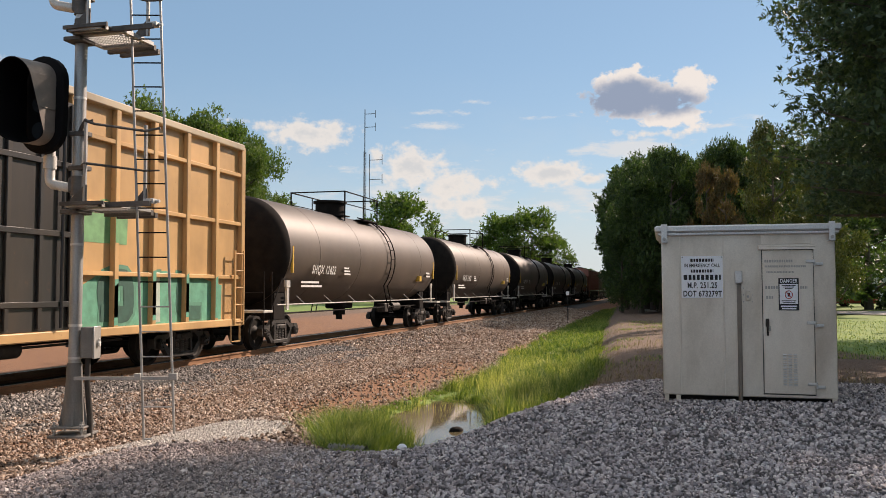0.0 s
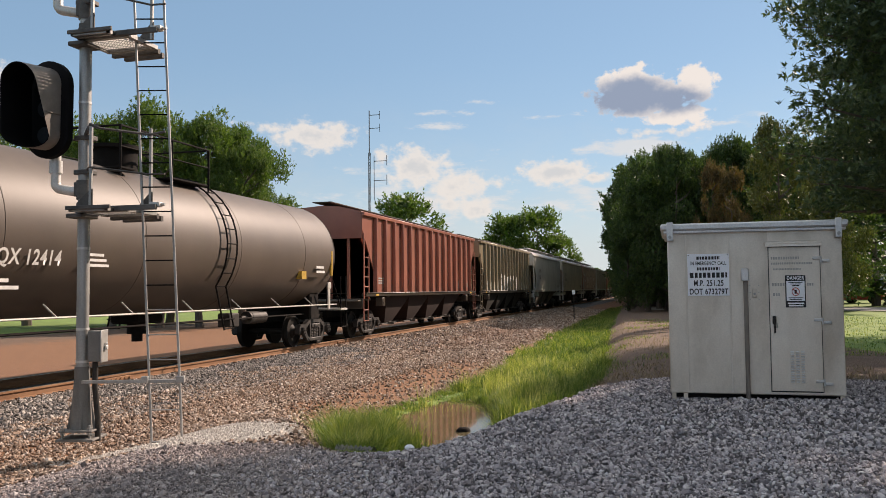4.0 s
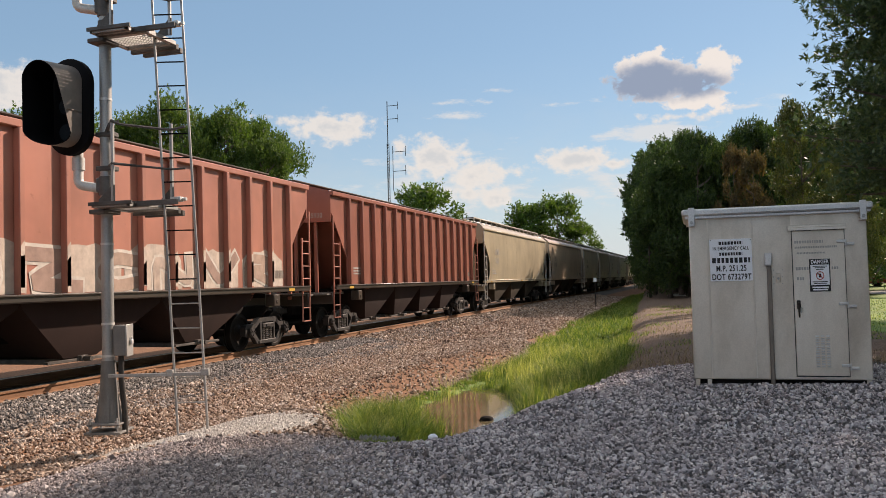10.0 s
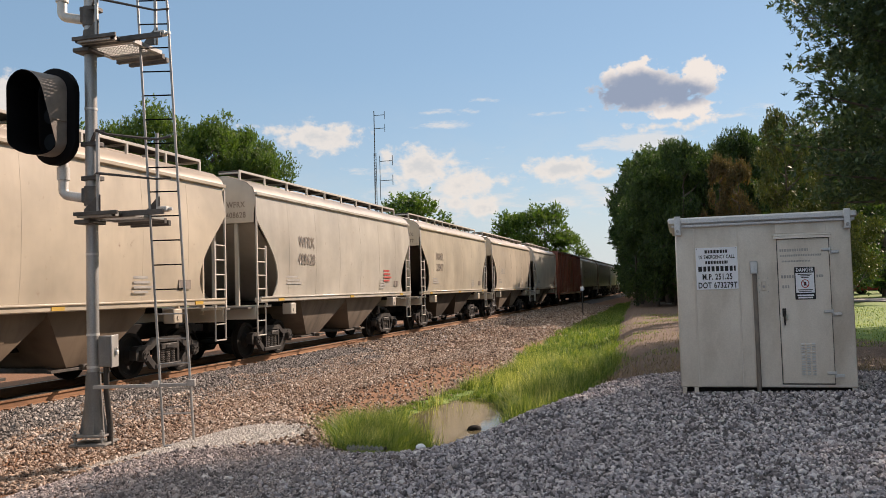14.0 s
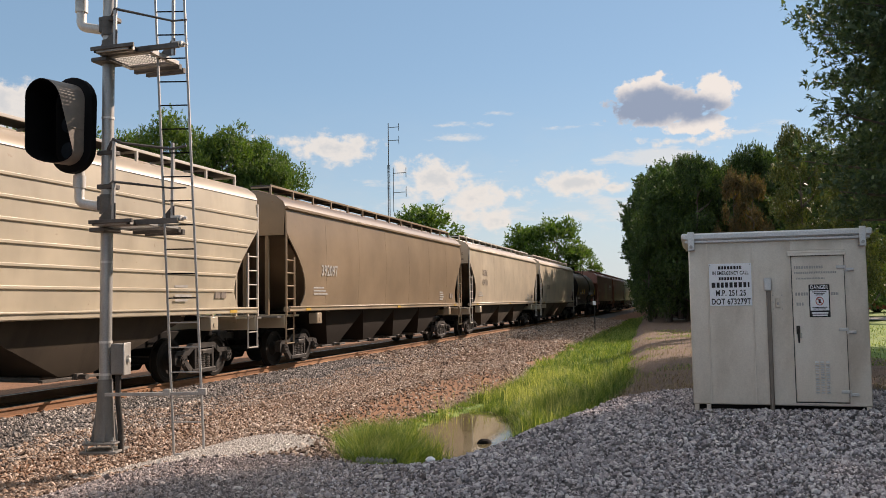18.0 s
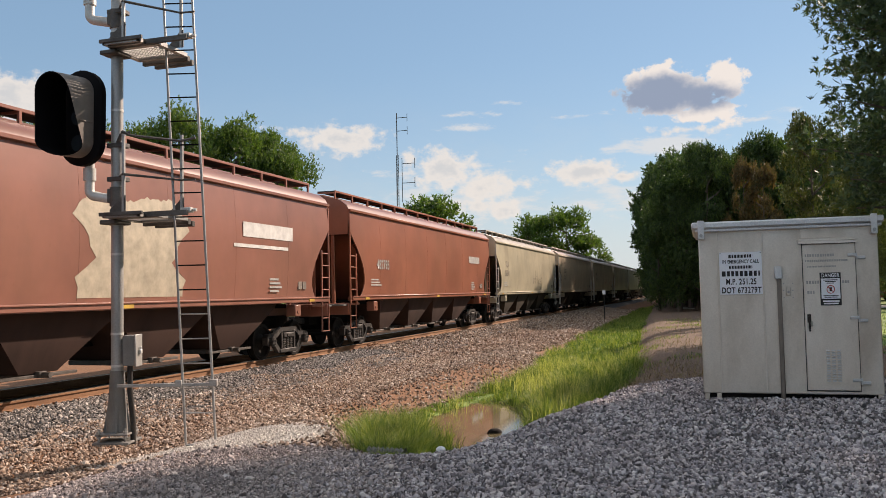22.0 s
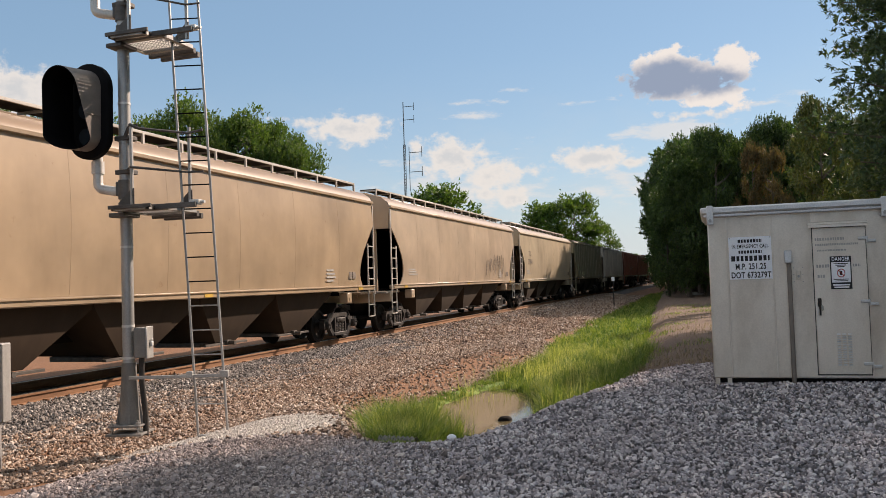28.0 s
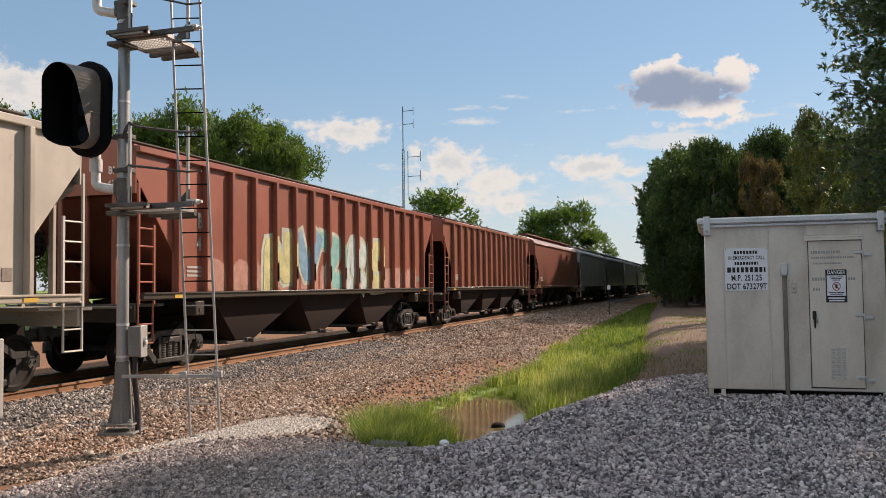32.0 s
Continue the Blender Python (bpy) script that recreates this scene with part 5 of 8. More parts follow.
def build_shed():
    W, D, H = 2.40, 1.85, 2.24
    shed = thing("signal_shed", "silver aluminium railway equipment shed on gravel", "shed", pose(-0.06, 11.76, 0.23))
    # x along the front, y back, z up
    part("body", Shape().box(0, W, 0, D, 0.06, H, 0.012), M_SHED, shed)
    # black block standing in for the shade in the gap underneath
    part("plinth", Shape().box(0.03, W - 0.03, 0.05, D - 0.03, 0.0, 0.06), M_BLACK, shed)
    for x in (0.0, 0.16, 2.3):
        part("foot", Shape().box(x + 0.02, x + 0.08, 0.0, 0.08, -0.08, 0.06, 0.006), M_SHED, shed)
    roof = part("roof", Shape().box(-0.09, W + 0.08, -0.10, D + 0.08, H + 0.0, H + 0.09, 0.02).box(-0.05, W + 0.05, -0.07, D + 0.04, H - 0.04, H + 0.0, 0.008), M_SHEDROOF, shed, "bright rimmed flat roof")
    for x in (0.04, W - 0.06):
        lug = part("lifting_lug", Shape().box(x - 0.045, x + 0.045, -0.115, -0.10, H - 0.14, H + 0.11, 0.006).box(x - 0.045, x + 0.045, -0.10, -0.0, H - 0.14, H - 0.125), M_SHEDROOF, shed)
        part("bolt", Shape().cyl((x, -0.115, H - 0.09), (x, -0.135, H - 0.09), 0.022, 10), M_GALV, lug)
    for x in (0.25, 0.85):
        part("panel_seam", Shape().box(x - 0.012, x + 0.012, -0.008, 0.0, 0.08, H - 0.05, 0.003), M_SHED, shed)
    # sign
    sg = part("sign", Shape().box(0.27, 0.84, -0.014, -0.002, 1.36, 1.92, 0.002), M_SIGN, shed, "white sign with black print")

    def words(body, size, x, z, mt, sq=1.0, up=sg, y=-0.0165):
        lettering(body, size, up, pose(x, y, z, 0, 0, -90), mt, squeeze=sq)

    def strip(x0, x1, z, h, mt, y=-0.0165, up=sg, parts=()):
        sh, x = Shape(), x0
        rng = random.Random(int(z * 1000))
        while x < x1:
            w = min(x1 - x, rng.uniform(0.5, 0.8) * h)
            sh.add([(x, y, z - h / 2), (x + w, y, z - h / 2), (x + w, y, z + h / 2), (x, y, z + h / 2)], [(0, 1, 2, 3)])
            x += w + h * 0.28
        part("print", sh, mt, up)

    strip(0.395, 0.715, 1.865, 0.042, M_INK)
    words("IN EMERGENCY CALL", 0.066, 0.555, 1.792, M_INK, 0.66)
    strip(0.40, 0.71, 1.72, 0.04, M_INK)
    strip(0.30, 0.81, 1.635, 0.068, M_INK)
    words("M.P. 251.25", 0.108, 0.555, 1.525, M_INK, 0.68)
    words("DOT 673279T", 0.108, 0.555, 1.412, M_INK, 0.70)
    for x in (0.285, 0.825):
        part("screw", Shape().cyl((x, -0.014, 1.905), (x, -0.018, 1.905), 0.007, 8), M_INK, sg)
    # conduit on the front
    pipe = part("conduit", Shape().box(1.03, 1.09, -0.05, 0.0, -0.06, 1.60, 0.012), M_DUCT, shed, "boxed cable duct")
    part("duct_cap", Shape().box(1.00, 1.105, -0.075, 0.0, 1.55, 1.72, 0.014), M_SHEDROOF, pipe)
    sw = part("lock_box", Shape().box(1.15, 1.21, -0.03, 0.0, 1.33, 1.45, 0.006), M_SHED, shed)
    part("keyhole", Shape().cyl((1.18, -0.03, 1.38), (1.18, -0.034, 1.38), 0.018, 10), M_GALV, sw)
    for x in (1.12, 1.24):
        for z in (1.31, 1.40, 1.49):
            part("bolt", Shape().cyl((x, 0, z), (x, -0.008, z), 0.008, 6), M_GALV, sw)
    # door
    part("door_gap", Shape().box(1.375, 2.095, -0.004, 0.0, 0.10, 2.005), M_INK, shed)
    door = part("door", Shape().box(1.385, 2.085, -0.024, -0.002, 0.115, 1.99, 0.005), M_SHED, shed, "flush aluminium door, closed")
    part("rain_drip", Shape().box(1.33, 2.11, -0.07, 0.0, 2.03, 2.06, 0.006).box(1.33, 2.11, -0.07, -0.06, 1.995, 2.03, 0.003), M_SHED, shed)
    part("header_panel", Shape().box(1.37, 2.06, -0.008, 0.0, 2.07, 2.20, 0.003), M_SHED, shed)
    for z in (1.82, 1.02, 0.23):
        hg = part("hinge", Shape().box(1.98, 2.10, -0.045, -0.02, z + 0.0, z + 0.04, 0.008).box(2.10, 2.22, -0.035, 0.0, z - 0.035, z + 0.005, 0.008).cyl((2.10, -0.032, z - 0.04), (2.10, -0.032, z + 0.045), 0.013, 8), M_SHEDROOF, door)
    hd = part("handle", Shape().tube([(1.44, -0.04, 1.06), (1.435, -0.075, 1.05), (1.44, -0.075, 0.87)], 0.012, 8).box(1.415, 1.465, -0.045, -0.022, 0.98, 1.09, 0.006), M_TRUCK, door, "dark lever handle")
    part("hasp", Shape().box(1.455, 1.485, -0.06, -0.03, 0.93, 1.0, 0.008), M_BARE, hd)
    for k in range(13):
        for c in range(3):
            x, z = 1.645 + 0.072 * c, 0.635 - 0.0325 * k
            v = Shape().add([(x, -0.024, z), (x + 0.048, -0.024, z), (x + 0.048, -0.042, z - 0.016), (x, -0.042, z - 0.016), (x + 0.048, -0.024, z - 0.02), (x, -0.024, z - 0.02)],
                            [(0, 1, 2, 3), (3, 2, 4, 5), (0, 3, 5), (1, 4, 2)])
            part("vent_louvre", v, M_SHEDROOF, door)
    dn = part("danger_sign", Shape().box(1.60, 1.88, -0.032, -0.024, 1.20, 1.62, 0.003), M_INK, door, "black and white danger sign")
    part("sign_field", Shape().box(1.615, 1.865, -0.034, -0.031, 1.285, 1.545), M_SIGN, dn)
    lettering("DANGER", 0.068, dn, pose(1.74, -0.0345, 1.582, 0, 0, -90), M_SIGN, squeeze=0.72)
    for z, w in ((1.525, 0.19), (1.505, 0.14), (1.485, 0.1), (1.325, 0.2), (1.305, 0.17)):
        part("print", Shape().box(1.74 - w / 2, 1.74 + w / 2, -0.0355, -0.0345, z - 0.005, z + 0.005), M_INK, dn)
    for z, w in ((1.255, 0.22), (1.225, 0.2)):
        part("print", Shape().box(1.74 - w / 2, 1.74 + w / 2, -0.0335, -0.0325, z - 0.011, z + 0.008), M_SIGN, dn)
    ringp = [(1.74 + 0.05 * math.cos(a * 0.2618), -0.036, 1.405 + 0.05 * math.sin(a * 0.2618)) for a in range(25)]
    part("red_circle", Shape().tube(ringp, 0.005, 6).tube([(1.705, -0.036, 1.44), (1.775, -0.036, 1.37)], 0.005, 6), M_RED, dn)
    part("symbol", Shape().box(1.725, 1.755, -0.0355, -0.0345, 1.38, 1.43), M_INK, dn)
    # ghost of an older notice on the door
    for z, x0, x1, h in ((1.845, 1.415, 1.80, 0.035), (1.775, 1.415, 1.98, 0.026), (1.70, 1.44, 1.82, 0.022), (1.50, 1.42, 1.59, 0.04), (1.37, 1.43, 1.53, 0.04), (1.50, 1.90, 2.0, 0.035)):
        strip(x0, x1, z, h, M_GHOST, -0.0255, door)
    # the front is 2.18 m wide: the fittings' spacing along it, from the left corner
    done = set()
    for o in shed.children_recursive:
        if o.matrix_basis.translation.x:
            o.location.x = span(o.location.x)
        elif o.data.name not in done:
            done.add(o.data.name)
            for v in o.data.vertices:
                v.co.x = span(v.co.x)


def span(u):
    return u * (0.955 - 0.02 * u)


build_shed()


def build_case():
    """Grey equipment case on a post near the mast."""
    c = thing("equipment_case", "grey sheet-metal equipment case on a steel post", "equipment case", pose(-8.02, 7.66, -0.06, 0, 0, FACE))
    b = part("case_body", Shape().box(-0.32, 0.12, -0.1, 0.2, 0.28, 1.20, 0.012), M_GALV, c)
    part("case_door", Shape().box(-0.30, 0.075, -0.118, -0.1, 0.30, 1.18, 0.006), M_GALV, b)
    part("post", Shape().box(0.02, 0.09, -0.03, 0.03, -0.25, 0.28, 0.006), M_GALV, c)
    part("post", Shape().box(-0.27, -0.2, -0.03, 0.03, -0.25, 0.28, 0.006), M_GALV, c)


build_case()

# marker post by the track, pole, mail-box post, antenna tower
mk = thing("marker_post", "slim dark post with a small white plate", "track marker", pose(-6.3, 55.5, -0.35))
part("post", Shape().box(-0.03, 0.03, -0.03, 0.03, -0.1, 1.95, 0.005), M_TRUCK, mk)
part("plate", Shape().box(-0.10, 0.10, -0.045, -0.03, 1.68, 1.95, 0.004), M_SIGN, mk)
up = thing("utility_pole", "weathered wooden utility pole beside the track", "utility pole", pose(-5.0, 98.0, 0))
part("pole", Shape().cyl((0, 0, -0.3), (0, 0, 7.0), 0.15, 10, 0.10), M_WOODPOLE, up)
part("crossarm", Shape().box(-0.9, 0.9, -0.06, 0.06, 6.3, 6.45, 0.01), M_WOODPOLE, up)


def build_tower():
    t = thing("antenna_tower", "thin guyed lattice antenna tower with side antennas", "antenna tower", pose(-52.2, 141, 0))
    legs = Shape()
    for a in range(3):
        x, y = 0.22 * math.cos(a * 2.094), 0.22 * math.sin(a * 2.094)
        legs.cyl((x, y, 0), (x, y, 26.5), 0.05, 6)
    part("leg", legs, M_TRUCK, t)
    br = Shape()
    for k in range(52):
        for a in range(3):
            p, q = a * 2.094, (a + 1) * 2.094
            br.cyl((0.22 * math.cos(p), 0.22 * math.sin(p), k * 0.51), (0.22 * math.cos(q), 0.22 * math.sin(q), k * 0.51 + 0.51), 0.02, 4)
    part("lattice_brace", br, M_TRUCK, t)
    del br
    part("top_pole", Shape().cyl((0, 0, 26), (0, 0, 34.2), 0.085, 8), M_TRUCK, t)
    ant = part("antenna", Shape().box(0, 2.0, -0.04, 0.04, 33.3, 33.4).box(0, 2.0, -0.04, 0.04, 30.9, 31.0).cyl((2.0, 0, 32.6), (2.0, 0, 34.0), 0.05, 6).cyl((2.0, 0, 30.2), (2.0, 0, 31.7), 0.05, 6), M_TRUCK, t)
    part("antenna", Shape().cyl((0.9, 0, 18), (0.9, 0, 26.0), 0.06, 6).box(0.9, 3.3, -0.04, 0.04, 24.9, 25.0).box(0.9, 3.3, -0.04, 0.04, 21.4, 21.5)
         .cyl((3.3, 0, 24.1), (3.3, 0, 25.9), 0.06, 6).cyl((3.3, 0, 20.6), (3.3, 0, 22.4), 0.06, 6), M_TRUCK, t)


build_tower()


def build_far():
    """Road, house and cars beyond the lawn."""
    rd = Shape()
    rings = []
    for x, y, w in ((-2, 66, 4), (8, 60, 4), (16, 54, 4.5), (40, 40, 5), (90, 10, 6)):
        rings.append([(x, y - w, float(height(x, y - w)) + 0.03), (x, y + w, float(height(x, y + w)) + 0.03)])
    rd.loft(rings, False)
    tagged(part("road", rd, M_ROAD), "pale sunlit road beyond the lawn", "road", kind="structure")
    h = thing("house", "pale sided house under trees beyond the road", "house", pose(19.5, 96, 0.2, 0, 0, 10))
    part("wall", Shape().box(-6, 6, -4, 4, -0.2, 3.2, 0.02), M_SIDING, h)
    part("roof", Shape().prism([(-4.6, 3.1), (4.6, 3.1), (0, 5.4)], -6.5, 6.5), M_ROOFING, h)
    g = part("garage_door", Shape().box(-4.6, -0.8, -4.06, -4.0, -0.1, 2.5, 0.01), M_GHOST, h)
    for k in range(3):
        part("panel_rib", Shape().box(-4.6, -0.8, -4.09, -4.06, 0.5 + 0.62 * k, 0.55 + 0.62 * k), M_SIDING, g)
    part("window", Shape().box(1.2, 2.8, -4.05, -4.0, 1.0, 2.2, 0.01), M_GLASS, h)
    part("window", Shape().box(3.8, 5.2, -4.05, -4.0, 1.0, 2.2, 0.01), M_GLASS, h)
    for x, y, mt, lb in ((13.5, 79, M_CARWHITE, "white parked car beside the road"), (14.6, 76, M_CARRED, "dark red parked car beside the road")):
        c = thing("car", lb, "car", pose(x, y, float(height(x, y)), 0, 0, 70), "parked cars")
        sec = [(-2.1, 0.3), (2.1, 0.3), (2.15, 0.75), (1.2, 0.9), (0.7, 1.4), (-1.2, 1.45), (-1.9, 0.95), (-2.15, 0.8)]
        part("body", Shape().prism(sec, -0.85, 0.85), mt, c)
        part("windows", Shape().prism([(0.95, 0.95), (0.6, 1.34), (-1.1, 1.38), (-1.6, 0.98)], -0.86, 0.86), M_GLASS, c)
        for yy in (-1.35, 1.35):
            for s in (-1, 1):
                part("wheel", Shape().cyl((s * 0.7, yy, 0.32), (s * 0.88, yy, 0.32), 0.32, 14), M_BLACK, c)
    p = thing("mailbox_post", "dark slim post standing in the lawn", "post", pose(8.2, 33.5, float(height(8.2, 33.5))))
    part("post", Shape().box(-0.05, 0.05, -0.05, 0.05, -0.1, 1.35, 0.01), M_TRUCK, p)
    part("foot", Shape().box(-0.22, 0.22, -0.03, 0.03, 0.0, 0.08, 0.01), M_TRUCK, p)
    part("mailbox", Shape().box(-0.11, 0.11, -0.26, 0.26, 1.35, 1.58, 0.05), M_BARE, p)


build_far()


# ---- the freight train ----
# every car: origin over the rails' top at its middle, +y ahead along the track, +x the side towards the ditch
def truck_meshes():
    # cast side frame with open windows
    frame = Shape()
    frame.prism([(-0.98, 0.66), (-0.62, 0.66), (-0.42, 0.80), (0.42, 0.80), (0.62, 0.66), (0.98, 0.66), (0.98, 0.57), (0.60, 0.55), (0.38, 0.69), (-0.38, 0.69), (-0.60, 0.55), (-0.98, 0.57)], -0.07, 0.07)
    for s in (-1, 1):
        frame.prism([(s * y, z) for y, z in ((0.86, 0.66), (1.05, 0.65), (1.12, 0.58), (1.12, 0.38), (1.04, 0.38), (1.03, 0.57), (0.86, 0.57))][::s], -0.08, 0.08)
        frame.prism([(s * y, z) for y, z in ((0.64, 0.60), (0.75, 0.60), (0.76, 0.40), (0.50, 0.15), (0.38, 0.15), (0.41, 0.24), (0.64, 0.45))][::s], -0.06, 0.06)
        frame.box(-0.075, 0.075, min(s * 0.30, s * 0.385), max(s * 0.30, s * 0.385), 0.2, 0.72, 0.01)
    frame.box(-0.085, 0.085, -0.46, 0.46, 0.14, 0.25, 0.02)
    spring = Shape()
    for k in range(3):
        c = -0.19 + 0.19 * k
        rings = []
        for j in range(6):
            for dz, r in ((0.0, 0.05), (0.012, 0.08), (0.036, 0.08)):
                rings.append([(r * math.cos(q * 0.7854), c + r * math.sin(q * 0.7854), 0.25 + j * 0.048 + dz) for q in range(8)])
        spring.loft(rings, True)
    cap = Shape().box(-0.02, 0.10, -0.29, 0.29, 0.53, 0.66, 0.02).box(0.10, 0.115, -0.12, 0.12, 0.56, 0.63, 0.006)
    box = Shape().cyl((-0.02, 0, 0.46), (0.14, 0, 0.46), 0.125, 12).cyl((0.14, 0, 0.46), (0.16, 0, 0.46), 0.10, 12)
    for k in range(3):
        a = k * 2.094 + 0.5
        box.cyl((0.15, 0.06 * math.cos(a), 0.46 + 0.06 * math.sin(a)), (0.185, 0.06 * math.cos(a), 0.46 + 0.06 * math.sin(a)), 0.02, 6)
    wheel = Shape()
    prof = [(-0.11, 0.10), (-0.10, 0.20), (-0.055, 0.36), (-0.10, 0.38), (-0.115, 0.455), (0.03, 0.462), (0.035, 0.39), (0.0, 0.36), (-0.02, 0.20), (0.03, 0.12), (0.06, 0.10)]
    n = 20
    wheel.loft([[(px, pr * math.cos(2 * math.pi * i / n), pr * math.sin(2 * math.pi * i / n)) for px, pr in prof] for i in range(n + 1)], False)
    wheel.cyl((-0.115, 0, 0), (-0.14, 0, 0), 0.485, n)
    axle = Shape().cyl((-0.9, 0, 0), (0.9, 0, 0), 0.085, 10)
    bolster = Shape().box(-0.98, 0.98, -0.2, 0.2, 0.42, 0.70, 0.04).box(-0.25, 0.25, -0.25, 0.25, 0.72, 0.86, 0.02)
    return {"side_frame": frame.mesh("side_frame"), "bolster_end": cap.mesh("bolster_end"), "spring_nest": spring.mesh("spring_nest"),
            "bearing_cap": box.mesh("bearing_cap"), "wheel": wheel.mesh("wheel"), "axle": axle.mesh("axle"), "bolster": bolster.mesh("bolster")}


TRUCK = truck_meshes()


def add_truck(car, y):
    t = part("truck", TRUCK["bolster"], M_BLACK, car, "rusty cast-steel truck", at=pose(0, y, 0))
    for s in (-1, 1):
        turn = 0 if s > 0 else 180
        part("side_frame", TRUCK["side_frame"], M_TRUCK, t, at=pose(s * 1.02, 0, 0, 0, 0, turn))
        tagged(part("spring_nest", TRUCK["spring_nest"], M_SPRING, t, at=pose(s * 1.02, 0, 0, 0, 0, turn)), kind="stuff")
        part("bolster_end", TRUCK["bolster_end"], M_TRUCK, t, at=pose(s * 1.02, 0, 0, 0, 0, turn))
        for a in (-0.89, 0.89):
            part("bearing_cap", TRUCK["bearing_cap"], M_TRUCK, t, at=pose(s * 1.02, a, 0, 0, 0, turn))
            part("wheel", TRUCK["wheel"], M_WHEEL, t, at=pose(s * 0.78, a, 0.46, 0, 0, turn))
    for a in (-0.89, 0.89):
        part("axle", TRUCK["axle"], M_WHEEL, t, at=pose(0, a, 0.46))


COUPLER = Shape().box(-0.07, 0.07, -0.30, 0.35, -0.08, 0.08, 0.015).box(-0.15, 0.15, 0.33, 0.62, -0.14, 0.14, 0.04).mesh("coupler")
HOSE = Shape().tube([(0.3, 0.35, -0.05), (0.3, 0.5, -0.2), (0.3, 0.62, -0.42), (0.3, 0.72, -0.46)], 0.022, 6).mesh("air_hose")


def add_ends(car, L):
    """Couplers and hoses at both ends."""
    for s in (-1, 1):
        m = pose(0, s * (L / 2 - 0.55), 0.85, 0, 0, 0 if s > 0 else 180)
        part("coupler", COUPLER, M_TRUCK, car, at=m)
        part("air_hose", HOSE, M_BLACK, car, at=m)


def ladder_shape(y0, y1, z0, z1, x, rungs, z1b=None, r=0.017):
    """A ladder in the plane x: stiles at y0 and y1, the second up to z1b."""
    sh = Shape()
    sh.box(x - 0.02, x + 0.02, y0 - 0.025, y0 + 0.025, z0, z1, 0.004)
    sh.box(x - 0.02, x + 0.02, y1 - 0.025, y1 + 0.025, z0, z1b or z1, 0.004)
    for k in range(rungs):
        z = z0 + 0.08 + ((z1b or z1) - z0 - 0.16) * k / (rungs - 1)
        sh.cyl((x, y0, z), (x, y1, z), r, 6)
    return sh


def bulge(z):
    return 1.50 + 0.075 * math.sin(math.pi * min(1, max(0, (z - 1.5) / 2.7)))


def shell_side(outline_top, L, zs):
    """Curved side sheet: outline_top(z) is the half length at height z."""
    sh = Shape()
    rings = []
    for z in zs:
        h = outline_top(z)
        k = 14
        rings.append([(bulge(z), -h + 2 * h * i / k, z) for i in range(k + 1)])
    sh.loft(rings, False)
    inner = [[(p[0] - 0.03, p[1], p[2]) for p in r] for r in rings]
    sh.loft(inner, False)
    # the sheet's edge at both ends
    for i in (0, -1):
        sh.loft([[r[i] for r in rings], [r[i] for r in inner]], False)
    return sh


def notch(hb, deep, lo=1.56, top=3.5):
    def half(z):
        if z >= top:
            return hb
        u = (top - z) / (top - lo)
        return hb - deep * (math.sin(min(1.0, u * 1.28) * math.pi / 2) ** 1.15) + deep * 0.22 * max(0, (u - 0.8) / 0.2) ** 1.5
    return half


def bay_shape(y0, y1, ztop, zlow=0.42, wtop=1.36, gate=0.42):
    c = (y0 + y1) / 2
    sh = Shape()
    top = [(-wtop, y0, ztop), (wtop, y0, ztop), (wtop, y1, ztop), (-wtop, y1, ztop)]
    mid = [(-wtop, y0 + 0.05, ztop - 0.12), (wtop, y0 + 0.05, ztop - 0.12), (wtop, y1 - 0.05, ztop - 0.12), (-wtop, y1 - 0.05, ztop - 0.12)]
    g = 0.95
    low = [(-g, c - gate, zlow), (g, c - gate, zlow), (g, c + gate, zlow), (-g, c + gate, zlow)]
    sh.loft([top, mid, low], True, True)
    return sh


def gate_shape(c, zlow=0.42):
    return Shape().box(-0.62, 0.62, c - 0.5, c + 0.5, zlow - 0.10, zlow, 0.015).box(0.62, 1.05, c - 0.09, c + 0.09, zlow - 0.08, zlow + 0.03, 0.01) \
        .cyl((1.05, c, zlow - 0.03), (1.2, c, zlow - 0.03), 0.05, 8).box(0.9, 1.0, c - 0.85, c + 0.85, zlow - 0.07, zlow - 0.02, 0.006)


PLAIN = {}


def cached(key, make):
    if key not in PLAIN:
        PLAIN[key] = make().mesh(key[0])
    return PLAIN[key]


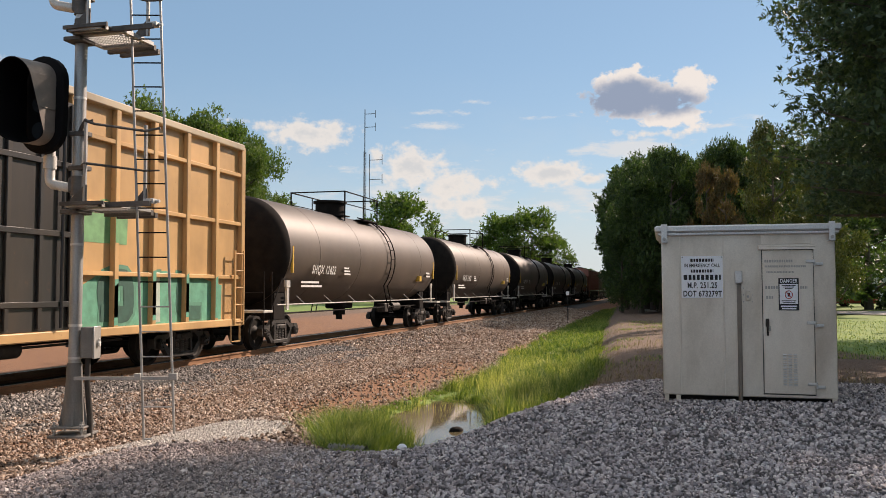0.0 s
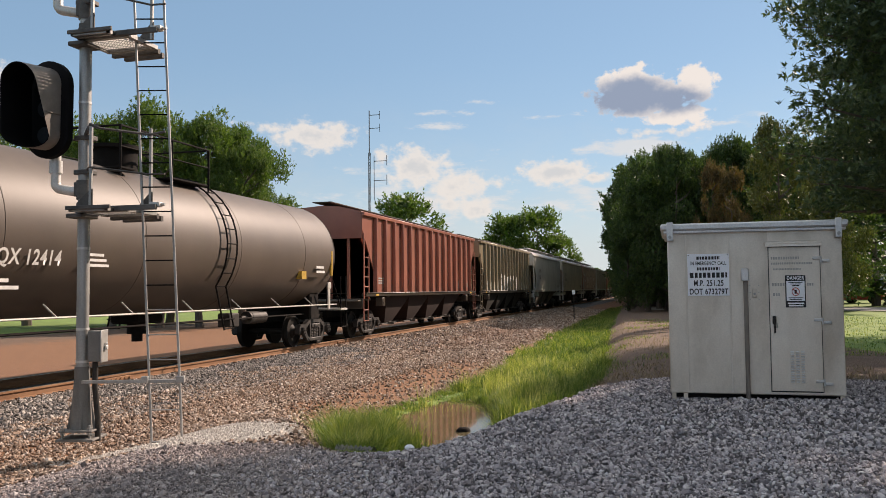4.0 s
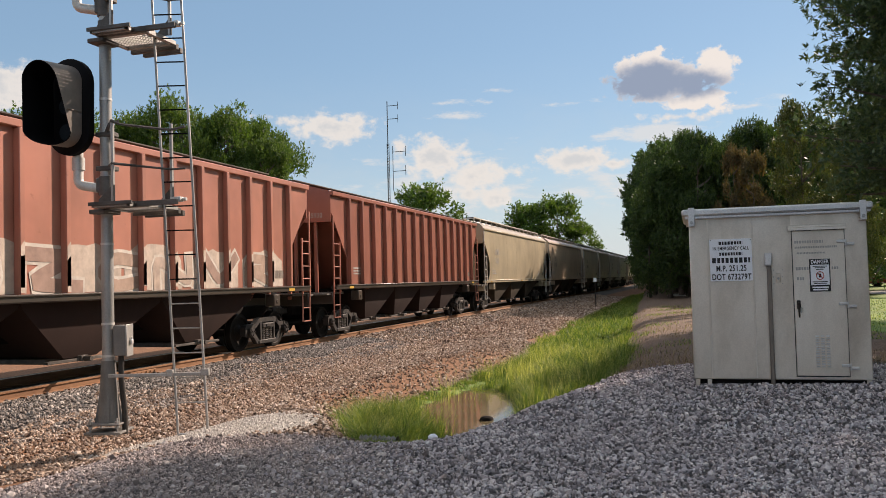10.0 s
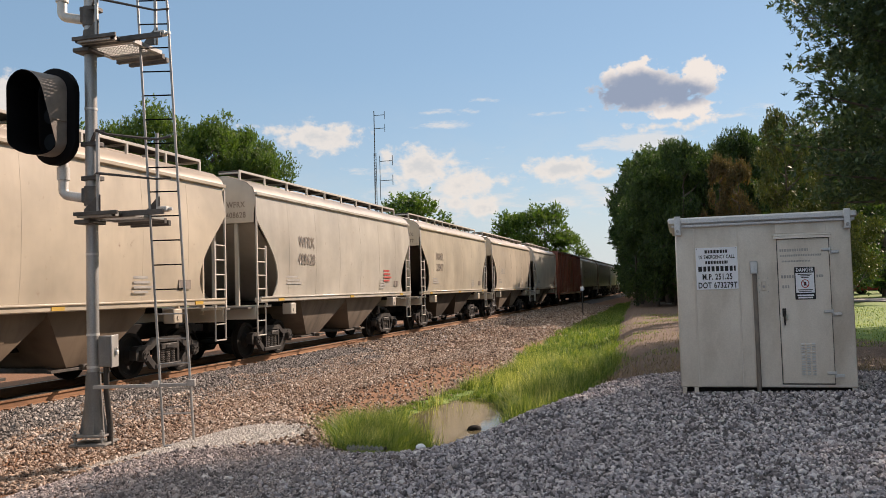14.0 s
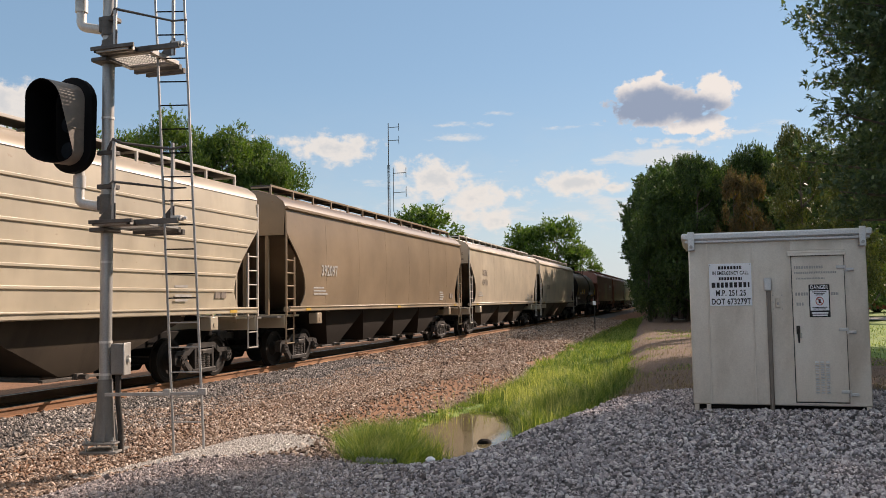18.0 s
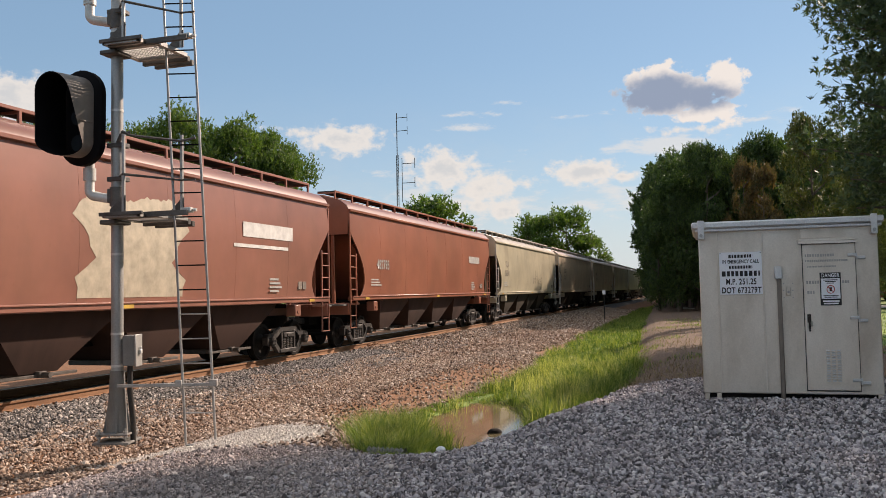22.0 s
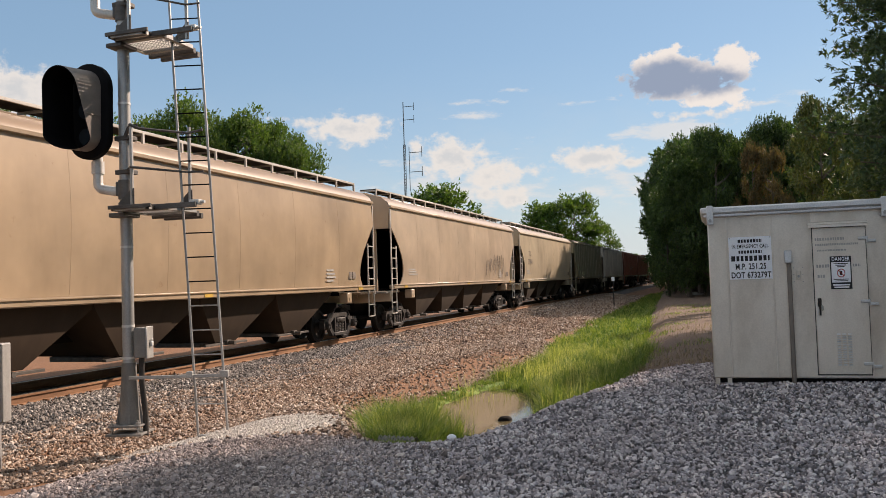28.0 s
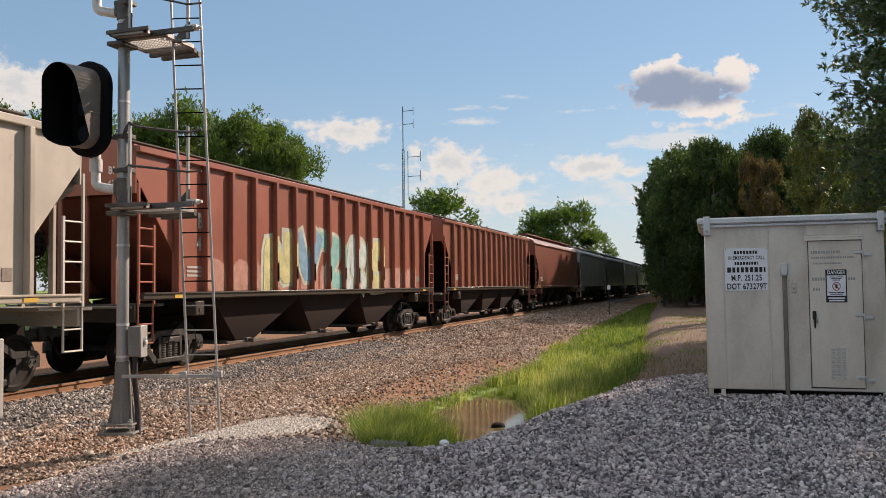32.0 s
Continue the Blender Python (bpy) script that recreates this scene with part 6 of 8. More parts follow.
def covered_hopper(L, bays, ribs="", eave=4.15):
    """A covered hopper: smooth bulging sides ('' or 'swage' for lengthwise ribs), or flat sides with posts ('posts')."""
    car = thing("covered_hopper_car", "covered hopper car on the track", "freight car", group="cars of the freight train")
    hb = L / 2 - 0.74
    K = (round(L, 2), bays, ribs, eave)
    ez = eave
    posts = ribs == "posts"
    deep = 1.1 if not posts else 1.15
    half = notch(hb, deep)

    # sides
    for s in (1, -1):
        if posts:
            o = [(-hb, ez), (hb, ez), (hb, 3.75), (hb - deep, 2.35), (hb - deep, 1.55), (-hb + deep, 1.55), (-hb + deep, 2.35), (-hb, 3.75)]
            me = cached(("side_sheet",) + K, lambda: Shape().prism(o, 1.44, 1.47))
        else:
            zs = [1.55, 1.6, 1.75, 1.9, 2.05, 2.2, 2.4, 2.6, 2.8, 3.0, 3.2, 3.35, 3.45, 3.5, 3.8, 4.0, ez]
            me = cached(("side_sheet",) + K, lambda: shell_side(half, L, zs))
        side = part("side_sheet", me, M_PAINT, car, at=pose(0, 0, 0, 0, 0, 0 if s > 0 else 180))
        side["role"] = "body"
        if posts:
            n = max(9, round((2 * hb - 2 * deep) / 1.02))
            post = cached(("side_post", ez), lambda: Shape().box(1.47, 1.60, -0.055, 0.055, 1.56, ez - 0.06, 0.012))
            for i in range(n + 1):
                y = -hb + deep + 0.05 + (2 * hb - 2 * deep - 0.1) * i / n
                p = part("side_post", post, M_PAINT, side, at=pose(0, y, 0))
                p["role"] = "body"
            chord = part("top_chord", cached(("top_chord",) + K, lambda: Shape().box(1.40, 1.56, -hb, hb, ez - 0.06, ez + 0.07, 0.015)), M_PAINT, side)
            chord["role"] = "body"
        elif ribs == "swage":
            for z in (1.95, 2.3, 2.65, 3.0, 3.35, 3.7):
                y = half(z) - 0.05
                r = part("swage_rib", Shape().box(bulge(z) - 0.02, bulge(z) + 0.03, -y, y, z - 0.03, z + 0.03, 0.012), M_PAINT, side)
                r["role"] = "body"
        else:
            seam = part("roof_flange", cached(("roof_flange",) + K, lambda: Shape().box(1.50, 1.575, -hb, hb, ez - 0.05, ez + 0.03, 0.012)), M_PAINT, side)
            seam["role"] = "body"
            for i in range(1, 7):
                y = -hb + 2 * hb * i / 7
                w = part("weld_seam", cached(("weld_seam", ez), lambda: Shape().loft([[(bulge(z) - 0.01, -0.018, z), (bulge(z) + 0.003, 0, z), (bulge(z) - 0.01, 0.018, z)]
                                                                                      for z in (1.6, 2.0, 2.4, 2.8, 3.2, 3.6, ez - 0.06)], False)), M_PAINT, side, at=pose(0, y, 0))
                w["role"] = "body"
        sill = part("side_sill", cached(("side_sill",) + K, lambda: Shape().box(1.40, 1.58, -hb + 0.1, hb - 0.1, 1.43, 1.55, 0.02).box(1.54, 1.61, -hb + 0.1, hb - 0.1, 1.53, 1.57, 0.01)),
                    M_PAINT, car, at=pose(0, 0, 0, 0, 0, 0 if s > 0 else 180))
        sill["role"] = "sill"
        for e in (-1, 1):
            y = e * (hb - 1.95)
            pad = part("jacking_pad", cached(("jacking_pad",), lambda: Shape().box(1.30, 1.56, -0.16, 0.16, 1.08, 1.38, 0.02).cyl((1.56, 0, 1.2), (1.575, 0, 1.2), 0.05, 10)), M_PAINT, sill, at=pose(0, y, 0))
            pad["role"] = "sill"
    # roof
    if posts:
        rsec = [(-1.5, ez), (-1.42, ez + 0.1), (-0.7, ez + 0.27), (0, ez + 0.32), (0.7, ez + 0.27), (1.42, ez + 0.1), (1.5, ez)]
    else:
        rsec = [(-1.52, ez), (-1.46, ez + 0.14), (-1.25, ez + 0.30), (-0.8, ez + 0.43), (0, ez + 0.48), (0.8, ez + 0.43), (1.25, ez + 0.30), (1.46, ez + 0.14), (1.52, ez)]
    roof = part("roof", cached(("roof",) + K, lambda: Shape().loft([[(x, -hb, z) for x, z in rsec], [(x, hb, z) for x, z in rsec]], False)), M_PAINT, car)
    roof["role"] = "roof"
    # ends: upper wall, slope sheet, corner posts
    for e in (-1, 1):
        turn = pose(0, 0, 0, 0, 0, 0 if e > 0 else 180)

        def end_wall():
            low = 3.42
            sec = [(-1.47, low)] + [(x * 0.985, z) for x, z in rsec] + [(1.47, low)]
            k = len(sec)
            return Shape().add([(x, hb - 0.03, z) for x, z in sec] + [(x, hb - 0.0, z) for x, z in sec],
                               [tuple(range(k)), tuple(range(k, 2 * k))[::-1]] + [(i, (i + 1) % k, k + (i + 1) % k, k + i) for i in range(k)])

        w = part("end_wall", cached(("end_wall",) + K, end_wall), M_PAINT, car, at=turn)
        w["role"] = "body"
        sl = part("slope_sheet", cached(("slope_sheet",) + K, lambda: Shape().loft([[(-1.44, hb - 0.04, 3.45), (1.44, hb - 0.04, 3.45)], [(-1.44, hb - 2.9, 1.45), (1.44, hb - 2.9, 1.45)],
                                                                              [(-1.44, hb - 2.9, 1.40), (1.44, hb - 2.9, 1.40)], [(-1.44, hb - 0.04, 3.38), (1.44, hb - 0.04, 3.38)]])), M_PAINT, car, at=turn)
        sl["role"] = "body"
        for x in (-0.95, 0.95, -0.3, 0.3):
            st = part("end_stiffener", cached(("end_stiffener", x) + K, lambda: Shape().box(x - 0.05, x + 0.05, hb - 0.12, hb - 0.04, 1.2, 3.45, 0.01)), M_PAINT, car, at=turn)
            st["role"] = "body"
        sill = part("end_sill", cached(("end_sill",) + K, lambda: Shape().box(-1.5, 1.5, hb - 0.08, hb + 0.04, 1.02, 1.36, 0.02).box(-1.45, 1.45, hb - 0.9, hb - 0.08, 1.30, 1.36, 0.01)), M_PAINT, car, at=turn)
        sill["role"] = "sill"
        plat = part("end_platform", cached(("end_platform",) + K, lambda: Shape().box(-1.45, 1.45, hb + 0.05, hb + 0.32, 1.28, 1.33, 0.008)), M_GRIME_SHADE, car, at=turn, color=(0.2, 0.19, 0.17))
        for s in (-1, 1):
            high = 4.05 if not posts else 3.6
            if (s > 0) == (e > 0):
                # on the ditch's side each stile and rung is a piece of its own
                ld = part("ladder", cached(("ladder_stile", s) + K, lambda: Shape().box(s * 1.53 - 0.02, s * 1.53 + 0.02, hb - 0.045, hb + 0.005, 1.35, high, 0.004)), M_PAINT, car, at=turn)
                low = part("stile", cached(("short_stile", s) + K, lambda: Shape().box(s * 1.53 - 0.02, s * 1.53 + 0.02, hb - 0.495, hb - 0.445, 1.35, 2.85, 0.004)), M_PAINT, ld)
                low["role"] = "bars"
                rung = cached(("rung", s) + K, lambda: Shape().cyl((s * 1.53, hb - 0.02, 0), (s * 1.53, hb - 0.47, 0), 0.017, 6))
                for k in range(5):
                    r = part("rung", rung, M_PAINT, ld, at=pose(0, 0, 1.43 + 0.335 * k))
                    r["role"] = "bars"
            else:
                ld = part("ladder", cached(("ladder", s) + K, lambda: ladder_shape(hb - 0.02, hb - 0.47, 1.35, high, s * 1.53, 5, 2.85)), M_PAINT, car, at=turn)
            ld["role"] = "bars"
            st = part("stirrup_step", cached(("stirrup_step", s) + K, lambda: Shape().tube([(s * 1.52, hb - 0.02, 1.36), (s * 1.52, hb - 0.02, 0.62), (s * 1.52, hb - 0.45, 0.62), (s * 1.52, hb - 0.45, 1.36)], 0.018, 6)
                                                        .cyl((s * 1.52, hb - 0.02, 0.98), (s * 1.52, hb - 0.45, 0.98), 0.015, 6)), M_PAINT, car, at=turn)
            st["role"] = "bars"
    bw = part("hand_brake_wheel", cached(("hand_brake_wheel",) + K, lambda: Shape().tube([(-0.75 + 0.28 * math.cos(a * 0.5236), -hb - 0.12, 2.5 + 0.28 * math.sin(a * 0.5236)) for a in range(13)], 0.02, 6)
                                               .tube([(-1.03, -hb - 0.12, 2.5), (-0.47, -hb - 0.12, 2.5)], 0.015, 6).tube([(-0.75, -hb - 0.12, 2.22), (-0.75, -hb - 0.12, 2.78)], 0.015, 6)
                                               .box(-0.9, -0.6, -hb - 0.1, -hb - 0.0, 2.3, 2.75, 0.02)), M_BLACK, car)
    # running boards with their brackets, hatch trough
    if not posts:
        rz = ez + 0.62
        for s in (1, -1):
            rb = part("running_board", cached(("running_board",) + K, lambda: Shape().box(0.42, 0.98, -hb + 0.15, hb - 0.15, rz - 0.03, rz, 0.004)), M_GRIME_SHADE, car, at=pose(0, 0, 0, 0, 0, 0 if s > 0 else 180), color=(0.09, 0.085, 0.08))
            edge = part("edge_bar", cached(("edge_bar",) + K, lambda: Shape().box(0.985, 1.015, -hb + 0.15, hb - 0.15, rz - 0.05, rz + 0.01, 0.006)), M_PAINT, rb)
            edge["role"] = "bars"
            n = int(2 * hb / 1.25)
            bracket = cached(("bracket", ez), lambda: Shape().box(0.97, 1.02, -0.03, 0.03, ez + 0.36, rz - 0.04, 0.004).box(0.42, 1.0, -0.025, 0.025, rz - 0.08, rz - 0.035, 0.004))
            for i in range(n + 1):
                b = part("bracket", bracket, M_PAINT, rb, at=pose(0, -hb + 0.18 + (2 * hb - 0.36) * i / n, 0))
                b["role"] = "bars"
        hatch = part("hatch_cover", cached(("hatch_cover",) + K, lambda: Shape().box(-0.33, 0.33, -hb + 0.8, hb - 0.8, ez + 0.44, ez + 0.60, 0.04)), M_PAINT, car)
        hatch["role"] = "roof"
    else:
        rz = ez + 0.46
        rb = part("running_board", cached(("running_board",) + K, lambda: Shape().box(-0.35, 0.35, -hb, hb, rz - 0.03, rz, 0.004)), M_GRIME_SHADE, car, color=(0.12, 0.11, 0.10))
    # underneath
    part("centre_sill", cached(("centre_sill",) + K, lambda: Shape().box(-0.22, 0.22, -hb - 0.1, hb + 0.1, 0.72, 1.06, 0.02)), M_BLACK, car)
    y0, y1 = -hb + 2.75, hb - 2.75
    for i in range(bays):
        a, b = y0 + (y1 - y0) * i / bays, y0 + (y1 - y0) * (i + 1) / bays
        by = part("hopper_bay", cached(("hopper_bay", i) + K, lambda: bay_shape(a, b, 1.45)), M_GRIME_SHADE, car)
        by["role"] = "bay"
        part("outlet_gate", cached(("outlet_gate", i) + K, lambda: gate_shape((a + b) / 2)), M_SPRING, by)
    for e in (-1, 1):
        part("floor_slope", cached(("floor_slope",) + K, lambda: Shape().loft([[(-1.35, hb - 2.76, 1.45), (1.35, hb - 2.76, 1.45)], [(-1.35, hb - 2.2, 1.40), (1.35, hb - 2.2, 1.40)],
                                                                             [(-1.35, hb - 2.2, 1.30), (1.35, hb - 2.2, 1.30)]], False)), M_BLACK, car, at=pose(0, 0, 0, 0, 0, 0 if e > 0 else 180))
    add_truck(car, -L / 2 + 2.35), add_truck(car, L / 2 - 2.35)
    add_ends(car, L)
    return car


def tank_car(L, r=1.56, zc=2.72):
    car = thing("tank_car", "dark tank car on the track", "freight car", group="cars of the freight train")
    ht = L / 2 - 1.35
    n = 56
    prof = [(-ht - 0.02, 0.0)]
    for k in range(1, 9):
        a = math.pi / 2 * k / 8
        prof.append((-ht + 0.62 - 0.64 * math.cos(a), r * math.sin(a)))
    prof += [(-y, q) for y, q in reversed(prof)]
    body = Shape().loft([[(q * math.cos(2 * math.pi * i / n), y, zc + q * math.sin(2 * math.pi * i / n)) for i in range(n)] for y, q in prof], True)
    tank = part("tank_body", cached(("tank_body", round(L, 2)), lambda: body), M_TANK, car)
    tank["role"] = "body"
    # black shells over the heads: shade of the unlit ends painted in
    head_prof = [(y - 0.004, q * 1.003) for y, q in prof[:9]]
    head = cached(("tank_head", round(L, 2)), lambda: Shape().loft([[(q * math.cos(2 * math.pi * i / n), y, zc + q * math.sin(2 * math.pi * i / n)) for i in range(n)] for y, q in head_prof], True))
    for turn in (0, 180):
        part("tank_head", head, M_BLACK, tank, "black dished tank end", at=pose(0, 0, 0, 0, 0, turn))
    for y in (-1.9, 1.9, -ht + 2.7, ht - 2.7):
        sm = part("weld_seam", cached(("weld_seam", "tank"), lambda: Shape().loft([[((r + d) * math.cos(2 * math.pi * i / n), w, zc + (r + d) * math.sin(2 * math.pi * i / n)) for i in range(n)]
                                                                                  for w, d in ((-0.02, -0.004), (0, 0.007), (0.02, -0.004))])), M_TANK, tank, at=pose(0, y, 0))
        sm["role"] = "body"
    # manway dome, its platform and rails on top
    top = zc + r
    dome = part("manway_housing", cached(("manway_housing", "t"), lambda: Shape().cyl((0, -0.9, top - 0.08), (0, -0.9, top + 0.42), 0.52, 20).cyl((0, -0.9, top + 0.42), (0, -0.9, top + 0.50), 0.60, 20)), M_BLACK, car)
    pl = part("top_platform", cached(("top_platform", "t"), lambda: Shape().box(-1.0, 1.0, -0.2, 1.3, top - 0.14, top - 0.10, 0.006).box(-1.0, 1.0, -2.0, -1.5, top - 0.14, top - 0.10, 0.006)), M_BLACK, car)

    def rails():
        sh = Shape()
        for x in (-1.0, 1.0):
            sh.tube([(x, 1.3, top - 0.3), (x, 1.3, top + 0.72), (x, -0.2, top + 0.72), (x, -2.0, top + 0.72), (x, -2.0, top - 0.3)], 0.022, 6)
            sh.tube([(x, 1.3, top + 0.3), (x, -2.0, top + 0.3)], 0.018, 6)
            sh.cyl((x, -0.2, top - 0.2), (x, -0.2, top + 0.72), 0.022, 6)
        sh.tube([(-1, 1.3, top + 0.72), (1, 1.3, top + 0.72)], 0.022, 6)
        sh.tube([(-1, -2.0, top + 0.72), (1, -2.0, top + 0.72)], 0.022, 6)
        return sh

    part("platform_rail", cached(("platform_rail", "t"), rails), M_BLACK, pl)
    for s in (1, -1):
        def hoop():
            sh = Shape()
            for y in (1.05, 1.5):
                pts = []
                for k in range(13):
                    a = math.radians(80 - 115 * k / 12)
                    pts.append(((r + 0.10) * math.cos(a), y, zc + (r + 0.10) * math.sin(a)))
                pts.append((r * 0.82 + 0.3, y, 0.75))
                sh.tube(pts, 0.022, 6)
            for k in range(9):
                a = math.radians(62 - 97 * k / 8)
                x, z = (r + 0.10) * math.cos(a), zc + (r + 0.10) * math.sin(a)
                sh.cyl((x, 1.05, z), (x, 1.5, z), 0.015, 6)
            for z in (1.25, 1.0, 0.78):
                sh.cyl((r * 0.82 + 0.3, 1.05, z), (r * 0.82 + 0.3, 1.5, z), 0.016, 6)
            return sh
        m = pose(0, 0, 0, 0, 0, 0 if s > 0 else 180)
        part("side_ladder", cached(("side_ladder", "t"), hoop), M_BLACK, car, at=m if s > 0 else pose(0, 2.55, 0, 0, 0, 180))

        def walk_rail():
            sh = Shape().tube([(1.42, -ht + 0.1, 1.22), (1.42, ht - 0.1, 1.22)], 0.02, 6)
            for k in range(7):
                y = -ht + 1.9 + (2 * ht - 3.8) * k / 6
                sh.tube([(1.42, y, 1.22), (1.18, y - 0.05, 1.45)], 0.016, 6)
            return sh
        part("grab_rail", cached(("grab_rail", round(L, 2)), walk_rail), M_BARE, car, at=m)
    for e in (-1, 1):
        m = pose(0, 0, 0, 0, 0, 0 if e > 0 else 180)
        ys = L / 2 - 2.35
        part("saddle", cached(("saddle", round(L, 2)), lambda: Shape().prism([(ys - 0.35, 0.8), (ys + 0.35, 0.8), (ys + 0.3, 1.75), (ys - 0.3, 1.75)], -1.05, 1.05)), M_BLACK, car, at=m)
        part("stub_sill", cached(("stub_sill", round(L, 2)), lambda: Shape().box(-0.25, 0.25, ys - 1.6, L / 2 - 0.55, 0.72, 1.1, 0.03)), M_BLACK, car, at=m)
        part("end_platform", cached(("end_platform", "t", round(L, 2)), lambda: Shape().box(-1.45, 1.45, L / 2 - 1.15, L / 2 - 0.62, 1.02, 1.09, 0.01)), M_BARE, car, "pale end platform", at=m)

        rail = part("end_rail", cached(("end_rail", "t", round(L, 2)), lambda: Shape().tube([(-1.42, L / 2 - 0.68, 1.55), (1.42, L / 2 - 0.68, 1.55)], 0.018, 6)), M_BLACK, car, at=m)
        for x, y in ((-1.42, 0.68), (-0.75, 0.68), (0.75, 0.68), (1.42, 0.68), (-1.42, 1.12), (1.42, 1.12)):
            part("rail_post", cached(("rail_post", "t"), lambda: Shape().cyl((0, 0, 1.05), (0, 0, 2.1), 0.02, 6)), M_BLACK, rail, at=pose(x, L / 2 - y, 0))
        for x in (-1.42, 1.42):
            part("rail_brace", cached(("rail_brace", x, round(L, 2)), lambda: Shape().tube([(x, L / 2 - 1.12, 1.1), (x, L / 2 - 1.75, 1.95)], 0.02, 6)), M_BLACK, rail)
            part("stirrup_step", cached(("stirrup_step", "t", x, round(L, 2)), lambda: Shape().tube([(x, L / 2 - 0.68, 1.05), (x, L / 2 - 0.68, 0.5), (x, L / 2 - 1.1, 0.5), (x, L / 2 - 1.1, 1.05)], 0.018, 6)), M_BLACK, rail)
        for s in (-1, 1):
            part("placard_bracket", cached(("placard_bracket", s, round(L, 2)), lambda: Shape().box(s * 1.40, s * 1.44, L / 2 - 2.15, L / 2 - 2.0, 1.08, 1.75, 0.008).box(s * 1.40, s * 1.45, L / 2 - 2.2, L / 2 - 1.95, 1.7, 1.9, 0.008)), M_BARE, car, at=m)
    part("bottom_outlet", cached(("bottom_outlet", "t"), lambda: Shape().cyl((0, 0, 1.3), (0, 0, 0.72), 0.22, 14).cyl((0, 0, 0.72), (0, 0, 0.55), 0.12, 10).box(-0.35, 0.35, -0.5, 0.5, 0.95, 1.25, 0.05)), M_BLACK, car)
    part("brake_cylinder", cached(("brake_cylinder", "t"), lambda: Shape().cyl((0.75, 3.6, 0.95), (0.75, 4.5, 0.95), 0.17, 14).cyl((0.75, 3.3, 0.95), (0.75, 3.6, 0.95), 0.06, 8)), M_TRUCK, car)
    part("brake_valve", cached(("brake_valve", "t"), lambda: Shape().box(0.6, 0.95, 2.4, 2.9, 0.75, 1.1, 0.03)), M_TRUCK, car)
    part("brake_pipe", cached(("brake_pipe", round(L, 2)), lambda: Shape().tube([(0.9, -ht + 1, 0.95), (0.9, ht - 1, 0.95)], 0.025, 6)), M_BLACK, car)
    add_truck(car, -L / 2 + 2.35), add_truck(car, L / 2 - 2.35)
    add_ends(car, L)
    return car


def box_car(L, top, floor, kind):
    """A boxcar: 'grid' has posts and three rows of rails and a dark plug door, 'posts' has posts and a ribbed sliding door."""
    car = thing("box_car", "boxcar on the track", "freight car", group="cars of the freight train")
    hb = L / 2 - 0.75
    d0, d1 = (-1.55, 1.55) if kind == "grid" else (-1.75, 1.6)
    for s in (1, -1):
        turn = pose(0, 0, 0, 0, 0, 0 if s > 0 else 180)
        side = part("side_wall", Shape().box(1.40, 1.44, -hb, hb, floor, top, 0.005), M_PAINT, car, at=turn)
        side["role"] = "body"
        step = 1.12 if kind == "grid" else 0.98
        for a, b in ((-hb, d0), (d1, hb)):
            n = round((b - a) / step)
            for i in range(n + 1):
                y = a + (b - a) * i / n
                w = 0.07 if 0 < i < n else 0.09
                p = part("side_post", Shape().box(1.44, 1.56, y - w, y + w, floor + 0.02, top - 0.02, 0.014), M_PAINT, side)
                p["role"] = "body"
            if kind == "grid":
                for z in (floor + 1.05, floor + 2.35, floor + 3.55):
                    p = part("side_rail", Shape().box(1.44, 1.54, a, b, z - 0.045, z + 0.045, 0.012), M_PAINT, side)
                    p["role"] = "body"
        for nm, z0, z1 in (("side_sill", floor - 0.12, floor + 0.05), ("top_plate", top - 0.10, top + 0.05)):
            p = part(nm, Shape().box(1.40, 1.58, -hb, hb, z0, z1, 0.02), M_PAINT, car, at=turn)
            p["role"] = "body" if nm == "side_sill" else "roof"
        door = part("door", Shape().box(1.45, 1.56, d0, d1, floor + 0.05, top - 0.25, 0.015), M_PAINT, car, at=turn)
        door["role"] = "door"
        if kind == "grid":
            for y in np.linspace(d0 + 0.1, d1 - 0.1, 5):
                p = part("door_post", Shape().box(1.56, 1.61, y - 0.05, y + 0.05, floor + 0.1, top - 0.3, 0.01), M_PAINT, door)
                p["role"] = "door"
            for z in (floor + 0.5, floor + 1.7, floor + 2.9):
                p = part("door_rail", Shape().box(1.56, 1.62, d0 + 0.1, d1 - 0.1, z - 0.05, z + 0.05, 0.01), M_PAINT, door)
                p["role"] = "door"
        else:
            for k in range(13):
                z = floor + 0.25 + k * (top - floor - 0.65) / 12
                p = part("door_rib", Shape().box(1.56, 1.60, d0 + 0.12, d1 - 0.12, z - 0.05, z + 0.05, 0.018), M_PAINT, door)
                p["role"] = "door"
        lock = part("door_bar", Shape().cyl((1.63, d0 + 0.35, floor + 0.1), (1.63, d0 + 0.35, top - 0.3), 0.03, 8).cyl((1.63, d1 - 0.35, floor + 0.1), (1.63, d1 - 0.35, top - 0.3), 0.03, 8), M_PAINT, door)
        lock["role"] = "door"
        for e in (-1, 1):
            m = pose(0, 0, 0, 0, 0, (0 if s > 0 else 180))
            ld = part("ladder", ladder_shape(e * (hb - 0.04), e * (hb - 0.46), floor - 0.1, floor + 1.7, 1.60, 5), M_PAINT, car, at=m)
            ld["role"] = "body"
            st = part("stirrup_step", Shape().tube([(1.5, e * (hb - 0.03), floor - 0.1), (1.5, e * (hb - 0.03), floor - 0.5), (1.5, e * (hb - 0.45), floor - 0.5), (1.5, e * (hb - 0.45), floor - 0.1)], 0.02, 6), M_PAINT, car, at=m)
            st["role"] = "body"
    roof = Shape().loft([[(-1.5, y, top), (-0.8, y, top + 0.1), (0, y, top + 0.15), (0.8, y, top + 0.1), (1.5, y, top)] for y in (-hb, hb)], False)
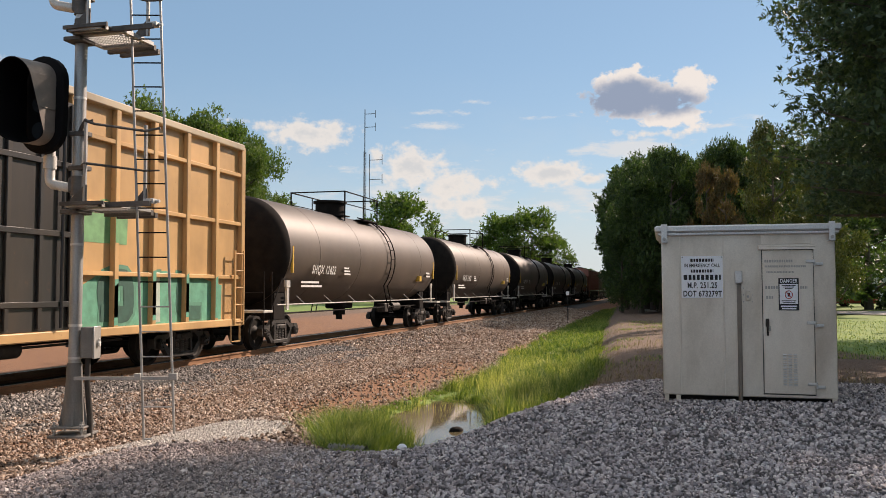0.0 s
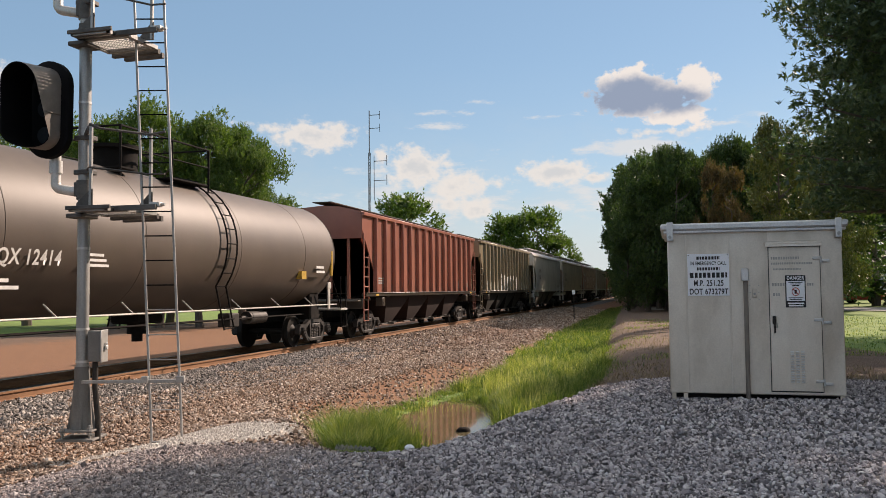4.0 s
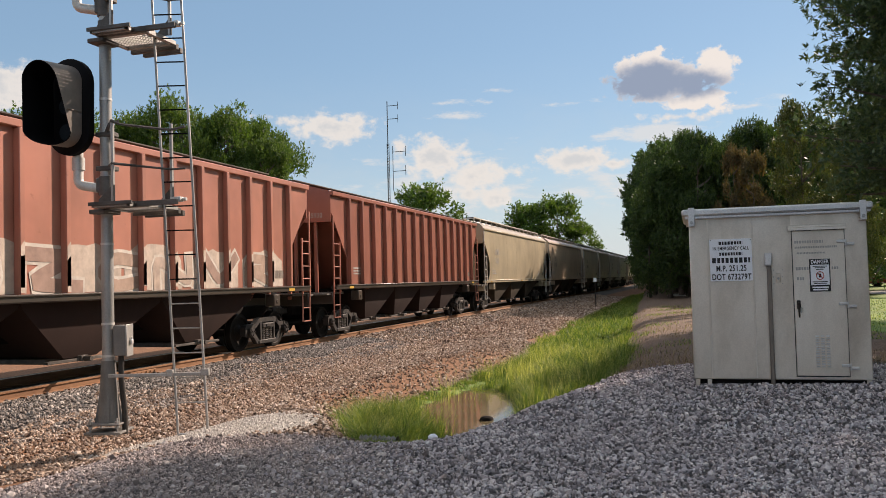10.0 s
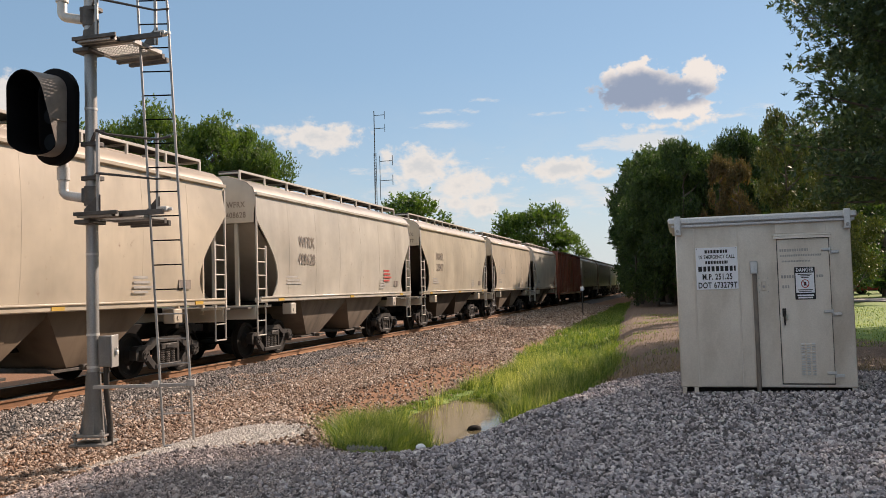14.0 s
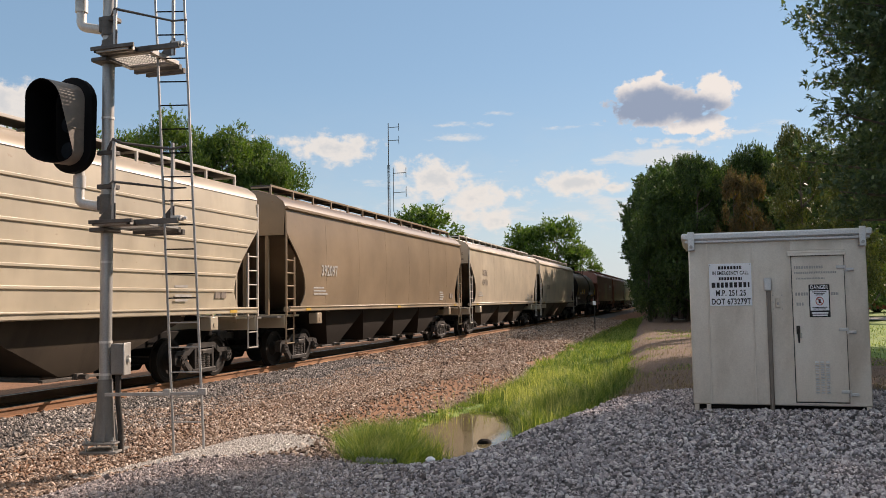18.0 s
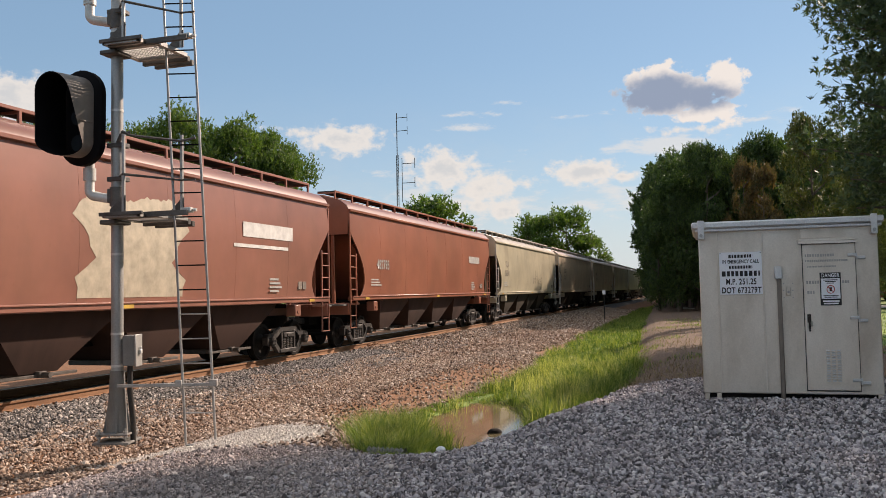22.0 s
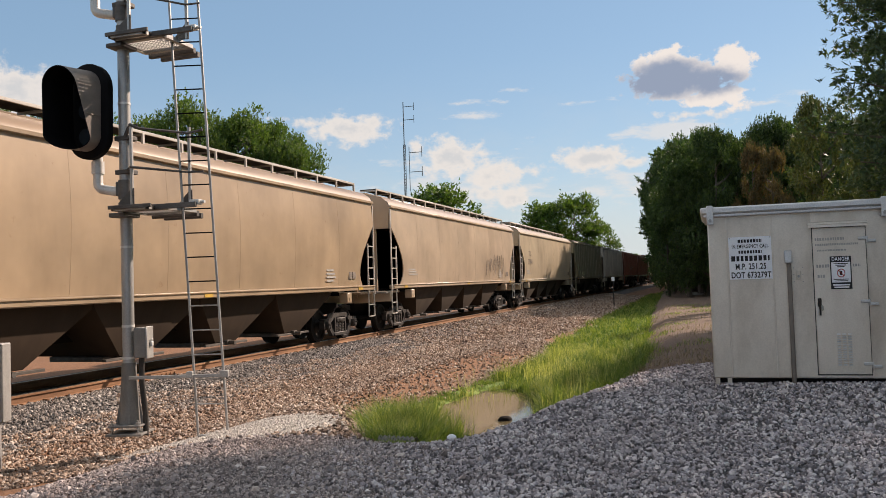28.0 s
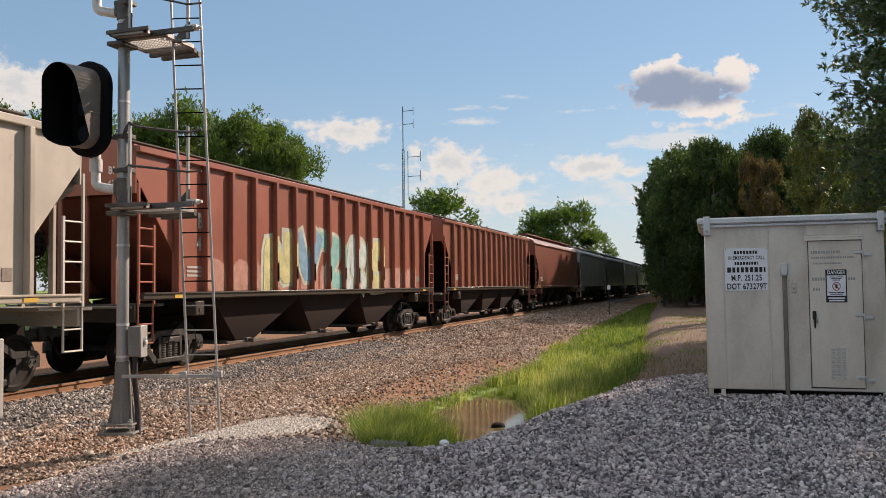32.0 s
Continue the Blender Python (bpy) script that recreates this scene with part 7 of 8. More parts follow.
    p = part("roof", roof, M_PAINT, car)
    p["role"] = "roof"
    for e in (-1, 1):
        w = Shape().box(-1.42, 1.42, hb - 0.05, hb, floor, top + 0.05, 0.01)
        m = pose(0, 0, 0, 0, 0, 0 if e > 0 else 180)
        p = part("end_wall", w, M_PAINT, car, at=m)
        p["role"] = "body"
        for k in range(10):
            z = floor + 0.3 + k * (top - floor - 0.5) / 9
            q = part("end_rib", Shape().box(-1.35, 1.35, hb, hb + 0.05, z - 0.07, z + 0.07, 0.025), M_PAINT, p)
            q["role"] = "body"
    part("floor_frame", Shape().box(-1.35, 1.35, -hb, hb, floor - 0.05, floor + 0.02).box(-0.25, 0.25, -hb - 0.1, hb + 0.1, 0.6, floor, 0.02), M_BLACK, car)
    part("brake_gear", Shape().box(0.4, 1.0, -1.6, -0.8, 0.45, 0.75, 0.03).cyl((0.7, 0.2, 0.6), (0.7, 1.2, 0.6), 0.16, 12).tube([(0.8, -4, 0.62), (0.8, 4, 0.62)], 0.025, 6), M_TRUCK, car)
    add_truck(car, -L / 2 + 2.6), add_truck(car, L / 2 - 2.6)
    add_ends(car, L)
    return car


# colours: body, sill and bars and roof follow unless given
TAN, CREAM, GREY, PALE = (0.475, 0.38, 0.285), (0.535, 0.47, 0.375), (0.47, 0.46, 0.42), (0.56, 0.52, 0.45)
BROWN, RIBRED = (0.305, 0.135, 0.098), (0.34, 0.135, 0.098)
TANKC, DKGREEN, SLATE, DIRTY = (0.10, 0.077, 0.062), (0.10, 0.12, 0.11), (0.25, 0.27, 0.28), (0.27, 0.205, 0.14)
# ends of the cars along the train, from the first to the last
ENDS = [
    -16.05, 2.58, 19.28, 38.11, 57.04, 75.30, 94.08, 113.24, 131.13, 149.01, 165.98, 185.26,
    202.68, 221.22, 239.39, 257.77, 277.18, 296.71, 310.21, 322.65, 336.18, 349.41, 363.05, 375.45,
    393.00, 410.81, 429.34, 448.11, 466.05, 483.10, 502.01, 520.26, 539.59, 559.07, 578.43, 597.65,
    616.43, 636.00, 655.22, 674.15, 691.79, 710.91, 729.65, 747.77, 766.36, 785.12, 803.92, 822.72,
    841.52, 860.32, 879.12, 897.92,
]
# kind, colour, bays, what is painted on it
CONSIST = [
    ("box_tan", (0.10, 0.095, 0.09), 0, "dark weathered boxcar on the track", []),
    ("box_tan", (0.60, 0.385, 0.18), 0, "tan boxcar with dark door and green graffiti", [("col", {"door": (0.035, 0.033, 0.032), "roof": (0.5, 0.42, 0.3)}), ("worn", 1.75, 6.9, 0.93, 2.05, (0.12, 0.36, 0.24), 1), ("worn", 1.9, 3.3, 2.5, 3.35, (0.16, 0.36, 0.16), 1), ("worn", -6.9, -1.9, 0.95, 1.55, (0.55, 0.46, 0.22), 4), ("blocks", 2.3, 6.1, 1.0, 1.95, [(0.03, 0.10, 0.075), (0.45, 0.55, 0.48), (0.04, 0.13, 0.09)], (0.10, 0.28, 0.19), "OIL"), ("blocks", -6.9, -2.2, 1.0, 1.8, [(0.55, 0.5, 0.25), (0.2, 0.45, 0.25)], (0.05, 0.12, 0.08), "CRZV")]),
    ("tank", TANKC, 0, "dark brown-black tank car with white lettering", [("tanknum", "SHQX 12422")]),
    ("tank", TANKC, 0, "dark brown-black tank car with white lettering", [("tanknum", "SHQX 12452")]),
    ("tank", TANKC, 0, "dark brown-black tank car with white lettering", [("tanknum", "SHQX 12455")]),
    ("tank", TANKC, 0, "dark brown-black tank car with white lettering", [("tanknum", "SHQX 12435")]),
    ("tank", TANKC, 0, "dark brown-black tank car with white lettering", [("tanknum", "SHQX 12414")]),
    ("ribs", RIBRED, 4, "red-brown ribbed hopper car", []),
    ("ribs", (0.25, 0.205, 0.135), 4, "weathered olive ribbed hopper car with white graffiti", [("worn", -7.0, 6.5, 1.58, 2.15, (0.46, 0.40, 0.30), 9), ("num", "BN", "460", 2.6, M_GHOST), ("blocks", -3.0, 3.0, 1.62, 2.5, [(0.62, 0.6, 0.56)], (0.16, 0.14, 0.11), "ERNVB")]),
    ("plain", GREY, 3, "light grey smooth-sided covered hopper", [("num", "WRWK", "9656", 2.9, M_STENCIL), ("endnum", "WRWK", "9656", M_STENCIL), ("col", {"barsc": (0.6, 0.6, 0.57)}), ("scrawl", 6.3, 3.35, 2.2, 0.5, (0.2, 0.2, 0.19), 4)]),
    ("plain", (0.50, 0.43, 0.32), 3, "tan smooth-sided covered hopper", [("num", "SHPX", "700300", 2.4, M_STENCIL)]),
    ("plain", (0.43, 0.235, 0.155), 3, "red-brown covered hopper with huge pale graffiti", [("num", "", "498906", 2.2, M_WHITE), ("wash", -4.6, 7.6, 1.6, 3.95, (0.60, 0.45, 0.335)), ("blocks", -4.3, 5.4, 1.66, 3.05, [(0.72, 0.61, 0.50), (0.70, 0.58, 0.46)], (0.42, 0.28, 0.20), "SKILO"), ("bars", -7.0, 3.1, 1.2, 0.3, 1, M_WHITE), ("col", {"bay": (0.05, 0.03, 0.024), "roof": (0.25, 0.10, 0.07), "sill": (0.6, 0.52, 0.45), "barsc": (0.5, 0.42, 0.36)})]),
    ("ribs", (0.42, 0.36, 0.26), 3, "tan ribbed hopper car with red and blue graffiti", [("worn", -7.2, 2.6, 1.58, 2.2, (0.50, 0.38, 0.24), 7), ("blocks", -7.6, 2.3, 1.60, 2.85, [(0.48, 0.32, 0.16), (0.33, 0.10, 0.10), (0.16, 0.30, 0.38), (0.42, 0.33, 0.29), (0.34, 0.13, 0.13)], (0.58, 0.55, 0.50), "OBIOR")]),
    ("ribs", (0.45, 0.20, 0.145), 3, "red ribbed hopper car with pale graffiti", [("worn", -5.8, 6.9, 1.58, 2.5, (0.56, 0.47, 0.39), 6), ("blocks", -5.6, 6.4, 1.6, 2.3, [(0.42, 0.30, 0.23), (0.48, 0.38, 0.31), (0.36, 0.24, 0.19)], (0.62, 0.57, 0.5), "EOZCNVR"), ("num", "", "435400", 2.8, M_STENCIL)]),
    ("ribs", RIBRED, 4, "red-brown ribbed hopper car", [("endnum", "", "25930", M_GHOST)]),
    ("plain", (0.45, 0.385, 0.27), 3, "weathered tan covered hopper", [("num", "ADMX", "16367", 2.6, M_GHOST)]),
    ("plain", TAN, 3, "weathered tan covered hopper", [("num", "TILX", "641006", 2.6, M_STENCIL), ("endnum", "TILX", "641006", M_STENCIL)]),
    ("plain", CREAM, 2, "short cream covered hopper with orange stains", [("num", "WFRX", "409180", 2.6, M_STENCIL), ("endnum", "WFRX", "409180", M_STENCIL)]),
    ("plain", CREAM, 2, "short cream covered hopper with orange stains", [("num", "", "409128", 2.6, M_GHOST)]),
    ("plain", (0.53, 0.50, 0.44), 2, "short pale grey covered hopper", [("num", "WFRX", "408628", 2.8, M_STENCIL), ("endnum", "WFRX", "408628", M_STENCIL), ("bars", 3.0, 2.3, 0.8, 0.06, 4, M_RED)]),
    ("plain", (0.50, 0.45, 0.36), 2, "short tan weathered covered hopper", [("num", "NAHX", "328477", 2.6, M_STENCIL), ("endnum", "NAHX", "328477", M_STENCIL)]),
    ("plain", CREAM, 2, "short cream covered hopper on the track", [("num", "", "428212", 2.6, M_GHOST)]),
    ("plain", (0.55, 0.52, 0.46), 2, "short pale cream covered hopper on the track", []),
    ("box_red", (0.29, 0.10, 0.06), 0, "rusty red boxcar with ribbed sliding door", [("col", {"roof": (0.2, 0.07, 0.05), "door": (0.31, 0.095, 0.055)}), ("worn", -6.9, -1.9, 1.0, 2.2, (0.50, 0.37, 0.25), 5), ("worn", 1.75, 7.2, 1.0, 2.1, (0.50, 0.38, 0.27), 5)]),
    ("swage", (0.50, 0.445, 0.345), 2, "cream covered hopper with lengthwise side ribs", [("num", "CEFX", "390755", 2.4, M_STENCIL)]),
    ("plain", DIRTY, 4, "dirty brown-stained covered hopper", [("num", "", "392097", 2.6, M_GHOST), ("col", {"sill": (0.4, 0.33, 0.24)})]),
    ("plain", (0.52, 0.45, 0.35), 3, "weathered tan covered hopper", [("num", "WFRX", "454134", 2.8, M_STENCIL), ("endnum", "WFRX", "454134", M_STENCIL), ("col", {"barsc": (0.62, 0.6, 0.55)})]),
    ("plain", (0.55, 0.48, 0.37), 3, "clean tan covered hopper", [("num", "", "532018", 3.0, M_STENCIL), ("col", {"barsc": (0.65, 0.62, 0.56)})]),
    ("tank", (0.088, 0.067, 0.043), 0, "brown tank car with white lettering and yellow marks", [("tanknum", "GATX 69000"), ("dashes", (-3.5, -2.0), M_YELLOW), ("dashes", (1.6, 2.5, 3.4, 4.3), M_WHITE)]),
    ("plain", BROWN, 4, "red-brown covered hopper with patched paint", [("wash", -1.1, 1.6, 1.65, 3.6, (0.50, 0.44, 0.33)), ("bars", 4.0, 3.0, 3.2, 0.34, 1, M_WHITE), ("bars", 3.6, 2.75, 3.4, 0.08, 1, M_WHITE), ("num", "", "478164", 2.2, M_WHITE), ("col", {"bay": (0.06, 0.035, 0.028)})]),
    ("plain", (0.31, 0.12, 0.075), 4, "red-brown covered hopper with faded lettering", [("bars", 4.6, 2.9, 2.4, 0.3, 1, M_GHOST), ("num", "", "482795", 2.6, M_GHOST), ("col", {"bay": (0.06, 0.035, 0.028)})]),
    ("plain", (0.49, 0.44, 0.32), 4, "tan covered hopper with scrawled graffiti", [("num", "TILX", "55210", 2.3, M_STENCIL), ("scrawl", 1.8, 2.25, 3.0, 0.65, (0.12, 0.10, 0.08), 8)]),
    ("plain", TAN, 4, "weathered tan covered hopper", [("num", "BNGX", "31165", 2.6, M_STENCIL), ("scrawl", -1.5, 2.2, 1.0, 0.5, (0.2, 0.15, 0.1), 4), ("scrawl", 2.0, 2.2, 1.0, 0.5, (0.2, 0.15, 0.1), 4)]),
    ("plain", TAN, 4, "tan covered hopper with red scrawls", [("num", "BNGX", "32190", 2.1, M_STENCIL), ("endnum", "BNGX", "32190", M_STENCIL), ("scrawl", 1.2, 2.3, 2.2, 0.8, (0.42, 0.08, 0.06), 7), ("scrawl", 5.0, 2.3, 1.8, 0.8, (0.40, 0.09, 0.07), 6)]),
    ("plain", TAN, 4, "weathered tan covered hopper", [("scrawl", 4.0, 1.95, 2.6, 0.3, (0.18, 0.14, 0.1), 8)]),
    ("plain", (0.48, 0.40, 0.29), 4, "weathered tan covered hopper", []),
    ("plain", (0.40, 0.30, 0.20), 4, "brown-streaked tan covered hopper", [("num", "FURX", "854010", 2.5, M_STENCIL), ("endnum", "FURX", "854010", M_STENCIL)]),
    ("plain", TAN, 4, "tan covered hopper with dark graffiti", [("scrawl", 4.6, 2.35, 3.6, 1.1, (0.06, 0.05, 0.045), 10)]),
    ("plain", (0.47, 0.39, 0.28), 4, "weathered tan covered hopper", [("num", "TILX", "570844", 2.4, M_STENCIL)]),
    ("ribs", (0.20, 0.185, 0.125), 3, "olive ribbed hopper car", [("num", "BN", "440047", 2.6, M_GHOST), ("blocks", -6.3, -2.6, 1.65, 2.6, [(0.22, 0.30, 0.16)], (0.4, 0.4, 0.3), "NSC"), ("blocks", 3.0, 7.0, 1.7, 3.2, [(0.5, 0.42, 0.3), (0.45, 0.36, 0.25)], (0.2, 0.17, 0.12), "CO")]),
    ("ribs", (0.50, 0.46, 0.40), 3, "light grey ribbed hopper car", [("col", {"sill": (0.46, 0.42, 0.36)}), ("endnum", "", "1305", M_STENCIL)]),
    ("ribs", (0.30, 0.105, 0.07), 3, "red ribbed hopper car with blue and yellow graffiti", [("worn", -6.6, 6.9, 1.58, 2.3, (0.40, 0.20, 0.15), 12), ("blocks", -4.0, 3.8, 1.60, 3.0, [(0.50, 0.47, 0.22), (0.16, 0.30, 0.42), (0.20, 0.42, 0.38), (0.45, 0.52, 0.50)], (0.42, 0.45, 0.36), "NVZRE"), ("num", "BN", "436", 2.2, M_GHOST), ("endnum", "BN", "436", M_WHITE)]),
    ("ribs", (0.28, 0.11, 0.075), 3, "dull red ribbed hopper car", []),
    ("plain", (0.19, 0.07, 0.05), 4, "dull red-brown covered hopper", []),
    ("plain", SLATE, 4, "slate grey covered hopper", []),
    ("plain", DKGREEN, 4, "weathered covered hopper far along the train", []),
    ("plain", SLATE, 4, "weathered covered hopper far along the train", []),
    ("plain", DKGREEN, 4, "weathered covered hopper far along the train", []),
    ("plain", DIRTY, 4, "weathered covered hopper far along the train", []),
    ("plain", DKGREEN, 4, "weathered covered hopper far along the train", []),
    ("plain", SLATE, 4, "weathered covered hopper far along the train", []),
]
# seconds and metres run
RUN = [
    (0, -0.00), (1, 21.91), (2, 43.77), (3, 65.58), (3.5, 76.46), (5.5, 119.91), (6, 130.78),
    (7, 152.52), (8, 174.25), (9, 195.98), (10, 217.71), (11, 239.45), (12, 261.20), (13, 282.95),
    (14, 304.74), (14.5, 315.64), (16.5, 359.30), (17, 370.23), (18, 392.11), (19, 414.01), (20, 435.90),
    (21, 457.80), (22, 479.70), (23, 501.61), (24, 523.51), (25, 545.41), (25.5, 556.36), (27.5, 600.19),
    (28, 611.13), (29, 633.02), (30, 654.89), (31, 676.75), (32, 698.59),
]


def ribbon(pts, x, half, rise=0.0006):
    """One bent flat stroke through the points (y, z), slightly proud where it crosses itself."""
    sh, v = Shape(), []
    for i, (y, z) in enumerate(pts):
        y0, z0 = pts[max(0, i - 1)]
        y1, z1 = pts[min(len(pts) - 1, i + 1)]
        l = math.hypot(y1 - y0, z1 - z0) + 1e-6
        ny, nz = -(z1 - z0) / l * half, (y1 - y0) / l * half
        v += [(x + rise * i, y + ny, z + nz), (x + rise * i, y - ny, z - nz)]
    return sh.add(v, [(2 * i, 2 * i + 2, 2 * i + 3, 2 * i + 1) for i in range(len(pts) - 1)])


def rounded(pts, ends=0.0, steps=4):
    """The points with their corners softened and the ends drawn out."""
    (a, b), (c, d) = pts[0], pts[1]
    l = math.hypot(a - c, b - d) + 1e-6
    first = (a + (a - c) / l * ends, b + (b - d) / l * ends)
    (a, b), (c, d) = pts[-1], pts[-2]
    l = math.hypot(a - c, b - d) + 1e-6
    last = (a + (a - c) / l * ends, b + (b - d) / l * ends)
    out = [first]
    for p, q, r in zip(pts, pts[1:], pts[2:]):
        a = (q[0] + (p[0] - q[0]) * 0.3, q[1] + (p[1] - q[1]) * 0.3)
        c = (q[0] + (r[0] - q[0]) * 0.3, q[1] + (r[1] - q[1]) * 0.3)
        for i in range(steps + 1):
            u = i / steps
            out.append(tuple((1 - u) ** 2 * a[j] + 2 * u * (1 - u) * q[j] + u * u * c[j] for j in (0, 1)))
    return out + [last]


def strokes(car, x, y, z, w, h, mt, seed, n=7, name="graffiti"):
    """Sprayed scrawl: one long looping stroke."""
    rng = random.Random(seed)
    pts = []
    for k in range(n):
        cx = y - w / 2 + w * (k + 0.5) / n
        for v in (0.5, -0.5):
            pts.append((cx + (rng.uniform(-0.2, 0.5) + (0.3 if v < 0 else 0)) * w / n, z + (v + rng.uniform(-0.2, 0.2)) * h))
    return part(name, ribbon(rounded(pts), x, 0.013 * max(0.6, h / 0.7), 0.0002), mt, car, "sprayed scrawl")


GLYPH = {"S": [(0.95, 0.85), (0.5, 1.0), (0.1, 0.75), (0.85, 0.35), (0.5, 0.0), (0.0, 0.15)], "K": [(0.05, 0), (0.05, 1), (0.1, 0.45), (0.9, 1), (0.35, 0.6), (0.95, 0)], "I": [(0.5, 0), (0.5, 1)],
         "L": [(0.15, 1), (0.1, 0.05), (0.9, 0.05)], "O": [(0.1, 0.1), (0.05, 0.9), (0.9, 1), (0.95, 0.05), (0.1, 0.1)], "B": [(0.1, 0), (0.1, 1), (0.8, 0.9), (0.75, 0.6), (0.15, 0.5), (0.9, 0.4), (0.85, 0.05), (0.1, 0)],
         "E": [(0.9, 1), (0.1, 0.95), (0.15, 0.5), (0.7, 0.55), (0.12, 0.5), (0.08, 0.03), (0.95, 0)], "R": [(0.05, 0), (0.1, 1), (0.85, 0.95), (0.85, 0.6), (0.15, 0.5), (0.95, 0)], "Z": [(0, 1), (0.95, 0.95), (0.05, 0.1), (1, 0)],
         "V": [(0, 1), (0.5, 0.02), (1, 1)], "N": [(0.05, 0), (0.05, 1), (0.9, 0.05), (0.9, 1)], "C": [(0.95, 0.85), (0.4, 1), (0.05, 0.5), (0.4, 0), (0.95, 0.2)]}


def post_places(kind, L):
    """Where the side posts of a car stand, and how far out their faces are."""
    if kind == "ribs":
        hb, deep = L / 2 - 0.74, 1.15
        n = max(9, round((2 * hb - 2 * deep) / 1.02))
        return [-hb + deep + 0.05 + (2 * hb - 2 * deep - 0.1) * i / n for i in range(n + 1)], 1.602, 0.042
    hb, out = L / 2 - 0.75, []
    d0, d1, step = (-1.55, 1.55, 1.12) if kind == "box_tan" else (-1.75, 1.6, 0.98)
    for a, b in ((-hb, d0), (d1, hb)):
        n = round((b - a) / step)
        out += [a + (b - a) * i / n for i in range(n + 1)]
    return out, 1.562, 0.055


def over_posts(car, kind, L, y0, y1, z0, z1, mats, seed):
    """The same paint on the faces of the posts that the spray crosses."""
    if kind not in ("ribs", "box_tan", "box_red"):
        return
    rng = random.Random(seed)
    ys, x, w = post_places(kind, L)
    for y in ys:
        if y0 + 0.1 < y < y1 - 0.1:
            a, b = z0 + rng.uniform(0.0, 0.1) * (z1 - z0), z1 - rng.uniform(0.0, 0.2) * (z1 - z0)
            part("graffiti", Shape().add([(x, y - w, a), (x, y + w, a), (x, y + w, b), (x, y - w, b - rng.uniform(0, 0.1))], [(0, 1, 2, 3)]), mats[int((y - y0) / (y1 - y0) * len(mats))], car)


def blocks(car, x, y0, y1, z0, z1, fills, edge_mat, seed, glyphs, bent=False):
    """Sprayed mural: a row of fat leaning strokes with a darker or paler outline."""
    rng = random.Random(seed)
    n = len(glyphs)
    for k, g in enumerate(glyphs):
        w, h = (y1 - y0) / n, z1 - z0
        a = y0 + w * k
        lean = rng.uniform(-0.06, 0.10) * h
        base = rng.uniform(-0.04, 0.04) * h
        pts = [(a + w * (0.14 + 0.72 * u) + lean * v + rng.uniform(-0.03, 0.03) * w, z0 + base + h * (0.1 + 0.8 * v) + rng.uniform(-0.03, 0.03) * h) for u, v in GLYPH[g]]
        thick = min(w, h) * rng.uniform(0.15, 0.18)
        for grow, dx, mt in ((1.5, 0.003, edge_mat), (1.0, 0.010, fills[k % len(fills)])):
            e = thick * grow
            sh = ribbon(rounded(pts, e * 0.8, 3), 0 if bent else x + dx + 0.0006 * (k % 2), e, 0.0005)
            if bent:
                sh.v = [(bulge(p[2]) + 0.009 + dx + p[0], p[1], p[2]) for p in sh.v]
            part("graffiti", sh, mt, car, "sprayed graffiti")


def worn(car, x, y0, y1, z0, z1, mt, seed, n):
    """Ragged pale patches of worn or over-sprayed paint."""
    rng = random.Random(seed)
    for k in range(n):
        a, b = y0 + (y1 - y0) * k / n + 0.02, y0 + (y1 - y0) * (k + 1) / n - rng.uniform(0.05, 0.3)
        m = 9
        o = [(a, z0), (b, z0)] + [(b + (a - b) * i / m + rng.uniform(-0.03, 0.03), z0 + (z1 - z0) * (rng.uniform(0.86, 1.0) - 0.25 * abs(2 * i / m - 1) ** 3)) for i in range(m + 1)]
        part("worn_patch", Shape().add([(x + 0.004, p, z) for p, z in o], [tuple(range(len(o)))]), mt, car)


def wash(car, y0, y1, z0, z1, mt, seed):
    """One broad ragged field of over-sprayed paint that follows the bulging side."""
    rng = random.Random(seed)
    n, rows = 40, 8
    rings = []
    for k in range(rows + 1):
        u = k / rows
        ring = []
        for i in range(n + 1):
            v = i / n
            edge = 0.5 * math.sin(seed + v * 9) + 0.35 * math.sin(v * 23 + seed) + rng.uniform(-0.3, 0.3)
            top = z1 - (z1 - z0) * (0.05 + 0.05 * edge + 0.25 * max(0, 0.15 - min(v, 1 - v)) / 0.15)
            z = z0 + (top - z0) * u
            shift = 0.22 * math.sin(u * 7 + seed) + 0.1 * math.sin(u * 17)
            y = y0 + (y1 - y0) * v + shift * (1 - 2 * v)
            ring.append((bulge(z) + 0.005, y, z))
        rings.append(ring)
    part("worn_patch", Shape().loft(rings, False), mt, car, "broad pale patch of sprayed paint")


GRAF = {}


def graf(color):
    if color not in GRAF:
        GRAF[color] = flat("spray_" + str(len(GRAF)), color, 0.6, wear=0.3)
    return GRAF[color]


def bars(car, x, y, z, w, h, rows, mt, name="small_print"):
    sh = Shape()
    for r in range(rows):
        zz = z - r * h * 1.9
        k = w * (0.75 + 0.25 * ((r * 7) % 3) / 2)
        sh.add([(x, y, zz), (x, y + k, zz), (x, y + k, zz + h), (x, y, zz + h)], [(0, 1, 2, 3)])
    return part(name, sh, mt, car)


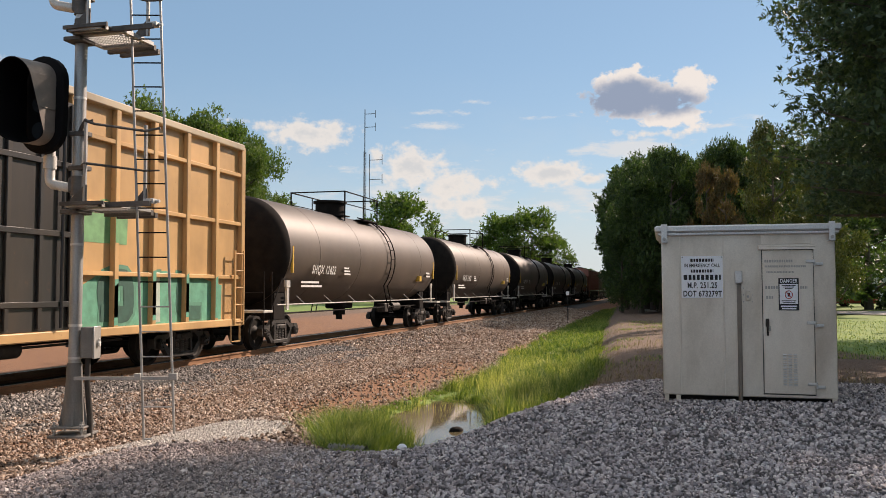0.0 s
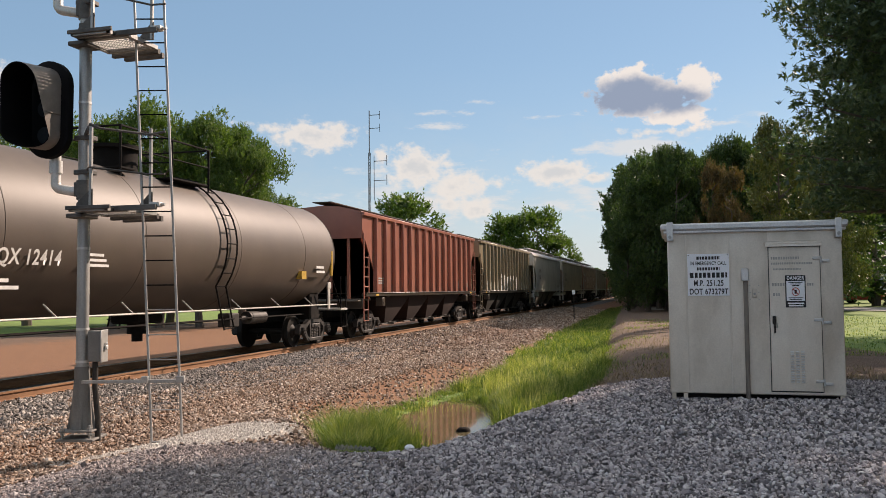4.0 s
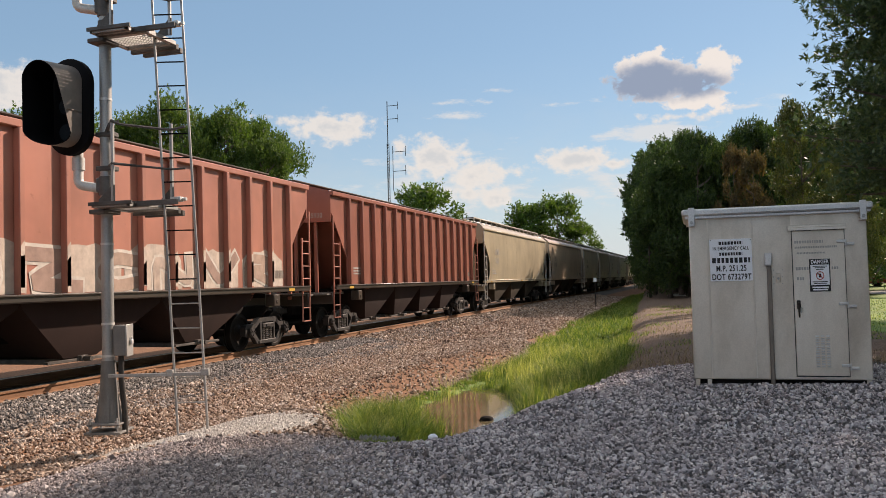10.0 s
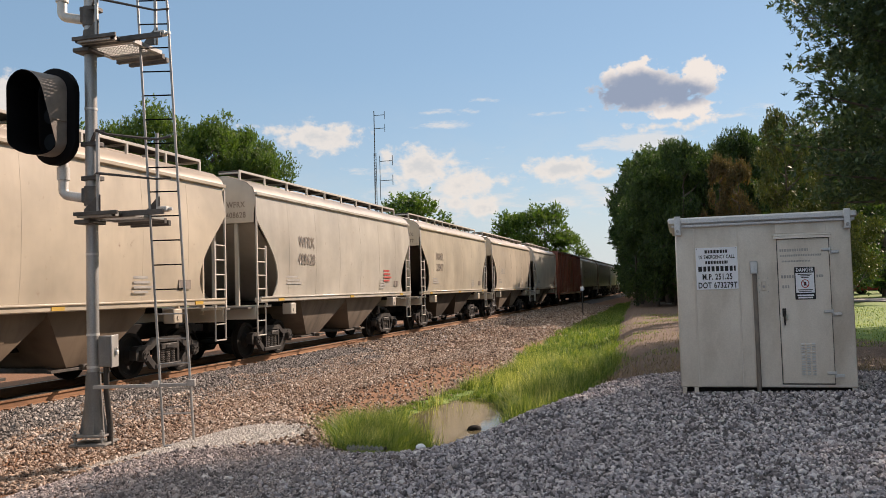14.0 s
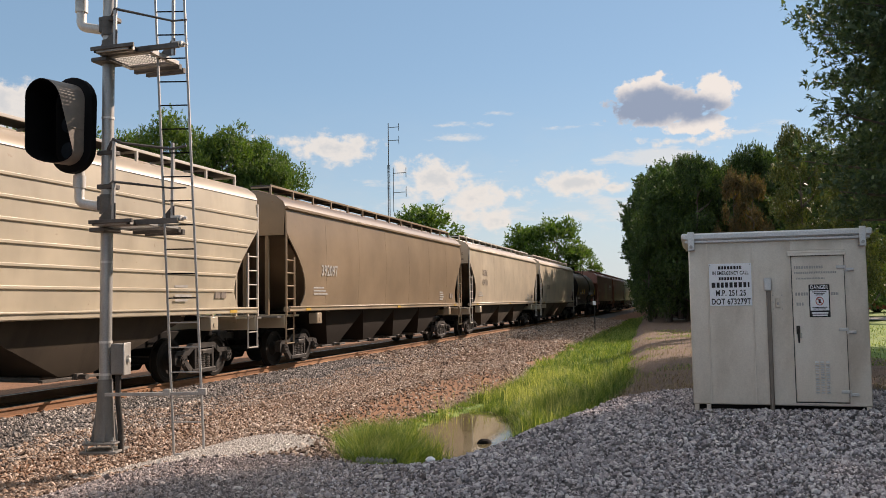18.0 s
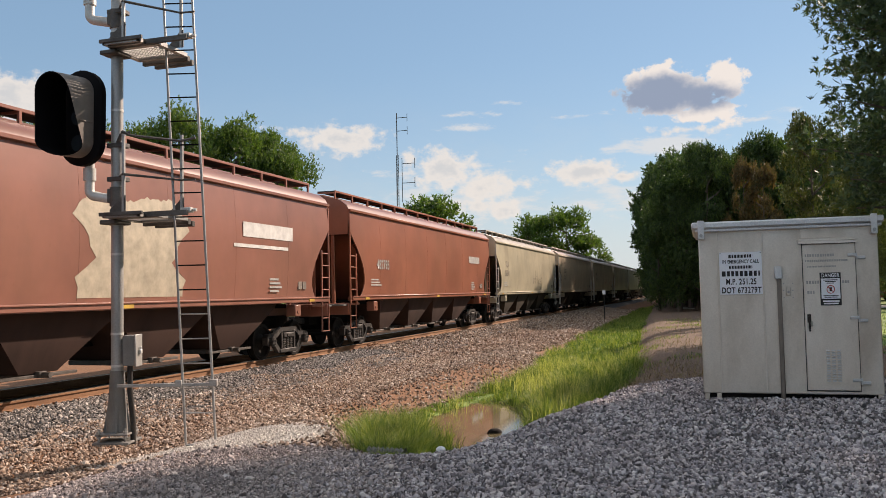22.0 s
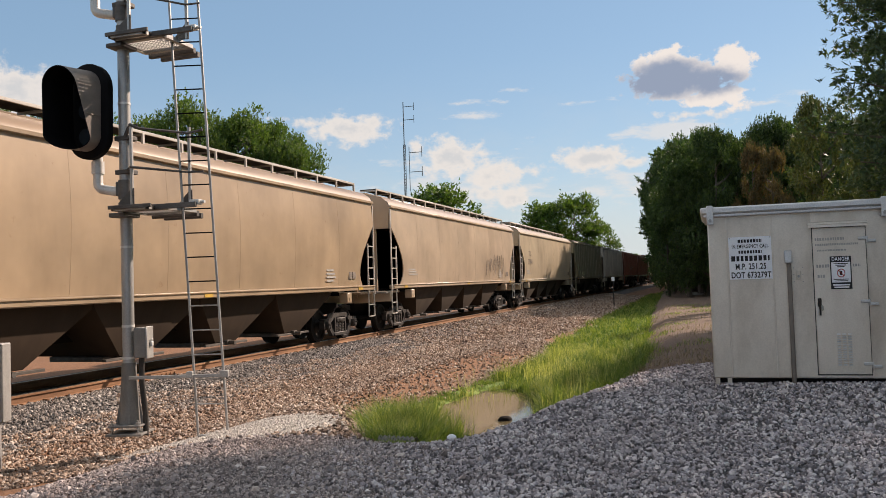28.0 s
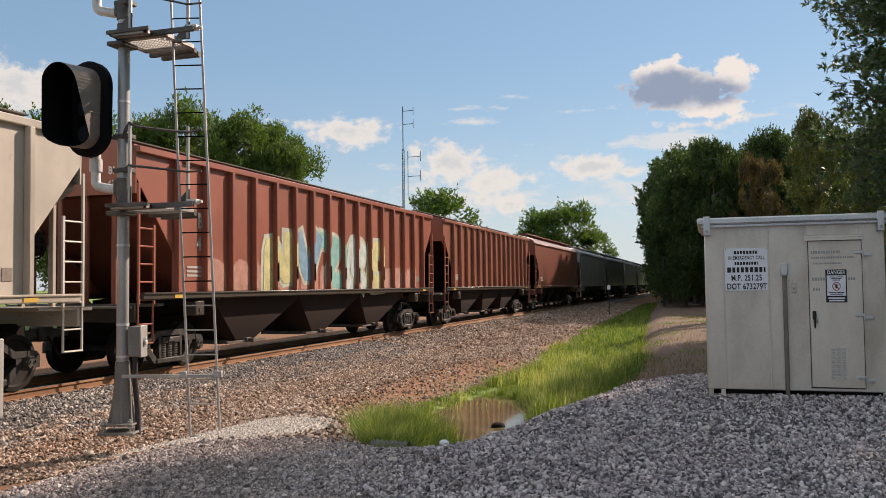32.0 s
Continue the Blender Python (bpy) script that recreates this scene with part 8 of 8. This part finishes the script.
def paint_car(car, body, sill=None, roof=None, barsc=None, bay=None, door=None):
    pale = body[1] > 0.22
    # k darkens the bays from the body colour: grime plus painted shade
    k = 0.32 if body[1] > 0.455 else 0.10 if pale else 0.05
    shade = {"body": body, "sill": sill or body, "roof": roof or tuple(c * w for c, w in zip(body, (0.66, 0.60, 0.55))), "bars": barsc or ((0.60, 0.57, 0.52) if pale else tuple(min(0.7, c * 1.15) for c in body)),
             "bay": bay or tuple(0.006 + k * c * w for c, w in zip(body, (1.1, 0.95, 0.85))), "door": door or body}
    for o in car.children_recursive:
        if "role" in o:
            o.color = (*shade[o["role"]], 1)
            del o["role"]


def build_train():
    cars = []
    for i, (kind, color, bays, label, marks) in enumerate(CONSIST):
        a, b = ENDS[i], ENDS[i + 1]
        L = round((b - a) / 0.4) * 0.4
        if kind == "tank":
            car = tank_car(L)
        elif kind == "box_tan":
            car = box_car(L, 5.15, 0.88, "grid")
        elif kind == "box_red":
            car = box_car(L, 4.55, 0.95, "posts")
        elif kind == "ribs":
            car = covered_hopper(L, bays, "posts", 4.25)
        elif kind == "swage":
            car = covered_hopper(L, bays, "swage", 4.15)
        else:
            car = covered_hopper(L, bays, "", 4.15)
        tagged(car, label)
        hb = L / 2 - 0.74
        opts = {}
        for m in marks:
            if m[0] == "col":
                opts.update(m[1])
            elif m[0] == "num":          # reporting mark over number, near the trailing end
                _, mark, number, dy, mt = m
                xx = (lambda z: 1.483) if kind == "ribs" else (lambda z: 1.56) if kind.startswith("box") else (lambda z: bulge(z) + 0.014)
                lettering(mark, 0.42, car, pose(xx(3.02), -hb + dy, 3.02), mt, squeeze=0.8)
                lettering(number, 0.42, car, pose(xx(2.55), -hb + dy, 2.55), mt, squeeze=0.8)
            elif m[0] == "tanknum":
                lettering(m[1], 0.36, car, pose(1.545, -L / 2 + 4.4, 2.22, 0, 12, 0), M_WHITE, squeeze=0.85)
                bars(car, 1.42, -L / 2 + 3.0, 1.82, 1.7, 0.06, 2, M_WHITE)
                for y in (-L / 2 + 2.15, L / 2 - 2.15):
                    part("mark", Shape().box(1.50, 1.565, y - 0.04, y + 0.04, 2.1, 2.85), M_YELLOW, car)
                bars(car, 1.555, -L / 2 + 6.0, 2.3, 0.55, 0.05, 3, M_WHITE)
                part("data_panel", Shape().box(1.30, 1.56, L / 2 - 4.3, L / 2 - 4.0, 1.98, 2.2), M_YELLOW, car, "yellow placard")
                bars(car, 1.56, L / 2 - 3.3, 2.3, 0.7, 0.07, 2, M_WHITE)
            elif m[0] == "dashes":       # short upright bars on the tank's flank
                for y in m[1]:
                    part("mark", Shape().box(1.45, 1.575, y - 0.035, y + 0.035, 2.15, 2.6), m[2], car)
            elif m[0] == "endnum":
                z0 = 3.85
                ob = lettering(m[1], 0.20, car, pose(0.98, -hb - 0.006, z0 + 0.02, 0, 0, -90), m[3], squeeze=0.85)
                ob = lettering(m[2], 0.20, car, pose(0.98, -hb - 0.006, z0 - 0.24, 0, 0, -90), m[3], squeeze=0.85)
            elif m[0] == "blocks":
                _, y0, y1, z0, z1, cols, edge, n = m
                xx = 1.475 if kind == "ribs" else 1.442 if kind.startswith("box") else bulge((z0 + z1) / 2)
                blocks(car, xx, y0, y1, z0, z1, [graf(c) for c in cols], graf(edge), i, n, kind == "plain")
                over_posts(car, kind, L, y0, y1, z0 + 0.1 * (z1 - z0), z1 - 0.05, [graf(cols[k % len(cols)]) for k in range(len(n))], i)
            elif m[0] == "worn":
                _, y0, y1, z0, z1, c, n = m
                worn(car, 1.472 if kind == "ribs" else 1.442 if kind.startswith("box") else bulge((z0 + z1) / 2) + 0.004, y0, y1, z0, z1, graf(c), i, n)
                over_posts(car, kind, L, y0, y1, z0, z1, [graf(c)], i + 7)
            elif m[0] == "wash":
                _, y0, y1, z0, z1, c = m
                wash(car, y0, y1, z0, z1, graf(c), i)
            elif m[0] == "scrawl":
                _, y, z, w, h, c, n = m
                xx = 1.478 if kind == "ribs" else bulge(z) + 0.006
                strokes(car, xx, y, z, w, h, graf(c), i * 3 + int(y), n)
            elif m[0] == "bars":
                _, y, z, w, h, rows, mt = m
                bars(car, (1.478 if kind == "ribs" else bulge(z)) + 0.012, y, z, w, h, rows, mt)
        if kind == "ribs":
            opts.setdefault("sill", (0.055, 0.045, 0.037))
            # bays of ribbed cars: the shade beneath them is in this dark colour
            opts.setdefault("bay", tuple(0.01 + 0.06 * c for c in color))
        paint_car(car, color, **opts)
        if kind in ("plain", "ribs", "swage"):
            # reflectors on the sill and small data stencils
            nr = 2 if kind == "ribs" else 3
            refl = cached(("reflector",), lambda: Shape().box(1.575, 1.592, -0.15, 0.15, 1.45, 1.52))
            for k in range(nr):
                part("reflector", refl, M_YELLOW, car, at=pose(0, -hb + 1.2 + (2 * hb - 2.4) * k / (nr - 1), 0))
            xs = 1.48 if kind == "ribs" else bulge(1.95) + 0.012
            bars(car, xs, -hb + 1.6, 2.05, 0.9, 0.045, 3, M_GHOST)
            bars(car, xs, hb - 3.4, 2.0, 0.6, 0.05, 4, M_GHOST)
            part("stencil_box", Shape().box(xs - 0.01, xs, hb - 1.9, hb - 1.7, 1.78, 1.98).box(xs - 0.01, xs, hb - 1.66, hb - 1.46, 1.78, 1.98), M_STENCIL, car)
        cars.append((car, (a + b) / 2, L))
    return cars


CARS = build_train()


def motions():
    """The train runs past: every car follows the track."""
    for car, u, L in CARS:
        rows = []
        for t, d in RUN:
            x0, y0, _ = track(u - d - L / 2 + 2.35)
            x1, y1, _ = track(u - d + L / 2 - 2.35)
            rows.append((t, pose((x0 + x1) / 2, (y0 + y1) / 2, RAIL_Z, 0, 0, math.degrees(math.atan2(-(x1 - x0), y1 - y0)))))
        walk(car, rows)


motions()
